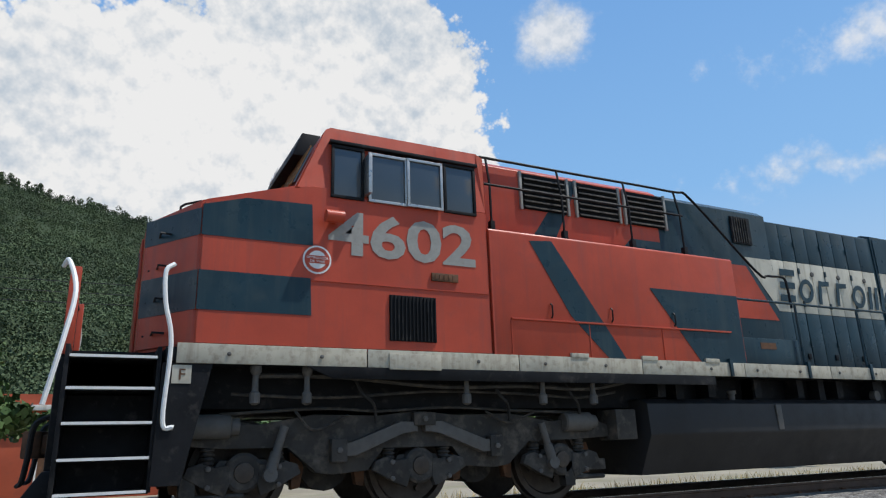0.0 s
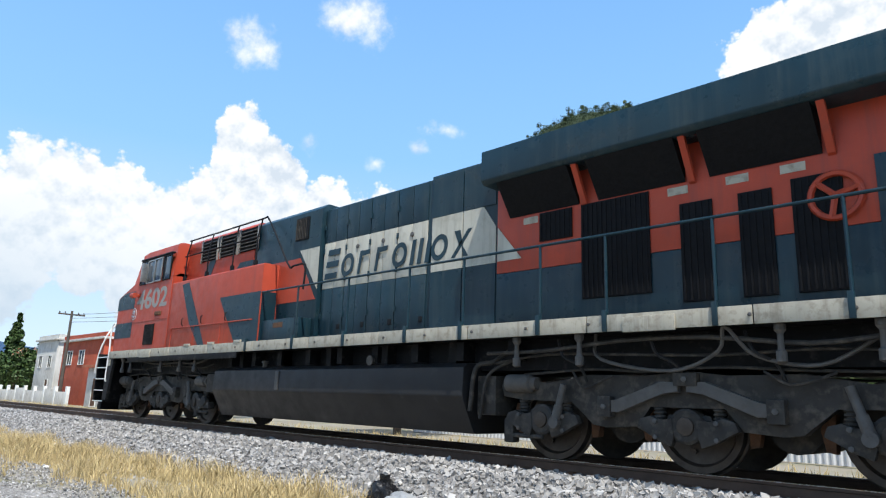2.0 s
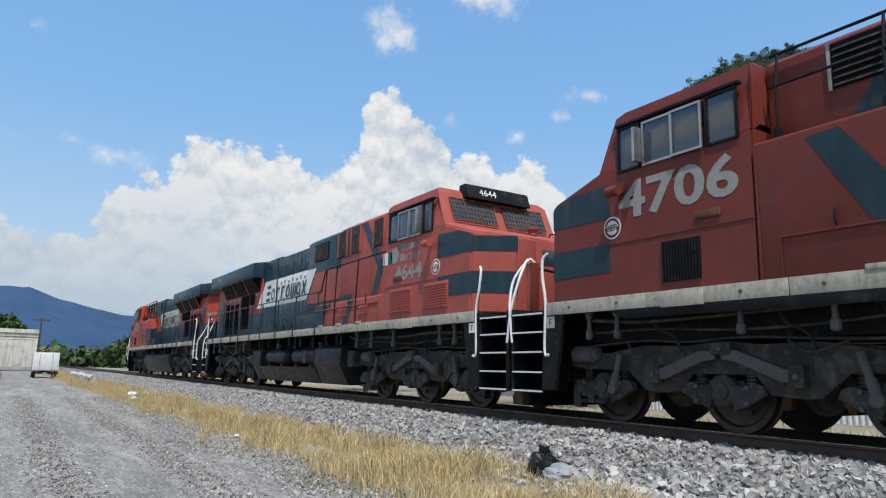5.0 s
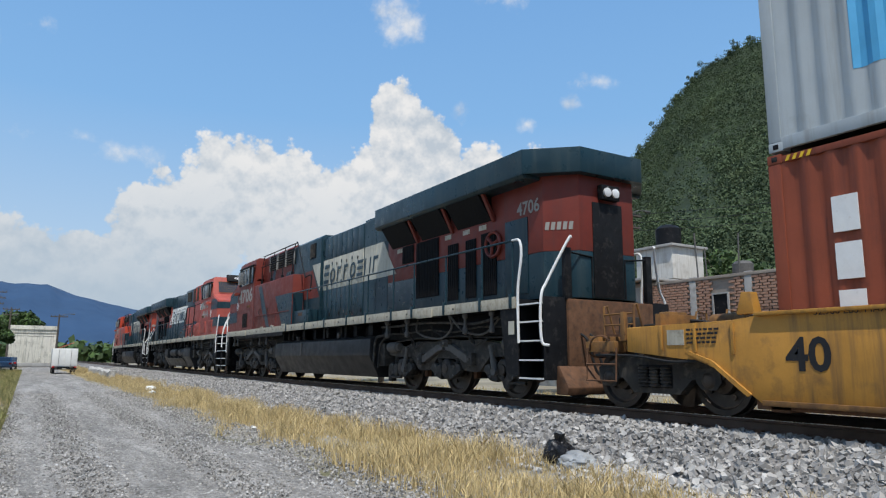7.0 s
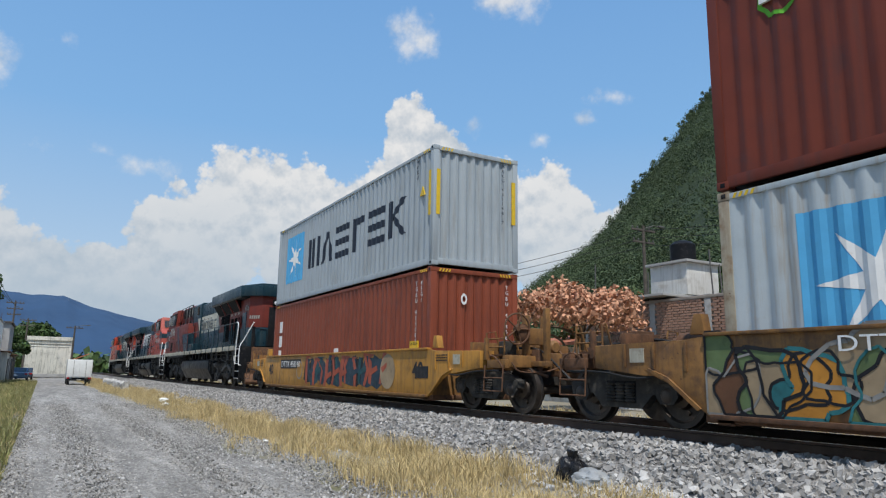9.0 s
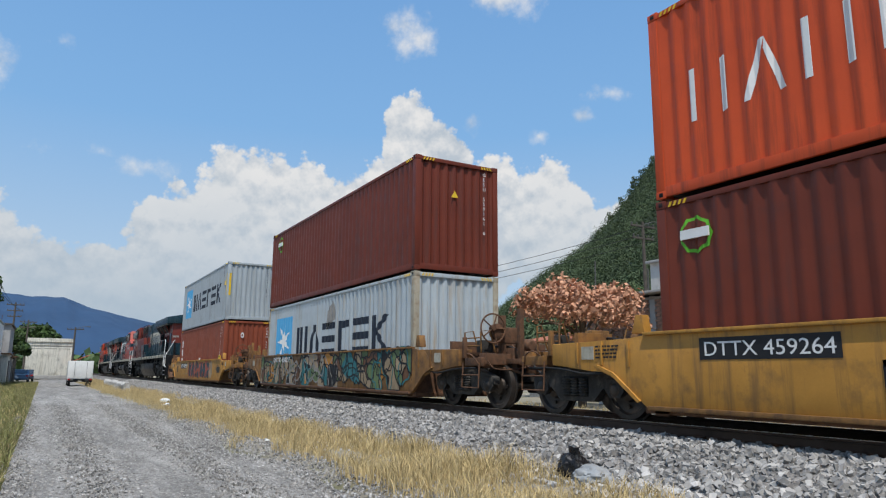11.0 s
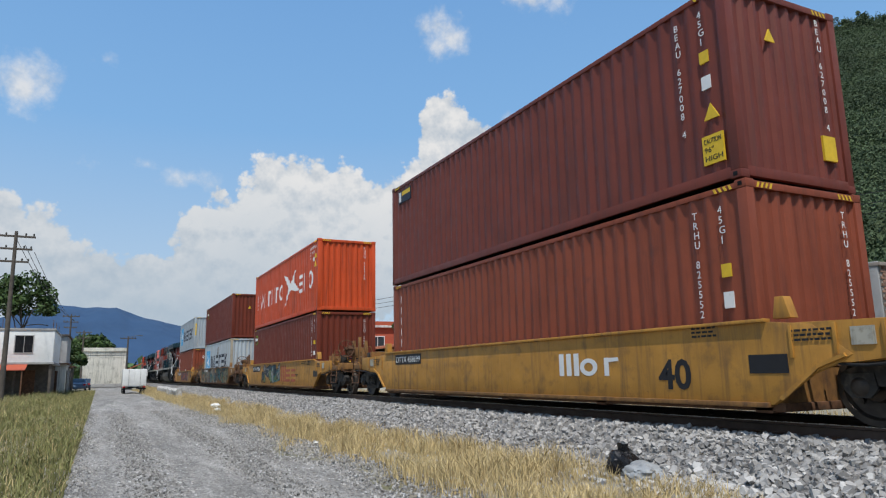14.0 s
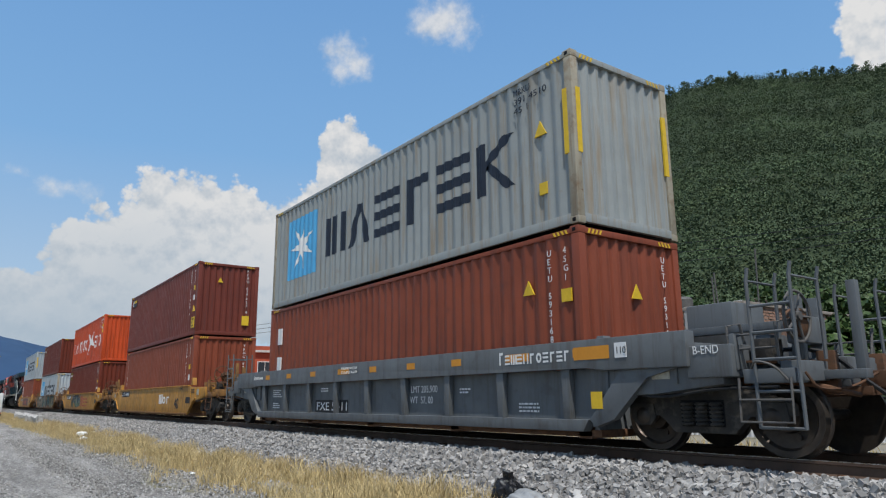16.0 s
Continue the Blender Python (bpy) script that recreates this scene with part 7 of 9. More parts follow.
# ---------------------------------------------------------------- the surroundings


def foliage(rng, centres, radii, per, leaf, squash=0.75):
    """Many small leaf quads scattered in clumps: arrays of vertices and faces."""
    n = len(centres) * per
    c = np.repeat(centres, per, 0)
    r = np.repeat(radii, per)[:, None]
    d = rng.normal(size=(n, 3))
    d /= np.linalg.norm(d, axis=1, keepdims=True)
    pos = c + d * r * (0.55 + 0.5 * rng.random((n, 1))) * np.array([1, 1, squash])
    u = np.cross(d + 0.6 * rng.normal(size=(n, 3)), rng.normal(size=(n, 3)))
    u /= np.linalg.norm(u, axis=1, keepdims=True)
    w = np.cross(d + 0.5 * rng.normal(size=(n, 3)), u)
    w /= np.linalg.norm(w, axis=1, keepdims=True)
    s = (leaf * (0.6 + 0.8 * rng.random((n, 1)))) * np.ones((1, 1))
    v = np.stack([pos - u * s - w * s * 0.5, pos + u * s * 0.2 - w * s * 0.8, pos + u * s + w * s * 0.4, pos - u * s * 0.3 + w * s * 0.8], 1).reshape(-1, 3)
    return v, np.arange(4 * n).reshape(-1, 4)


def tree(x, y, height, spread, label, seed, leaf_mat="leaf", leaf=0.11, z0=-0.6, trunk=0.16, clumps=46, per=90, conifer=False, low=0.45):
    rng = np.random.default_rng(seed)
    T = thing("tree", label, "tree", pose(x, y, z0))
    bm = B()
    top = height * (0.95 if conifer else 0.62)
    pts = [(0.05 * rng.normal() * k, 0.05 * rng.normal() * k, top * k / 5) for k in range(6)]
    P = [Vector(p) for p in pts]
    for i in range(5):
        ra = trunk * (1 - i / 6.0)
        tube(bm, [P[i], P[i + 1]], ra, 8)
    ends = []
    for k in range(0 if conifer else 9):
        a = 2 * math.pi * k / 9 + rng.random()
        base = P[2 + k % 3]
        e = Vector((math.cos(a) * spread * rng.uniform(0.35, 0.75), math.sin(a) * spread * rng.uniform(0.35, 0.75), height * rng.uniform(0.5, 0.85)))
        tube(bm, smooth_path([base, base.lerp(e, 0.5) + Vector((0, 0, 0.1 * height * rng.random())), e], 3), trunk * 0.3, 6)
        ends.append(e)
    part("trunk", bm, M["bark"], T, "forked bark-covered trunk")
    if conifer:
        h = rng.random(clumps) ** 0.8
        a = rng.random(clumps) * 2 * math.pi
        rr = spread * (1 - h) * (0.4 + 0.6 * rng.random(clumps))
        c = np.stack([rr * np.cos(a), rr * np.sin(a), height * (0.12 + 0.86 * h)], 1)
        rad = 0.10 * height * (1.1 - h)
    else:
        a = rng.random(clumps) * 2 * math.pi
        rr = spread * np.sqrt(rng.random(clumps)) * 0.85
        hh = height * (low + (0.90 - low) * np.sqrt(np.clip(1 - (rr / spread) ** 2, 0, 1)) * (0.55 + 0.45 * rng.random(clumps)))
        c = np.stack([rr * np.cos(a), rr * np.sin(a), hh], 1)
        rad = spread * rng.uniform(0.16, 0.30, clumps)
    v, f = foliage(rng, c, rad, per, leaf)
    arrays("crown", v, f, M[leaf_mat], T)
    return T


RIDGE = [(-70, 6), (-40, 10), (-20, 14), (-3, 17.4), (5, 18.8), (10, 19.9), (18, 22.4), (26, 23.7), (30, 24.2), (33.5, 24.0), (36.5, 22.8), (38.8, 20.7), (41, 17.9), (43.7, 14.8), (45.5, 12.6), (48, 10.2), (51.4, 8.0), (55, 5.2), (60, 2.6), (66, 0.6)]


def hill_height(a, r):
    """Wooded hill: a = azimuth in degrees, r = distance from the lane."""
    top = 300.0
    H = top * math.tan(radians(lerp_table(RIDGE, a))) + 1.0
    u = max(0.0, (r - 58.0) / (top - 58.0))
    k = u ** 1.25 if u < 1 else 1.0 - 0.25 * (u - 1)
    x, y = -r * math.sin(radians(a)), r * math.cos(radians(a))
    return -0.6 + H * k + (3.0 * noise.noise((x * 0.02, y * 0.02, 0)) + 1.2 * noise.noise((x * 0.07, y * 0.07, 4))) * min(1, u * 3) * (0.2 if k > 0.94 else 1)


def hills():
    az = np.linspace(-75, 68, 150)
    rs = np.concatenate([np.linspace(56, 300, 46), [330, 380, 450]])
    v = [(-r * math.sin(radians(a)), r * math.cos(radians(a)), hill_height(a, r)) for a in az for r in rs]
    n = len(rs)
    f = [(i * n + j, i * n + j + 1, (i + 1) * n + j + 1, (i + 1) * n + j) for i in range(len(az) - 1) for j in range(n - 1)]
    tagged(arrays("hill", v, f, M["hill"], smooth=True), "steep wooded hill behind the village", "hill", kind="structure")
    rng = np.random.default_rng(12)
    cs, rad = [], []
    while len(cs) < 32000:
        a, q = rng.uniform(-12, 58), rng.random()
        r = 62 + 245 * q ** 0.8
        x, y = -r * math.sin(radians(a)), r * math.cos(radians(a))
        bare = noise.noise((x * 0.035, y * 0.035, 9))
        up = math.degrees(math.atan2(hill_height(a, r), r))
        if (bare > 0.42 and rng.random() < 0.6) or (((a - 38.0) / 2.2) ** 2 + ((up - 13.2) / 2.6) ** 2 < 1 and rng.random() < 0.7):
            continue
        s = rng.uniform(0.5, 1.0) * (0.9 + r / 170)
        cs.append((x, y, hill_height(a, r) + s * rng.uniform(0.2, 0.8)))
        rad.append(s)
    v, f = foliage(rng, np.array(cs), np.array(rad), 22, 0.20, 0.85)
    tagged(arrays("hill_forest", v, f, M["hill_leaf"]), "dense green forest covering the hill", "forest", kind="stuff")
    cs, rad = [], []
    for k in range(150):
        a = rng.uniform(-5, 46)
        r = rng.uniform(285, 302)
        s = rng.uniform(1.2, 2.4)
        for j in range(3):
            cs.append((-r * math.sin(radians(a)) + rng.normal(), r * math.cos(radians(a)) + rng.normal(), hill_height(a, r) + 1.2 + 1.3 * j))
            rad.append(s * (1 - 0.2 * j))
    v, f = foliage(rng, np.array(cs), np.array(rad), 60, 0.28, 0.9)
    tagged(arrays("ridge_trees", v, f, M["hill_leaf"]), "taller trees standing out along the ridge", "forest", kind="stuff")
    # far mountains, their distance haze carried by the blue base colour
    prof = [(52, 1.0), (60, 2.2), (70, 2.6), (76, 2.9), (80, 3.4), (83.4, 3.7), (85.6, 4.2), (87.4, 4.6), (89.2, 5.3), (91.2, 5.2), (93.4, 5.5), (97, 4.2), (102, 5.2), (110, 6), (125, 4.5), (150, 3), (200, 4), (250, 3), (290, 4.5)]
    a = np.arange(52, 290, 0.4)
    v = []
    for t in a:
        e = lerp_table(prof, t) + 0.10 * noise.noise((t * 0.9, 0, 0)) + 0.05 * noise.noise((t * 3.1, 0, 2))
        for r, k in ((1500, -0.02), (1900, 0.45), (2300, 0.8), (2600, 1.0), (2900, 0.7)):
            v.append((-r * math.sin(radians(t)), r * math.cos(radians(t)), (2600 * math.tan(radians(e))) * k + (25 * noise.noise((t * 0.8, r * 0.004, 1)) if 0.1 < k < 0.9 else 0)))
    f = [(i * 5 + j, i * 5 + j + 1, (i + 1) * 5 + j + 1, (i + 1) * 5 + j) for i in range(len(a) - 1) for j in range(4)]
    tagged(arrays("mountains", v, f, M["mountain"], smooth=True), "distant wooded mountains with haze painted in as blue", "mountain", kind="structure")
    # belt of woods in front of the mountains
    cs, rad = [], []
    for k in range(900):
        t = rng.uniform(66, 100)
        r = rng.uniform(190, 330)
        cs.append((-r * math.sin(radians(t)), r * math.cos(radians(t)), -0.5 + rng.uniform(0.5, 3.5)))
        rad.append(rng.uniform(2, 4))
    v, f = foliage(rng, np.array(cs), np.array(rad), 20, 0.9, 0.8)
    tagged(arrays("far_woods", v, f, M["leaf"]), "low belt of green woods far down the line", "forest", kind="stuff")


def opening(house, x0, x1, z0, z1, y, facing, glass="glass", frame_mat="white", name="window"):
    """A framed pane let into a wall that faces -y (facing 'y') or +x (facing 'x')."""
    def bx(a0, a1, b0, b1, p0, p1, bev=0.0):
        if facing == "y":
            return box(B(), a0, a1, y - p1, y - p0, b0, b1, bev)
        return box(B(), y + p0, y + p1, a0, a1, b0, b1, bev)
    w = part(name, bx(x0, x1, z0, z1, -0.12, 0.004), M[glass], house)
    t = 0.06
    for a0, a1, b0, b1 in ((x0 - t, x1 + t, z1, z1 + t), (x0 - t, x1 + t, z0 - t, z0), (x0 - t, x0, z0, z1), (x1, x1 + t, z0, z1)):
        part("frame", bx(a0, a1, b0, b1, -0.02, 0.05), M[frame_mat], w)
    if name == "window":
        part("mullion", bx((x0 + x1) / 2 - 0.02, (x0 + x1) / 2 + 0.02, z0, z1, 0.0, 0.03), M[frame_mat], w)
    return w


def brick_house():
    """Unrendered brick house with concrete columns, roof posts and a white water-tank tower."""
    H = thing("brick_house", "unfinished orange brick house with concrete columns and bare roof posts", "house", pose(0, 0, -0.55))
    x0, x1, y0, y1, h = -24.5, -12.9, 22.0, 31.0, 4.35
    part("wall", box(B(), x0, x1, y0 + 0.06, y1, 0, h), M["mortar"], H, "mortar core of the brick wall")
    for x in (x0, -20.4, -17.6, -15.2, x1 - 0.3):
        part("column", box(B(), x, x + 0.3, y0 - 0.012, y0 + 0.1, 0, h + 0.15, 0.01), M["grey_wall"], H, "grey concrete column")
    part("ring_beam", box(B(), x0 - 0.1, x1 + 0.1, y0 - 0.03, y1, h + 0.002, h + 0.12, 0.01), M["mortar"], H, "grey concrete ring beam")
    part("ring_beam", box(B(), x0, x1, y0 - 0.016, y0 + 0.08, 2.35, 2.55, 0.01), M["grey_wall"], H)
    part("roof_slab", box(B(), -24.8, -19.2, y0 - 0.5, y0 + 3, h + 0.23, h + 0.33, 0.01), M["grey_wall"], H, "white roof slab edge")
    opening(H, -16.5, -15.9, 2.75, 3.75, y0 - 0.02, "y", "black", "grey_wall", "doorway")
    opening(H, -22.9, -21.6, 0.9, 2.1, y0 - 0.02, "y", "glass", "white")
    cells = [(x0 + 0.3, -20.4), (-20.1, -17.6), (-17.3, -15.2), (-14.9, x1 - 0.3)]
    first, small, spots = None, None, []
    for ra, rb in ((0.0, 2.35), (2.55, h)):
        rows = int((rb - ra) / 0.105)
        for a, b in cells:
            n = int((b - a) / 0.31)
            for k in range(rows):
                for j in range(n):
                    x = a + (j + 0.5 + (0.25 if k % 2 else -0.1)) * (b - a) / (n + 0.3)
                    z = ra + (k + 0.5) * (rb - ra) / rows
                    if -16.6 < x < -15.8 and z > 2.65:
                        continue
                    if -23.0 < x < -21.5 and 0.8 < z < 2.2:
                        continue
                    spots.append((x, z))
    spots.sort(key=lambda q: -q[1] - 0.01 * q[0])
    near, rest = spots[:300], spots[300:]
    for x, z in near:
        if first is None:
            first = part("brick", box(B(), -0.135, 0.135, -0.05, 0.07, -0.04, 0.04), M["brick"], H)
            first.matrix_basis = pose(x, y0 + 0.04, z)
        else:
            share("brick", first, pose(x, y0 + 0.04 + random.uniform(-0.008, 0.008), z), H)
    v, f = [], []
    cube = [(0, 1, 3, 2), (4, 6, 7, 5), (0, 4, 5, 1), (2, 3, 7, 6), (0, 2, 6, 4), (1, 5, 7, 3)]
    for x, z in rest:
        o = len(v)
        dy = random.uniform(-0.008, 0.008)
        v += [(x + a, y0 + 0.04 + b + dy, z + c) for a in (-0.135, 0.135) for b in (-0.05, 0.07) for c in (-0.04, 0.04)]
        f += [tuple(o + i for i in q) for q in cube]
    rows = 40
    for k in range(rows):
        for j in range(29):
            yy, z = y0 + 0.12 + (j + 0.5 + (0.25 if k % 2 else -0.1)) * 0.305, (k + 0.5) * h / rows
            o = len(v)
            dx = random.uniform(-0.008, 0.008)
            v += [(x1 + dx + a, yy + b, z + c) for a in (-0.05, 0.03) for b in (-0.135, 0.135) for c in (-0.04, 0.04)]
            f += [tuple(o + i for i in q) for q in cube]
    tagged(arrays("brickwork", v, f, M["brick"], H), kind="stuff")
    for k in range(11):
        x = x0 + 0.5 + k * 1.1
        part("roof_post", tube(B(), [(x, y0 + 0.3 + (k % 3), h), (x + random.uniform(-0.1, 0.1), y0 + 0.3 + (k % 3), h + random.uniform(1.0, 2.2))], 0.03, 6), M["dusty"], H)
    T = part("tank_tower", box(B(), -21.2, -19.2, y0 + 1.0, y0 + 3.0, h + 0.37, h + 1.75, 0.02), M["plaster"], H, "white water-tank tower")
    part("tower_cap", box(B(), -21.35, -19.05, y0 + 0.85, y0 + 3.15, h + 1.754, h + 1.86, 0.01), M["grey_wall"], T)
    part("water_tank", lathe(B(), (-20.2, y0 + 2.0, h + 1.865), "z", [(0, 0.55), (0.85, 0.55), (0.98, 0.40), (1.05, 0.2)], 20), M["black"], H, "black plastic water tank")
    part("water_tank", lathe(B(), (-16.6, y0 + 2.0, h + 0.23), "z", [(0, 0.40), (0.5, 0.40), (0.62, 0.28)], 16), M["dusty"], H)
    A = thing("tiled_awning", "low house wing with a dark tiled roof edge", "house", pose(0, 0, -0.55))
    part("wall", box(B(), -29.5, -24.9, 22.5, 28, 0, 2.7), M["plaster"], A)
    part("roof", prism(B(), [(21.9, 2.75), (28.4, 3.9), (28.4, 4.05), (21.9, 2.9)], "x", -29.8, -24.85), M["roof_tile"], A, "sloping tiled roof")
    # white corrugated fence
    F = thing("sheet_fence", "white corrugated sheet-metal fence behind the track", "fence", pose(-15, 19.5, -0.5))
    for k in range(9):
        part("sheet", corrugated(2.0, 0.0, 0.98, 0.03, 0.16, 0, -1), M["sheet"], F).location.x = -6 + 2.02 * k
    for k in range(10):
        part("post", box(B(), -6.05 + 2.02 * k, -5.99 + 2.02 * k, 0.04, 0.10, 0, 1.05), M["dusty"], F)


def simple_house(x0, x1, y0, y1, h, wall, label, wins, roof="flat", face="y", z=-0.55, name="house"):
    H = thing(name, label, "house", pose(0, 0, z))
    part("wall", box(B(), x0, x1, y0, y1, 0, h, 0.01), M[wall], H)
    if roof == "flat":
        part("roof", box(B(), x0 - 0.25, x1 + 0.25, y0 - 0.25, y1 + 0.25, h + 0.002, h + 0.18, 0.01), M["plaster"], H)
        for a, b, c, d in ((x0, x1, y0, y0 + 0.15), (x0, x1, y1 - 0.15, y1), (x0, x0 + 0.15, y0 + 0.15, y1 - 0.15), (x1 - 0.15, x1, y0 + 0.15, y1 - 0.15)):
            part("parapet", box(B(), a, b, c, d, h + 0.182, h + 0.55), M[wall], H)
    else:
        part("roof", prism(B(), [(y0 - 0.4, h), (y1 + 0.4, h + 1.0), (y1 + 0.4, h + 1.15), (y0 - 0.4, h + 0.15)], "x", x0 - 0.3, x1 + 0.3), M["roof_tile"], H, "sloping tiled roof")
    for f, a0, a1, b0, b1, nm in wins:
        opening(H, a0, a1, b0, b1, y0 if f == "y" else x1, f, "glass" if nm == "window" else "rust", "white", nm)
    return H


def utility_pole(x, y, h, label, arms=3, z=-0.6, lamp=False, lean=0.0):
    P = thing("utility_pole", label, "utility pole", pose(x, y, z, 0, lean, 0))
    part("shaft", lathe(B(), (0, 0, 0), "z", [(0, 0.15), (h * 0.5, 0.125), (h, 0.09)], 12), M["pole"], P)
    for k in range(arms):
        a = part("crossarm", box(B(), -0.06, 0.06, -1.0 + 0.12 * k, 1.0 - 0.12 * k, h - 0.35 - 0.75 * k, h - 0.24 - 0.75 * k, 0.01), M["pole"], P)
        for yy in (-0.9, -0.5, 0.5, 0.9):
            part("insulator", lathe(B(), (0, yy * (1 - 0.1 * k), h - 0.24 - 0.75 * k), "z", [(0, 0.03), (0.06, 0.05), (0.12, 0.05), (0.16, 0.02)], 8), M["dusty"], a)
    if lamp:
        part("lamp_arm", tube(B(), [(0, 0, h - 0.2), (0, 0.9, h + 0.1), (0, 1.4, h + 0.1)], 0.03, 6), M["dusty"], P)
        part("lamp_head", box(B(), -0.1, 0.1, 1.3, 1.8, h + 0.04, h + 0.16, 0.03), M["dusty"], P)
    return P


def cable(a, b, sag, name="cable"):
    a, b = Vector(a), Vector(b)
    pts = [a.lerp(b, t / 14) - Vector((0, 0, sag * 4 * (t / 14) * (1 - t / 14))) for t in range(15)]
    ob = part(name, tube(B(), pts, 0.018, 4), M["wire"])
    return tagged(ob, "thin black overhead cable strung between poles", "cable", "overhead cables")


def wheel_round(parent, x, y, r=0.31):
    w = part("wheel", lathe(B(), (x, y, r), "y", [(-0.1, r * 0.7), (-0.1, r), (0.1, r), (0.1, r * 0.7)], 20), M["rubber"], parent)
    part("hub", lathe(B(), (x, y, r), "y", [(-0.105, r * 0.6), (0.105, r * 0.6)], 16), M["steel"], w)


def box_truck():
    T = thing("box_truck", "small white box truck standing on the lane", "truck", pose(-67.3, 2.77, ROAD_Z + 0.04))
    part("cargo_box", box(B(), -1.9, 1.3, -0.95, 0.95, 0.62, 2.14, 0.03), M["white"], T, "white cargo box")
    for y0, y1 in ((-0.90, -0.02), (0.02, 0.90)):
        d = part("rear_door", box(B(), 1.30, 1.33, y0, y1, 0.70, 2.06, 0.01), M["white"], T)
        part("lock_rod", tube(B(), [(1.35, (y0 + y1) / 2, 0.70), (1.35, (y0 + y1) / 2, 2.06)], 0.015, 6), M["steel"], d)
    part("bumper", box(B(), 1.2, 1.38, -0.95, 0.95, 0.38, 0.50, 0.02), M["black"], T)
    part("chassis", box(B(), -3.5, 1.25, -0.4, 0.4, 0.42, 0.60, 0.02), M["black"], T)
    part("cab", prism(B(), [(-2.0, 0.45), (-2.0, 1.72), (-2.7, 1.70), (-3.15, 1.15), (-3.9, 1.02), (-3.95, 0.45)], "y", -0.85, 0.85, 0.05), M["white"], T)
    for y in (-0.82, 0.82):
        part("tail_lamp", box(B(), 1.33, 1.36, y - 0.1, y + 0.1, 0.54, 0.64, 0.01), M["lens_red"], T)
        wheel_round(T, 0.6, y * 0.95), wheel_round(T, -3.2, y * 0.95)
    part("plate", box(B(), 1.38, 1.39, -0.16, 0.16, 0.40, 0.49), M["sill"], T)


def parked_car(x, y, paint, label, seed):
    C = thing("parked_car", label, "car", pose(x, y, ROAD_Z + 0.03))
    prof = [(-2.1, 0.30), (-2.15, 0.72), (-1.5, 0.88), (-0.9, 1.36), (0.7, 1.40), (1.45, 0.95), (2.05, 0.86), (2.15, 0.45), (2.1, 0.28)]
    part("body", prism(B(), prof, "y", -0.82, 0.82, 0.05), M[paint], C)
    part("rear_window", prism(B(), [(0.82, 1.34), (1.40, 0.98), (1.42, 0.99), (0.84, 1.36)], "y", -0.66, 0.66), M["glass"], C)
    for s in (-1, 1):
        part("side_window", prism(B(), [(-1.25, 0.94), (-0.85, 1.30), (0.6, 1.33), (1.1, 0.97)], "y", s * 0.82, s * 0.83), M["glass"], C)
        part("tail_lamp", box(B(), 2.08, 2.16, s * 0.68 - 0.12, s * 0.68 + 0.12, 0.66, 0.82, 0.01), M["lens_red"], C)
        for xx in (-1.3, 1.3):
            wheel_round(C, xx, s * 0.76)
    part("bumper", box(B(), 2.05, 2.2, -0.78, 0.78, 0.34, 0.52, 0.03), M[paint], C)


def rubbish():
    rng = np.random.default_rng(3)
    def lump(name, label, mat, x, y, z, s, sq, seed):
        bm = B()
        bmesh.ops.create_icosphere(bm, subdivisions=4, radius=1.0)
        for v in bm.verts:
            d = v.co.normalized()
            k = 1 + 0.30 * noise.noise(d * 1.9 + Vector((seed, 0, 0))) + 0.16 * abs(noise.noise(d * 5.0 + Vector((0, seed, 0)))) + 0.05 * noise.noise(d * 13)
            v.co = Vector((d.x * s[0], d.y * s[1], max(-0.35, d.z) * s[2])) * k
        ob = part(name, bm, M[mat])
        ob.location = (x, y, z)
        return tagged(ob, label, "rubbish bag")
    b = lump("rubbish_bag", "crumpled shiny black plastic rubbish bag on the stones", "bin_bag", -7.0, 6.02, -0.52, (0.20, 0.17, 0.22), 0.8, 1)
    part("knot", prism(B(), [(-0.03, 0.15), (0.06, 0.16), (0.11, 0.30), (0.0, 0.27), (-0.06, 0.30)], "y", -0.03, 0.03, 0.01), M["bin_bag"], b)
    lump("plastic_sack", "flattened pale translucent plastic sack beside the bag", "sack", -6.62, 6.0, -0.55, (0.26, 0.2, 0.13), 0.5, 5)
    for x, y, s, k in ((-26.5, 3.95, 0.13, 1), (-13.5, 3.9, 0.05, 2), (-30, 4.4, 0.2, 3), (-19.0, 5.6, 0.06, 4)):
        bm = B()
        bmesh.ops.create_icosphere(bm, subdivisions=2, radius=s)
        for v in bm.verts:
            v.co *= 1 + 0.4 * noise.noise(v.co * 9 + Vector((k, 0, 0)))
            v.co.z *= 0.5
        ob = part("litter", bm, M["white"])
        ob.location = (x, y, -0.62 + (0.12 if x < -25 else 0))
        tagged(ob, "scrap of white litter lying in the grass", "litter")


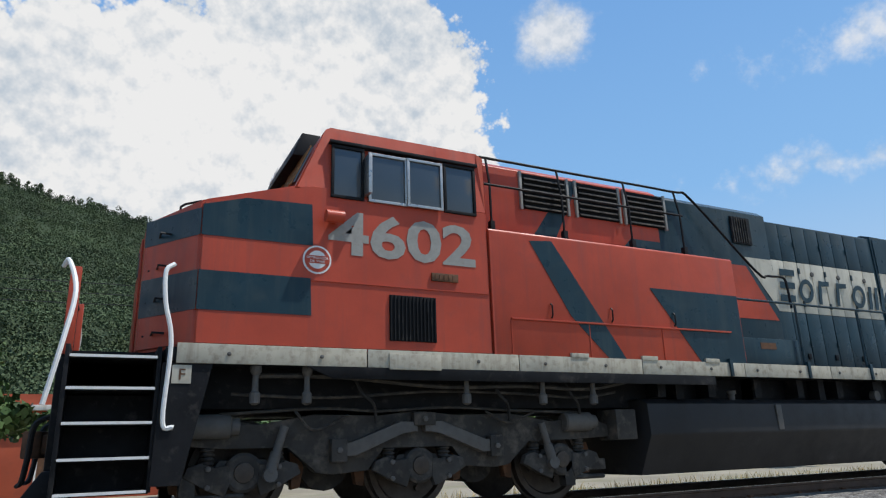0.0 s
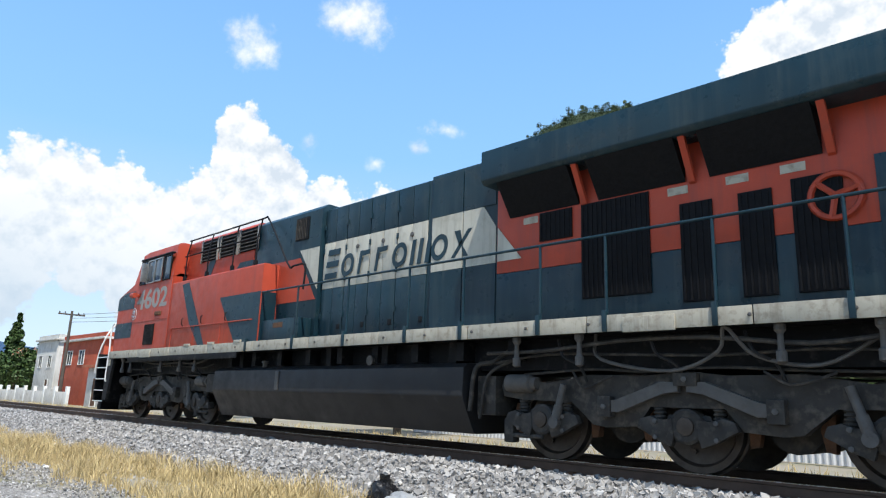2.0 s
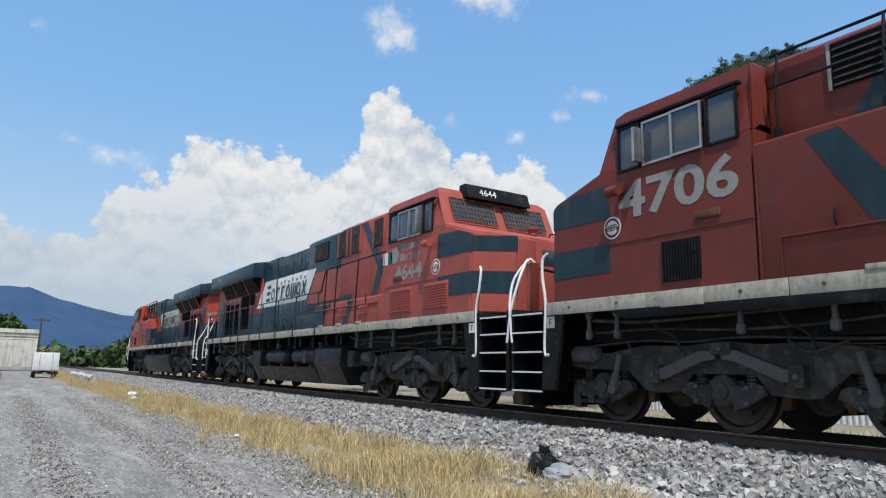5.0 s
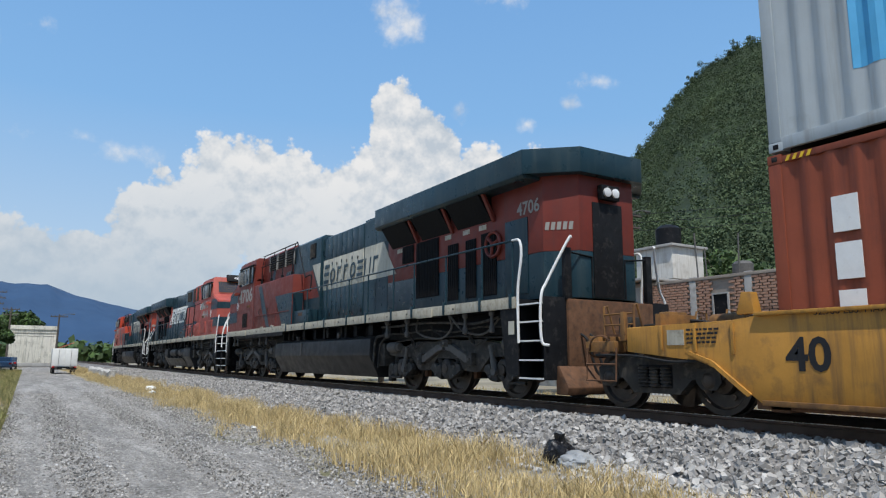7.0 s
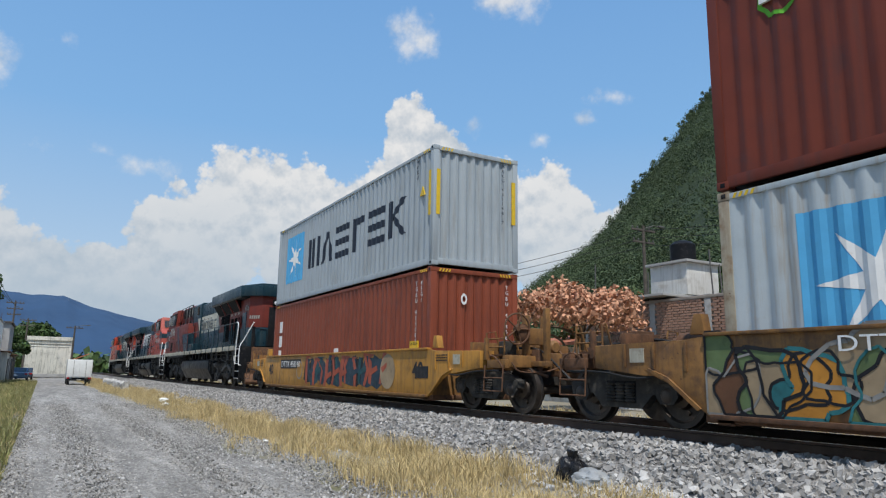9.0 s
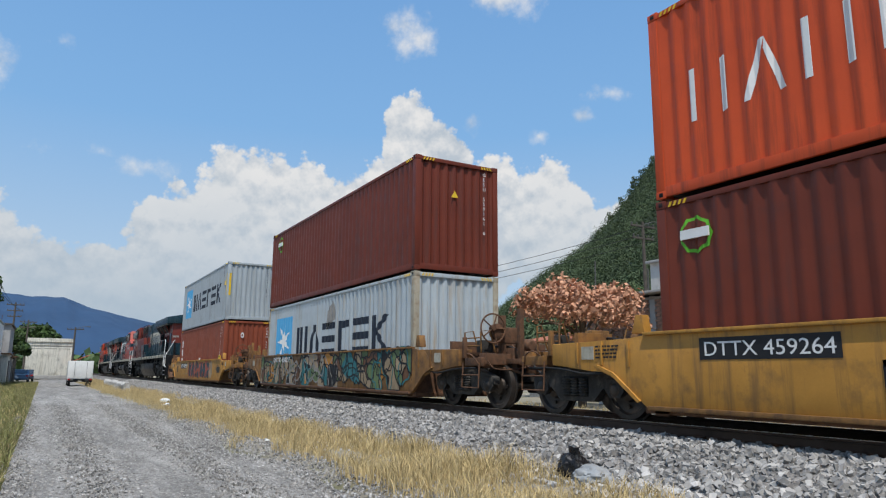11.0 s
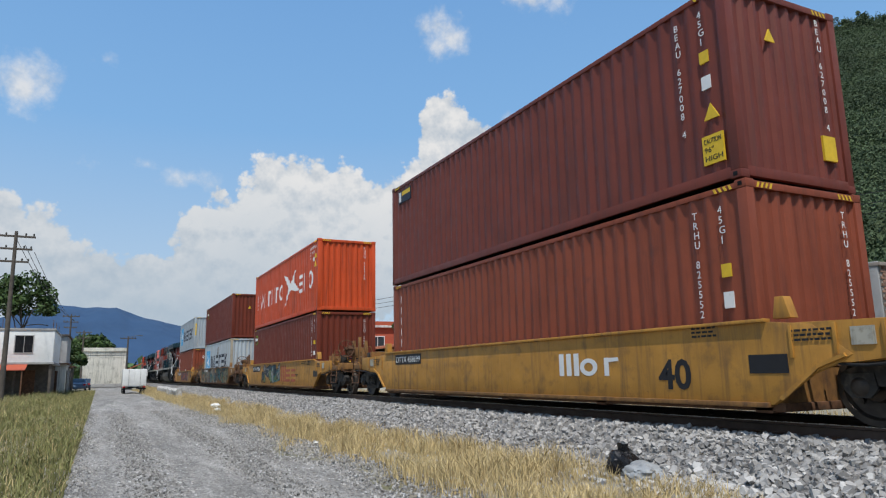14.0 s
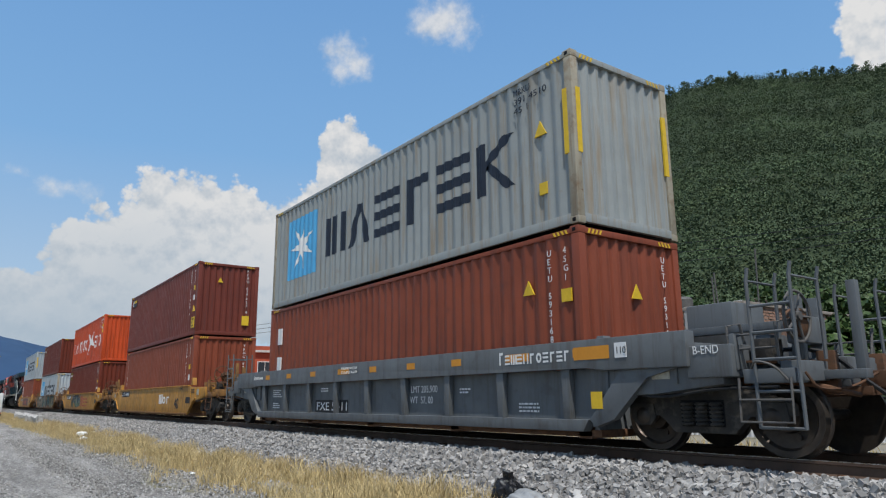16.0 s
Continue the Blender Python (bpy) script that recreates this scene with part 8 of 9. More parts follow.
def lane_house():
    """Whitewashed upper storey over a dark open shop front, with a row of low sheds along the lane."""
    H = thing("lane_house", "whitewashed upper storey over a dark shop front by the lane", "house", pose(-58, 0, -0.6))
    part("upper_wall", box(B(), -9.0, 0.0, -11.0, -3.15, 2.55, 4.85, 0.01), M["white"], H, "whitewashed brick upper storey")
    part("slab", box(B(), -9.0, 0.12, -11.0, -3.05, 2.40, 2.546, 0.01), M["grey_wall"], H)
    part("parapet", box(B(), -9.1, 0.06, -11.0, -3.09, 4.854, 5.0, 0.01), M["grey_wall"], H, "dark weathered parapet edge")
    part("ground_wall", box(B(), -9.0, -1.6, -11.0, -3.4, 0, 2.396), M["pole"], H, "dark brown ground-floor front")
    for y in (-10.6, -8.0, -5.6, -3.35):
        part("post", box(B(), -0.25, -0.05, y, y + 0.18, 0, 2.396, 0.01), M["pole"], H, "brown wooden post")
    for y0, y1 in ((-7.4, -6.4), (-5.2, -4.3)):
        part("doorway", box(B(), -1.62, -1.56, y0, y1, 0.02, 2.0, 0.01), M["rust"], H)
    # opaque black pane stands for the shaded room behind the opening
    opening(H, -5.6, -4.5, 3.25, 4.45, 0.0, "x", "black", "grey_wall")
    for x in (-0.3, -4.0, -8.0):
        for y in (-3.3, -6.5):
            part("rebar", tube(B(), [(x, y, 5.0), (x + 0.03, y, 5.7)], 0.02, 5), M["rust"], H)
    A = thing("awning", "red tin awning in front of the shop", "awning", pose(-57.9, -6.6, -0.6))
    part("roof", prism(B(), [(0.0, 2.36), (1.9, 1.95), (1.9, 1.99), (0.0, 2.40)], "y", -3.9, 1.9), M["red_wall"], A)
    for y in (-3.7, -1.0, 1.7):
        part("post", box(B(), 1.78, 1.86, y, y + 0.08, 0, 1.96), M["rust"], A)
    G = thing("annex", "grey unfinished concrete annex behind the white house", "house", pose(-70, 0, -0.6))
    part("wall", box(B(), -8.0, 0.0, -10.0, -2.75, 0, 5.1, 0.01), M["grey_wall"], G)
    part("roof", box(B(), -8.2, 0.2, -10.0, -2.6, 5.104, 5.25, 0.01), M["pole"], G, "dark roof slab")
    # black pane again paints in the shade of the open room
    opening(G, -4.3, -3.3, 3.2, 4.5, 0.0, "x", "black", "grey_wall")
    for k, (x, h, mat) in enumerate(((-67.5, 2.55, "stained"), (-73.5, 2.3, "grey_wall"), (-80.0, 2.5, "pole"))):
        S = thing("lane_shed", ("stained plaster", "grey cement", "dark timber")[k] + " shed with a rusty door facing the lane", "shed", pose(x, -2.62 + 0.05 * k, -0.6))
        part("wall", box(B(), -4.6, 0.0, -2.6, 0.0, 0, h, 0.01), M[mat], S)
        part("roof", box(B(), -4.8, 0.25, -2.7, 0.2, h + 0.002, h + 0.10, 0.01), M["rust"], S, "rusty sheet roof")
        part("door", box(B(), 0.0, 0.04, -1.7, -0.6, 0.02, 2.0, 0.01), M["rust"], S)
        part("side_door", box(B(), -3.2, -1.4, 0.0, 0.04, 0.02, 2.05, 0.01), M["pole"], S)


def warehouse():
    W = thing("warehouse", "old pale warehouse with a cornice and mould-stained plaster", "warehouse", pose(-113, 0, -0.6))
    part("wall", box(B(), -22, 0, -2.40, 3.42, 0, 5.2, 0.01), M["stained"], W, "mould-stained plaster wall")
    for z, d, h in ((5.204, 0.16, 0.16), (4.72, 0.10, 0.12), (4.30, 0.05, 0.08)):
        part("cornice", box(B(), 0.002, d, -2.44, 3.46, z, z + h, 0.01), M["stained"], W, "weathered cornice band")
    part("parapet", box(B(), -22, 0.02, -2.42, 3.44, 5.37, 5.75, 0.01), M["stained"], W)
    for y in (-2.40, -0.5, 1.4, 3.10):
        part("pilaster", box(B(), 0.002, 0.06, y, y + 0.32, 0, 4.28, 0.01), M["stained"], W)
    part("plinth", box(B(), 0.002, 0.09, -2.43, 3.45, 0, 0.5, 0.01), M["grey_wall"], W)


def surroundings():
    hills()
    brick_house()
    lane_house()
    warehouse()
    simple_house(-120, -112, 3.75, 5.3, 2.3, "plaster", "small low house with a terracotta roof", [], roof="tile")
    simple_house(-66, -56, 19, 27, 5.2, "red_wall", "two-storey house in red and white beyond the track", [("y", -64.5, -63.3, 3.3, 4.4, "window"), ("y", -61.5, -60.3, 3.3, 4.4, "window"), ("y", -58.5, -57.4, 0.1, 2.1, "doorway"), ("x", 21, 22.2, 3.3, 4.4, "window")])
    simple_house(-55.7, -49.5, 18, 25, 2.9, "plaster", "low white house with a terracotta roof beyond the track", [("y", -54.4, -53.4, 0.1, 2.1, "doorway"), ("y", -51.9, -50.9, 1.0, 1.9, "window")], roof="tile")
    simple_house(-79.5, -73, 20.5, 28, 5.9, "plaster", "tall white house beyond the track", [("y", -78.4, -77.3, 3.3, 4.4, "window"), ("y", -75.4, -74.3, 3.3, 4.4, "window"), ("y", -75.4, -74.5, 0.1, 2.1, "doorway"), ("x", 22.5, 23.6, 3.3, 4.4, "window")])
    simple_house(-7.5, 3.0, 27, 35, 2.9, "red_wall", "low orange-red house beyond the track", [("y", -5.4, -4.2, 1.0, 2.0, "window"), ("y", -1.6, -0.6, 0.1, 2.1, "doorway")])
    W = thing("garden_wall", "white garden wall with railings beyond the track", "wall", pose(0, 0, -0.6))
    for k in range(14):
        part("panel", box(B(), -96 + 2.8 * k, -93.35 + 2.8 * k, 17.0, 17.15, 0, 1.1 + 0.2 * (k % 3 == 0), 0.01), M["plaster"], W)
        part("pier", box(B(), -93.34 + 2.8 * k, -93.21 + 2.8 * k + 0.2, 16.96, 17.19, 0, 1.5, 0.01), M["white"], W)
    R = thing("low_wall", "low broken whitewashed rubble wall beside the lane", "wall", pose(0, 0, -0.72))
    for k in range(10):
        x1 = -46.8 - 2.0 * k
        bm = box(B(), x1 - 1.98, x1, 4.40 + 0.03 * k, 4.85 + 0.03 * k, -0.1, 0.56)
        bmesh.ops.subdivide_edges(bm, edges=bm.edges[:], cuts=5, use_grid_fill=True)
        for v in bm.verts:
            q = Vector((v.co.x, v.co.y * 2, v.co.z))
            v.co += 0.13 * noise.noise_vector(q * 1.7) + 0.07 * noise.noise_vector(q * 5.0)
            if v.co.z > 0.3:
                v.co.z += 0.20 * noise.noise((v.co.x * 1.1, 5, 1))
        part("block", bm, M["rubble"], R)
    utility_pole(-46, -4.9, 9.9, "weathered wooden utility pole with crossarms beside the lane", 3)
    utility_pole(-103, -3.85, 9.8, "weathered wooden utility pole with three crossarms", 3)
    utility_pole(-109, -2.35, 8.0, "weathered wooden utility pole beside the warehouse", 2)
    utility_pole(-103, 3.2, 6.9, "leaning street lamp pole by the warehouse", 1, lean=4, lamp=True)
    utility_pole(-60, 17.5, 7.5, "wooden utility pole beyond the track", 1)
    utility_pole(-29, 31, 10.5, "tall utility pole with a street lamp behind the brick house", 2, lamp=True)
    utility_pole(6, 33, 9.5, "wooden utility pole behind the houses", 2)
    for k in range(3):
        cable((-46, -4.9 + 0.5 * k, 8.9 - 0.4 * k), (-103, -3.85 + 0.5 * k, 8.8 - 0.4 * k), 0.9)
        cable((-29, 31, 9.6 - 0.5 * k), (6, 33, 8.4 - 0.45 * k), 0.8)
        cable((6, 33, 8.4 - 0.45 * k), (60, 30, 8.2 - 0.45 * k), 0.9)
        cable((-29, 31, 9.6 - 0.5 * k), (-60, 17.5, 6.6 - 0.3 * k), 0.7)
    tree(-19.6, 17.4, 5.4, 2.6, "flowering tree with salmon-orange blossom beside the brick house", 31, "blossom", 0.075, clumps=60, per=110)
    tree(-31, 15.2, 5.8, 2.3, "leafy green tree beyond the track", 32, clumps=50, per=110)
    tree(-36, 18.5, 5.2, 2.6, "leafy green tree beyond the track", 33, clumps=50, per=100)
    tree(-26.5, 25, 5.5, 2.4, "leafy green tree behind the houses", 34)
    tree(-86, 16.5, 5.4, 3.2, "broad green tree by the garden wall", 35, leaf=0.15, low=0.12, clumps=60)
    tree(-99, 17.5, 6.3, 3.8, "broad green tree by the garden wall", 36, leaf=0.17, low=0.12, clumps=60)
    tree(-93, 22, 6.4, 4.0, "broad green tree down the line", 37, leaf=0.17, low=0.12, clumps=60)
    tree(-107, 19, 6.6, 4.5, "broad green tree down the line", 38, leaf=0.2, low=0.12, clumps=60)
    tree(-122, 18, 6.5, 4.8, "broad green tree down the line", 39, leaf=0.22, low=0.12, clumps=60)
    tree(-108, 25, 11.5, 2.2, "tall dark conifer above the houses", 40, leaf=0.22, conifer=True, clumps=90)
    tree(-116, 19.5, 9.8, 1.8, "dark conifer above the houses", 41, leaf=0.2, conifer=True, clumps=80)
    tree(-96, 25, 6.6, 3.8, "small tree with rust-red flowers by the houses", 42, "blossom", 0.14)
    tree(-93, 27.5, 8.2, 4.2, "broad green tree behind the houses beyond the track", 46, leaf=0.18, clumps=60)
    tree(-78, -7.4, 13.0, 3.6, "tall leafy tree behind the utility pole", 43, leaf=0.15, clumps=60)
    tree(-142, -1.9, 10.2, 4.2, "dark green tree rising behind the warehouse", 44, leaf=0.24, clumps=70)
    tree(-85.5, -3.3, 5.0, 2.0, "green shrub tree beside the parked cars", 45, leaf=0.18)
    for k, (x, y, h) in enumerate(((-25, 36, 8.5), (-20, 38, 8.0), (-15.5, 35, 7.0), (-11, 34, 7.6), (-7, 37, 8.5), (-11.0, 26, 4.6), (-29, 40, 9.5), (-35, 38, 8.0), (-42, 42, 9.0))):
        tree(x, y, h, 0.42 * h, "dark leafy tree at the foot of the hill", 70 + k, leaf=0.14, clumps=56, per=100, low=0.2)
    for k, (x, y) in enumerate(((4, 24), (-3, 21), (10, 26), (16, 23), (-7.5, 23.5), (22, 25), (28, 22))):
        tree(x, y, 2.8 + 0.5 * (k % 3), 2.0 + 0.3 * (k % 2), "low leafy bush beyond the track", 50 + k, leaf=0.12, trunk=0.08, clumps=34, per=80)
    box_truck()
    parked_car(-88, -2.1, "car_blue", "blue-grey hatchback parked beside the lane", 1)
    parked_car(-95, -1.75, "car_dark", "dark pickup-sized car parked beside the lane", 2)
    rubbish()


# ---------------------------------------------------------------- assemble
LOCO_PITCH = 22.25
LOCOS = []


def train():
    LOCOS.append((locomotive("4602", 7.1, False, "red", False, 3, "orange-red and dark teal diesel locomotive with a white side panel"), 7.1, False))
    LOCOS.append((locomotive("4644", 7.50 + LOCO_PITCH, True, "red_faded", True, 3, "faded red and teal diesel locomotive with twin air reservoirs, running backwards"), 7.50 + LOCO_PITCH, True))
    LOCOS.append((locomotive("4706", 7.1 + 2 * LOCO_PITCH, False, "red_dull", False, 8, "dull sooty red and teal diesel locomotive ahead of the wagons", worn_front=True), 7.1 + 2 * LOCO_PITCH, False))
    cx = [72.40, 92.33, 112.04, 132.07, 151.98, 171.95]
    base = [0.27, 0.22, 0.26, 0.28, 0.38]
    labels = ["weathered yellow well car with spray-painted scrawl", "yellow well car covered in green and teal graffiti", "yellow well car with faded scrawl on its side",
              "clean yellow well car with a large number", "grey well car with side posts and orange reflectors", "rust-brown empty well car"]
    cars = [well_car(cx[0], "yellow", "yellow_dirty", labels[0]), well_car(cx[1], "yellow_dirty", "rust", labels[1]), well_car(cx[2], "yellow", "yellow_dirty", labels[2]),
            well_car(cx[3], "yellow", "yellow_dirty", labels[3]), well_car(cx[4], "grey_car", "grey_car", labels[4], False, 7.85), well_car(cx[5], "rust", "rust", labels[5], False)]
    K = M["letter_black"]
    # first wagon
    a, b, c, d, e, f = cars
    side_words(a, "wagon_number", "40", -5.95, 0.62, 0.36, K, bold=0.012)
    side_words(a, "wagon_number", "40", 5.55, 0.62, 0.36, K, bold=0.012)
    side_words(a, "load_note", "52,900 LBS. MAX. GROSS WT. FOR 20 FT. CONTAINERS", -5.6, 1.22, 0.065, K, width=2.6)
    side_words(a, "wagon_number", "DTTX 458140", -4.45, 0.88, 0.20, M["letter_white"], width=2.0, plate_mat=K)
    jagged_tag(a, -1.9, 4.0, 0.30, 1.23, ("g_rose", "g_blue", "g_rose", "g_deep", "g_rose"), 17)
    part("graffiti_patch", lathe(B(), (4.25, 0, 0.76), "y", [(-1.374, 0.42), (-1.377, 0.42)], 28), M["g_tan"], a)
    part("graffiti_patch", lathe(B(), (-2.45, 0, 0.78), "y", [(-1.367, 0.30), (-1.370, 0.30)], 24), M["g_grey"], a)
    part("graffiti_patch", lathe(B(), (-2.45, 0, 0.78), "y", [(-1.371, 0.25), (-1.374, 0.25)], 24), M["yellow"], a)
    part("data_panel", box(B(), 5.75, 6.3, -1.372, -1.366, 0.62, 0.88), K, a)
    # second wagon, covered
    scrawl(b, -6.3, 6.3, 0.28, 1.30, ("g_green", "g_tan", "g_brown", "g_green", "g_tan", "g_teal", "g_orange", "g_black", "g_tan"), 23, 58)
    side_words(b, "wagon_number", "DTTX 458897", -4.6, 1.02, 0.17, M["letter_white"], y=1.395, width=1.9)
    # third wagon
    side_words(c, "wagon_number", "DTTX 459264", -5.3, 0.94, 0.18, M["letter_white"], width=1.7, plate_mat=K)
    scrawl(c, -3.1, 0.8, 0.36, 1.22, ("g_blue", "g_green", "g_grey", "g_blue"), 31, 11)
    glyphs("wagon_mark", 3, 1.0, 3.7, 0.42, 1.12, 1.366, -1, M["g_rose"], c, 0.0, 5)
    stencils(c, [(4.4, 1.2, 0.7, 2), (5.3, 1.2, 0.5, 3), (3.4, 0.7, 0.5, 2)], K)
    part("data_panel", box(B(), 6.2, 6.75, -1.372, -1.366, 0.62, 0.85), K, c)
    # fourth wagon
    side_words(d, "wagon_number", "DTTX 458699", -5.55, 0.98, 0.16, M["letter_white"], width=1.55, plate_mat=K)
    side_words(d, "wagon_number", "40", 4.42, 0.42, 0.40, K, bold=0.014, width=0.62)
    glyphs("wagon_mark", 3, 1.99, 3.75, 0.60, 0.98, 1.366, -1, M["letter_white"], d, 0.0, 6)
    stencils(d, [(-2.4, 1.24, 0.6, 1), (5.1, 1.22, 0.45, 3), (0.8, 1.24, 0.5, 1)], K)
    part("data_panel", box(B(), 6.0, 6.55, -1.372, -1.366, 0.62, 0.85), K, d)
    for car in (a, c, d):
        part("warning_panel", box(B(), 7.38, 7.6, -1.375, -1.366, 0.92, 1.12), M["sill"], car)
        stencils(car, [(6.6, 1.10, 0.6, 3), (-7.3, 1.10, 0.5, 4)], K, 1.372, 9)
    # fifth wagon
    side_words(e, "wagon_number", "FXE 5411", -2.62, 0.46, 0.19, M["letter_white"], y=1.325, width=1.55, plate_mat=K)
    side_words(e, "load_note", "LD LMT 205,900", 1.35, 0.82, 0.13, M["letter_white"], y=1.325, width=1.15)
    side_words(e, "load_note", "LT WT  57, 00", 1.35, 0.62, 0.13, M["letter_white"], y=1.325, width=1.0)
    glyphs("company_mark", 11, 4.45, 6.05, 1.22, 1.42, 1.462, -1, M["letter_white"], e, 0.0, 12)
    glyphs("company_mark", 10, -6.6, -5.9, 1.28, 1.38, 1.462, -1, M["letter_white"], e, 0.0, 13)
    side_words(e, "wagon_note", "NON-INTERCHANGE CAR", -1.1, 1.36, 0.055, M["letter_white"], y=1.462, width=0.75)
    side_words(e, "wagon_note", "SEE EQUIPMENT REGISTER", -1.1, 1.27, 0.055, M["letter_white"], y=1.462, width=0.75)
    side_words(e, "end_note", "B-END", 8.0, 1.20, 0.10, M["letter_white"], y=1.405, width=0.34)
    dsc = part("load_disc", box(B(), 6.85, 7.05, -1.470, -1.462, 1.22, 1.42), M["letter_white"], e)
    words("load_number", "110", 0.09, pose(6.87, -1.474, 1.275, 90, 0, 0), K, dsc, 0.003, 0.15)
    part("reflector", box(B(), 6.1, 6.75, -1.466, -1.462, 1.22, 1.40), M["orange_refl"], e, "orange reflector strip")
    stencils(e, [(-5.4, 0.95, 0.55, 4), (-2.4, 0.95, 0.4, 2), (4.75, 0.60, 0.5, 3), (3.2, 0.85, 0.3, 2), (-5.4, 0.6, 0.5, 3), (7.3, 1.0, 0.5, 2)], M["letter_white"], 1.325)
    part("yellow_label", box(B(), 6.35, 6.55, -1.425, -1.42, 0.55, 0.78), M["yellow_sign"], e)

    part("equipment_cabinet", box(B(), 7.2, 7.9, -0.3, 0.5, 1.15, 1.95, 0.03), M["grey_car"], e, "grey brake equipment cabinet")
    part("platform_beam", box(B(), 6.5, 9.0, -0.55, -0.40, 1.50, 1.60, 0.01), M["grey_car"], e)
    # containers: lower, then upper
    def load(i, lower, upper, dx=0.0):
        for C, z, o in ((lower, base[i], 0.0), (upper, base[i] + CH + 0.03, dx)):
            C.matrix_basis = pose(cx[i] + o, TRACK_Y, z)
            CARS.append((C, cx[i] + o))
    y_side = -CW / 2
    lo = container("c_rust", "rust-red steel container in the first well car, with white lettering")
    for k in range(3):
        patch(lo, -5.38, -5.10, 1.85 - 0.52 * k, 2.25 - 0.52 * k, M["letter_white"], "company_mark", label="white block mark")
    code_column(lo, "TGBU 454081 7", 5.35, 2.5, 0.135, 0.10), code_column(lo, "45G1", 5.60, 2.5, 0.135, 0.10)
    glyphs("company_mark", 3, -0.85, -0.2, 2.05, 2.40, 0, -1, M["letter_white"], lo, 0.0, 2).matrix_basis = pose(CL / 2 + 0.004, 0, 0, 0, 0, 90)
    code_column(lo, "TGBU 454081", 0.85, 2.5, 0.135, 0.09, True)
    patch(lo, -0.25, 0.02, 0.6, 0.9, M["letter_white"], "hazard_label", True)
    patch(lo, 0.2, 0.5, 0.85, 1.15, M["letter_white"], "hazard_label")
    q = patch(lo, 5.10, 5.50, 1.00, 1.20, M["yellow_sign"], "caution_label", label="yellow caution label")
    words("caution_text", "CAUTION", 0.06, pose(5.12, y_side - 0.005, 1.11, 90, 0, 0), K, q, 0.003, 0.36)
    up = container("c_grey", "light grey steel container with a blue star emblem")
    shipping_mark(up)
    for y in (-1.14, 1.04):
        patch(up, y, y + 0.10, 1.2, 2.3, M["yellow_sign"], "height_strip", True, "yellow height strip")
    patch(up, 5.86, 5.97, 1.2, 2.3, M["yellow_sign"], "height_strip", label="yellow height strip")
    code_column(up, "MRKU 431198 7", 0.72, 2.62, 0.12, 0.085, True, M["navy"])
    code_column(up, "MRKU", 5.25, 2.6, 0.13, 0.1, None, M["navy"]), triangle_sign(up, 5.55, 1.85)
    load(0, lo, up, 0.03)
    lo = container("c_pale", "stained pale grey container with a blue star emblem", "c_post")
    shipping_mark(lo)
    on_ribs(lo, [(0.2, 1.75), (0.95, 2.1), (0.75, 2.65), (0.25, 2.35)], M["g_grey"], "paint_patch", "grey overpainted patch")
    up = container("c_brown", "oxide-brown steel container with a small green and white mark")
    fan(up, (-5.05, 2.35), star(-5.05, 2.35, 0.30, 9, 0.9), M["green"], "emblem", "small green ring mark")
    fan(up, (-5.05, 2.35), star(-5.05, 2.352, 0.24, 9, 0.9), M["c_brown"], "emblem").location.y = -0.003
    patch(up, -5.30, -4.80, 2.30, 2.44, M["letter_white"], "company_mark").location.y = -0.012
    triangle_sign(up, -0.1, 2.0, 0.1, True)
    code_column(up, "GESU 559161 0", 0.75, 2.6, 0.13, 0.09, True)
    load(1, lo, up, 0.0)
    lo = container("c_brown", "oxide-brown steel container with a small green and white mark")
    fan(lo, (-5.45, 2.32), star(-5.45, 2.32, 0.27, 9, 0.9), M["green"], "emblem", "small green ring mark")
    fan(lo, (-5.45, 2.32), star(-5.45, 2.322, 0.22, 9, 0.9), M["c_brown"], "emblem").location.y = -0.004
    patch(lo, -5.68, -5.22, 2.27, 2.40, M["letter_white"], "company_mark").location.y = -0.012
    code_column(lo, "GCXU 559700 0", 5.35, 2.5, 0.135, 0.10), code_column(lo, "45G1", 5.70, 2.5, 0.135, 0.10)
    patch(lo, 5.64, 5.80, 1.62, 1.78, M["yellow_sign"], "height_label"), patch(lo, 5.64, 5.80, 1.2, 1.36, M["letter_white"], "weight_label"), triangle_sign(lo, 5.74, 0.78)
    code_column(lo, "GCXU 559700 0", 0.7, 2.5, 0.135, 0.095, True), triangle_sign(lo, 0.15, 0.85, 0.12, True)
    up = container("c_orange", "bright orange container with a white flag emblem")
    block_mark(up, ("pair", "wedge", "pair", "stem", "pair", "stem", "ring"), -5.42, 0.40, 0.98, 1.75, M["letter_white"], "company_mark", "white company mark", 0.17, 0.72)
    block_mark(up, ("bars", "pair", "ring"), 3.25, 5.50, 0.98, 1.75, M["letter_white"], "company_mark", "white company mark", 0.17, 0.72)
    fan(up, (1.72, 1.42), [(0.42, 2.10), (1.05, 1.98), (1.70, 1.58), (2.55, 2.16), (2.25, 1.62), (3.25, 1.12), (2.5, 1.16), (1.75, 1.30), (1.2, 1.08), (0.72, 0.62), (0.9, 1.0), (1.35, 1.40)], M["letter_white"], "emblem", "white flag emblem")
    code_column(up, "SUDU", 4.95, 2.55, 0.13, 0.1)
    words("code", "689766", 0.12, pose(5.05, y_side - 0.002, 2.55, 90, 0, 0), M["letter_white"], up, 0.003, 0.8)
    words("code", "4510", 0.11, pose(5.2, y_side - 0.002, 2.36, 90, 0, 0), M["letter_white"], up, 0.003, 0.4)
    patch(up, 5.63, 5.78, 2.15, 2.33, M["yellow_sign"], "height_label"), patch(up, 5.38, 5.52, 2.05, 2.2, M["letter_white"], "weight_label"), triangle_sign(up, 5.70, 1.9)
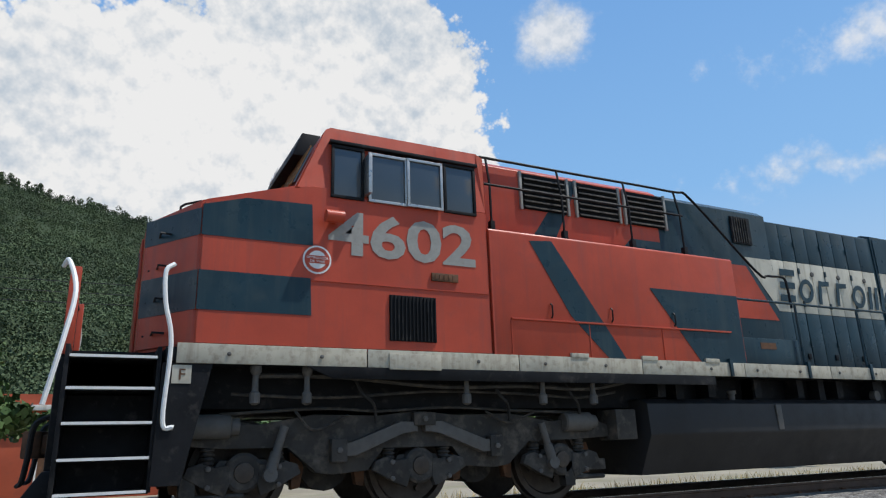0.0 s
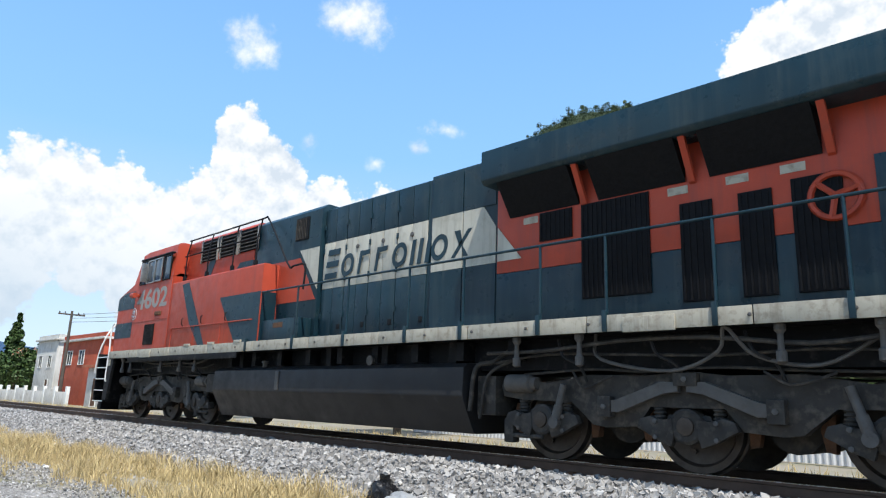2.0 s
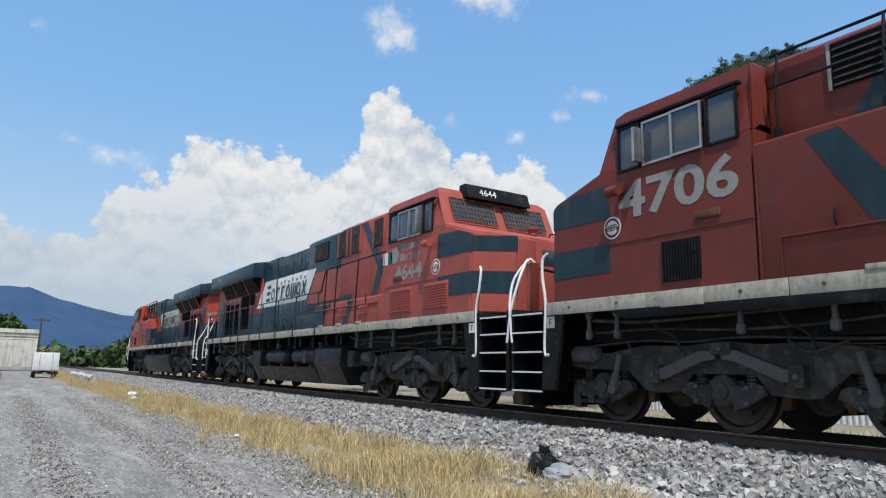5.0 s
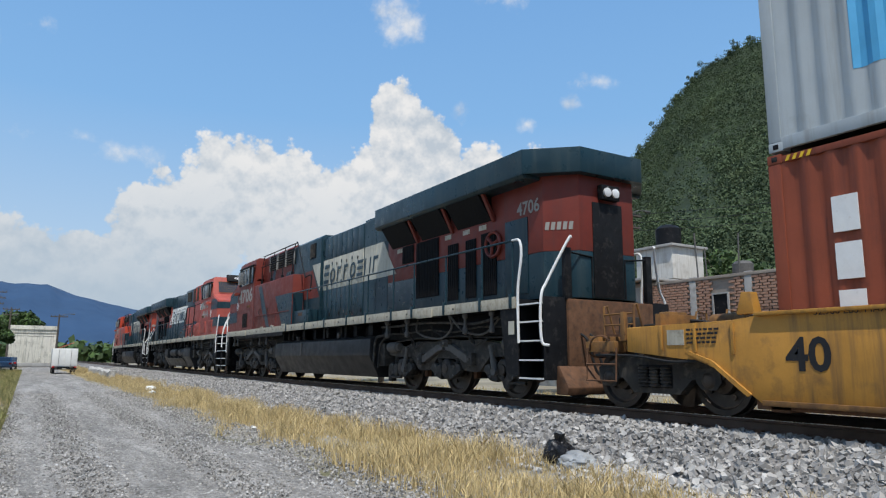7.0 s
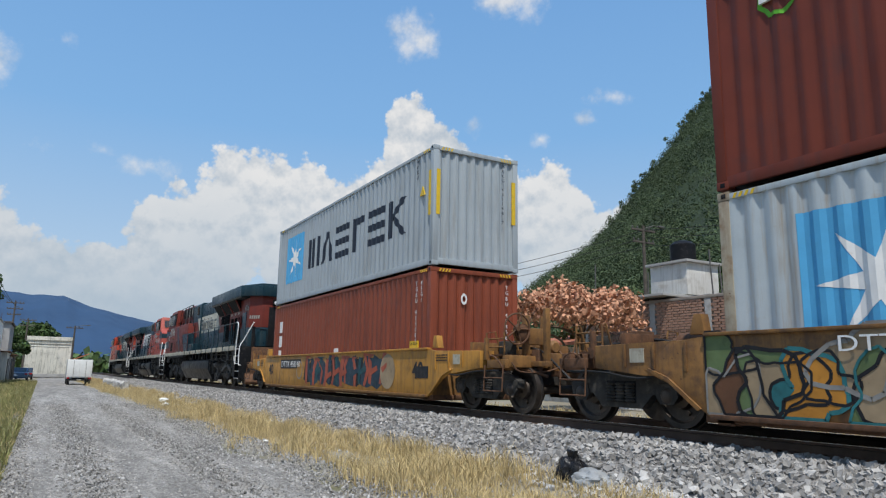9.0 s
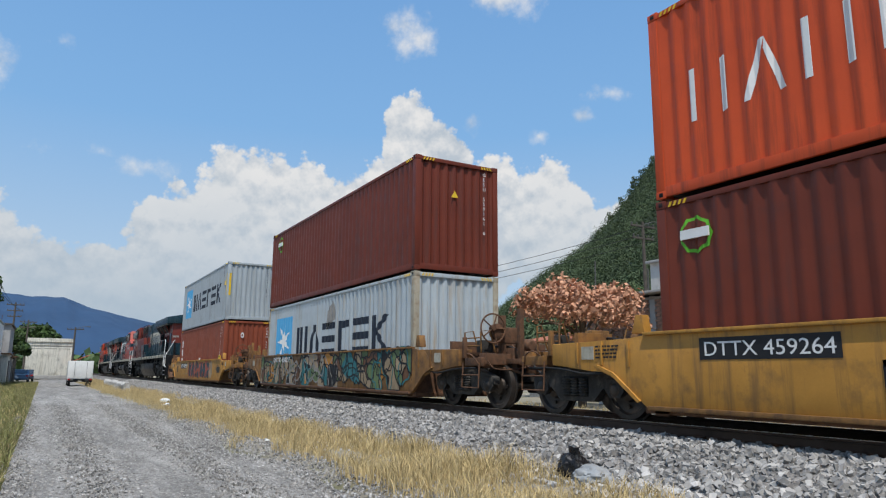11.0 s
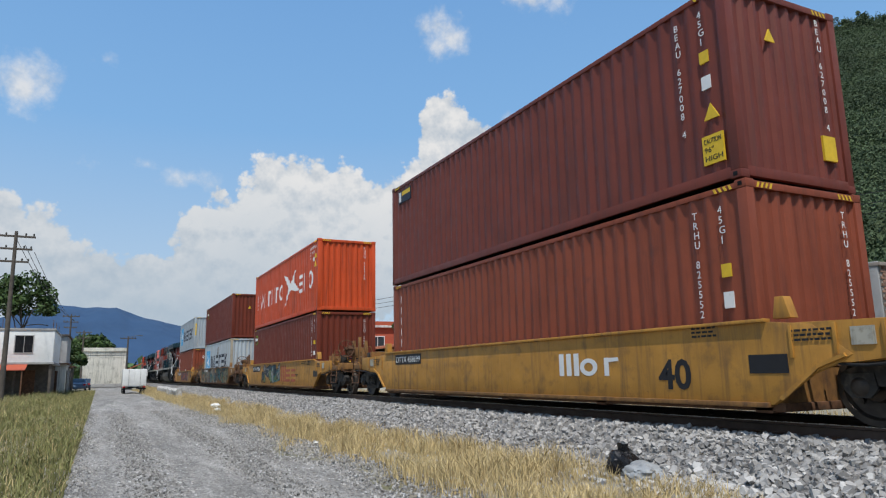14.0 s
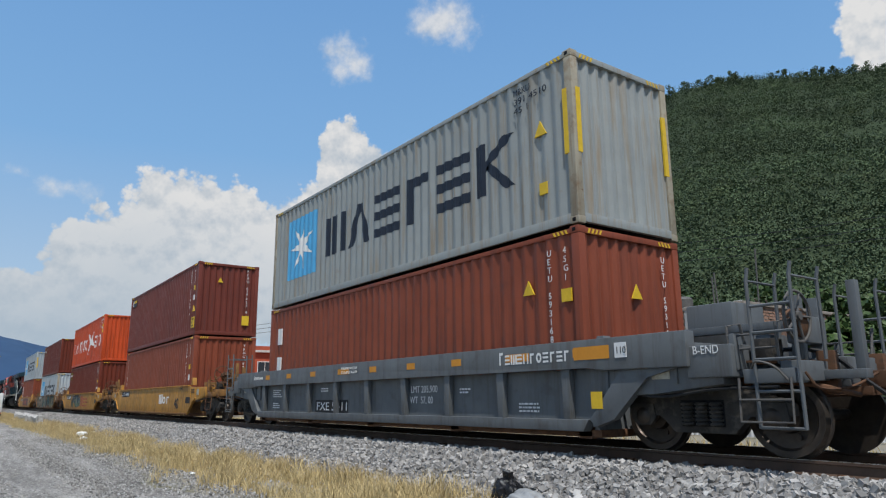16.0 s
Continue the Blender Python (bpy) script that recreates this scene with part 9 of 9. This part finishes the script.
    code_column(up, "SUDU 689766", 0.7, 2.55, 0.125, 0.09, True)
    load(2, lo, up, 0.02)
    lo = container("c_rust", "rust-red steel container with vertical white lettering")
    code_column(lo, "IIIIII", -5.55, 2.35, 0.30, 0.20)
    code_column(lo, "TRHU 825552 1", 5.15, 2.5, 0.14, 0.105), code_column(lo, "45G1", 5.60, 2.5, 0.14, 0.105)
    patch(lo, 5.58, 5.74, 1.62, 1.80, M["yellow_sign"], "height_label"), patch(lo, 5.58, 5.74, 1.2, 1.42, M["letter_white"], "weight_label"), triangle_sign(lo, 5.70, 0.75)
    code_column(lo, "TRHU 825552", 0.7, 2.5, 0.14, 0.1, True)
    up = container("c_maroon", "maroon steel container with yellow caution labels")
    patch(up, -5.6, -4.75, 2.32, 2.68, M["navy"], "company_mark", label="small navy and yellow mark")
    patch(up, -5.35, -4.78, 2.52, 2.64, M["yellow_sign"], "company_mark").location.y = -0.006
    patch(up, -5.55, -5.42, 2.36, 2.64, M["letter_white"], "company_mark").location.y = -0.008
    code_column(up, "BEAU 627008 4", 5.15, 2.5, 0.14, 0.105), code_column(up, "45G1", 5.60, 2.5, 0.14, 0.105)
    patch(up, 5.58, 5.74, 1.80, 1.98, M["yellow_sign"], "height_label"), patch(up, 5.58, 5.74, 1.4, 1.6, M["letter_white"], "weight_label"), triangle_sign(up, 5.70, 1.05)
    q = patch(up, 5.50, 5.86, 0.30, 0.72, M["yellow_sign"], "caution_label", label="yellow caution label")
    for k, t in enumerate(("CAUTION", "96\"", "HIGH")):
        words("caution_text", t, 0.075, pose(5.53, y_side - 0.005, 0.60 - 0.125 * k, 90, 0, 0), K, q, 0.003, 0.30 if k != 1 else 0.16)
    patch(up, 0.60, 0.88, 0.45, 0.83, M["yellow_sign"], "caution_label", True, "yellow caution label")
    triangle_sign(up, -0.35, 2.2, 0.11, True), code_column(up, "BEAU 627008 4", 0.72, 2.6, 0.14, 0.1, True)
    load(3, lo, up, -0.05)
    lo = container("c_rust", "rust-red steel container with two large white marks")
    patch(lo, -5.5, -5.25, 1.85, 2.3, M["letter_white"], "company_mark", label="white block mark"), patch(lo, -5.5, -5.25, 1.05, 1.5, M["letter_white"], "company_mark", label="white block mark")
    code_column(lo, "UETU 593168 8", 5.40, 2.5, 0.135, 0.10), code_column(lo, "45G1", 5.75, 2.5, 0.14, 0.10), triangle_sign(lo, 4.95, 2.05)
    patch(lo, 5.68, 5.88, 1.75, 1.95, M["yellow_sign"], "height_label"), triangle_sign(lo, 0.05, 1.95, 0.13, True), code_column(lo, "UETU 593168", 0.72, 2.5, 0.135, 0.1, True)
    up = container("c_olive", "greenish-grey stained container with a blue star emblem", "c_post")
    shipping_mark(up)
    for y in (-1.14, 1.04):
        patch(up, y, y + 0.10, 1.15, 2.25, M["yellow_sign"], "height_strip", True, "yellow height strip")
    patch(up, 5.88, 5.98, 1.15, 2.25, M["yellow_sign"], "height_strip", label="yellow height strip")
    words("code", "MRKU", 0.12, pose(4.72, y_side - 0.002, 2.55, 90, 0, 0), M["navy"], up, 0.003, 0.4), words("code", "391 4510", 0.12, pose(4.72, y_side - 0.002, 2.38, 90, 0, 0), M["navy"], up, 0.003, 0.8)
    words("code", "45 1", 0.12, pose(4.72, y_side - 0.002, 2.21, 90, 0, 0), M["navy"], up, 0.003, 0.35)
    triangle_sign(up, 5.35, 1.75, 0.14), patch(up, 5.28, 5.46, 0.62, 0.82, M["yellow_sign"], "height_label")
    load(4, lo, up, 0.02)


ground_sheet()
surroundings()
train()
track()
grasses()

# ---------------------------------------------------------------- what moves
TRAIN = [
    (0.0, 3.450),
    (1.0, -7.173),
    (2.0, -17.834),
    (3.0, -28.528),
    (4.0, -39.228),
    (5.0, -49.899),
    (6.0, -60.513),
    (7.0, -71.053),
    (8.0, -81.517),
    (9.0, -91.921),
    (10.0, -102.294),
    (11.0, -112.673),
    (12.0, -123.093),
    (13.0, -133.573),
    (14.0, -144.099),
    (15.0, -154.606),
    (16.0, -164.953),
]


def shift(t):
    """How far the train stands from its place in train coordinates, by a smooth curve through TRAIN."""
    ts, xs = [a for a, _ in TRAIN], [b for _, b in TRAIN]
    return float(np.interp(t, ts, xs))


def motions():
    for ob, x, turned in LOCOS:
        walk(ob, [(t, pose(x + s, TRACK_Y, 0, 0, 0, 180 if turned else 0)) for t, s in TRAIN])
    for ob, x in CARS:
        z = ob.matrix_basis.translation.z
        walk(ob, [(t, pose(x + s, TRACK_Y, z)) for t, s in TRAIN])
    for ob, x, r, d in SPIN:
        step = 2 if r > 0.5 else 1
        walk(ob, [(k / 30, pose(x, 0, r, 0, d * math.degrees((shift(0) - shift(k / 30)) / r), 0)) for k in range(0, 481, step)])


motions()
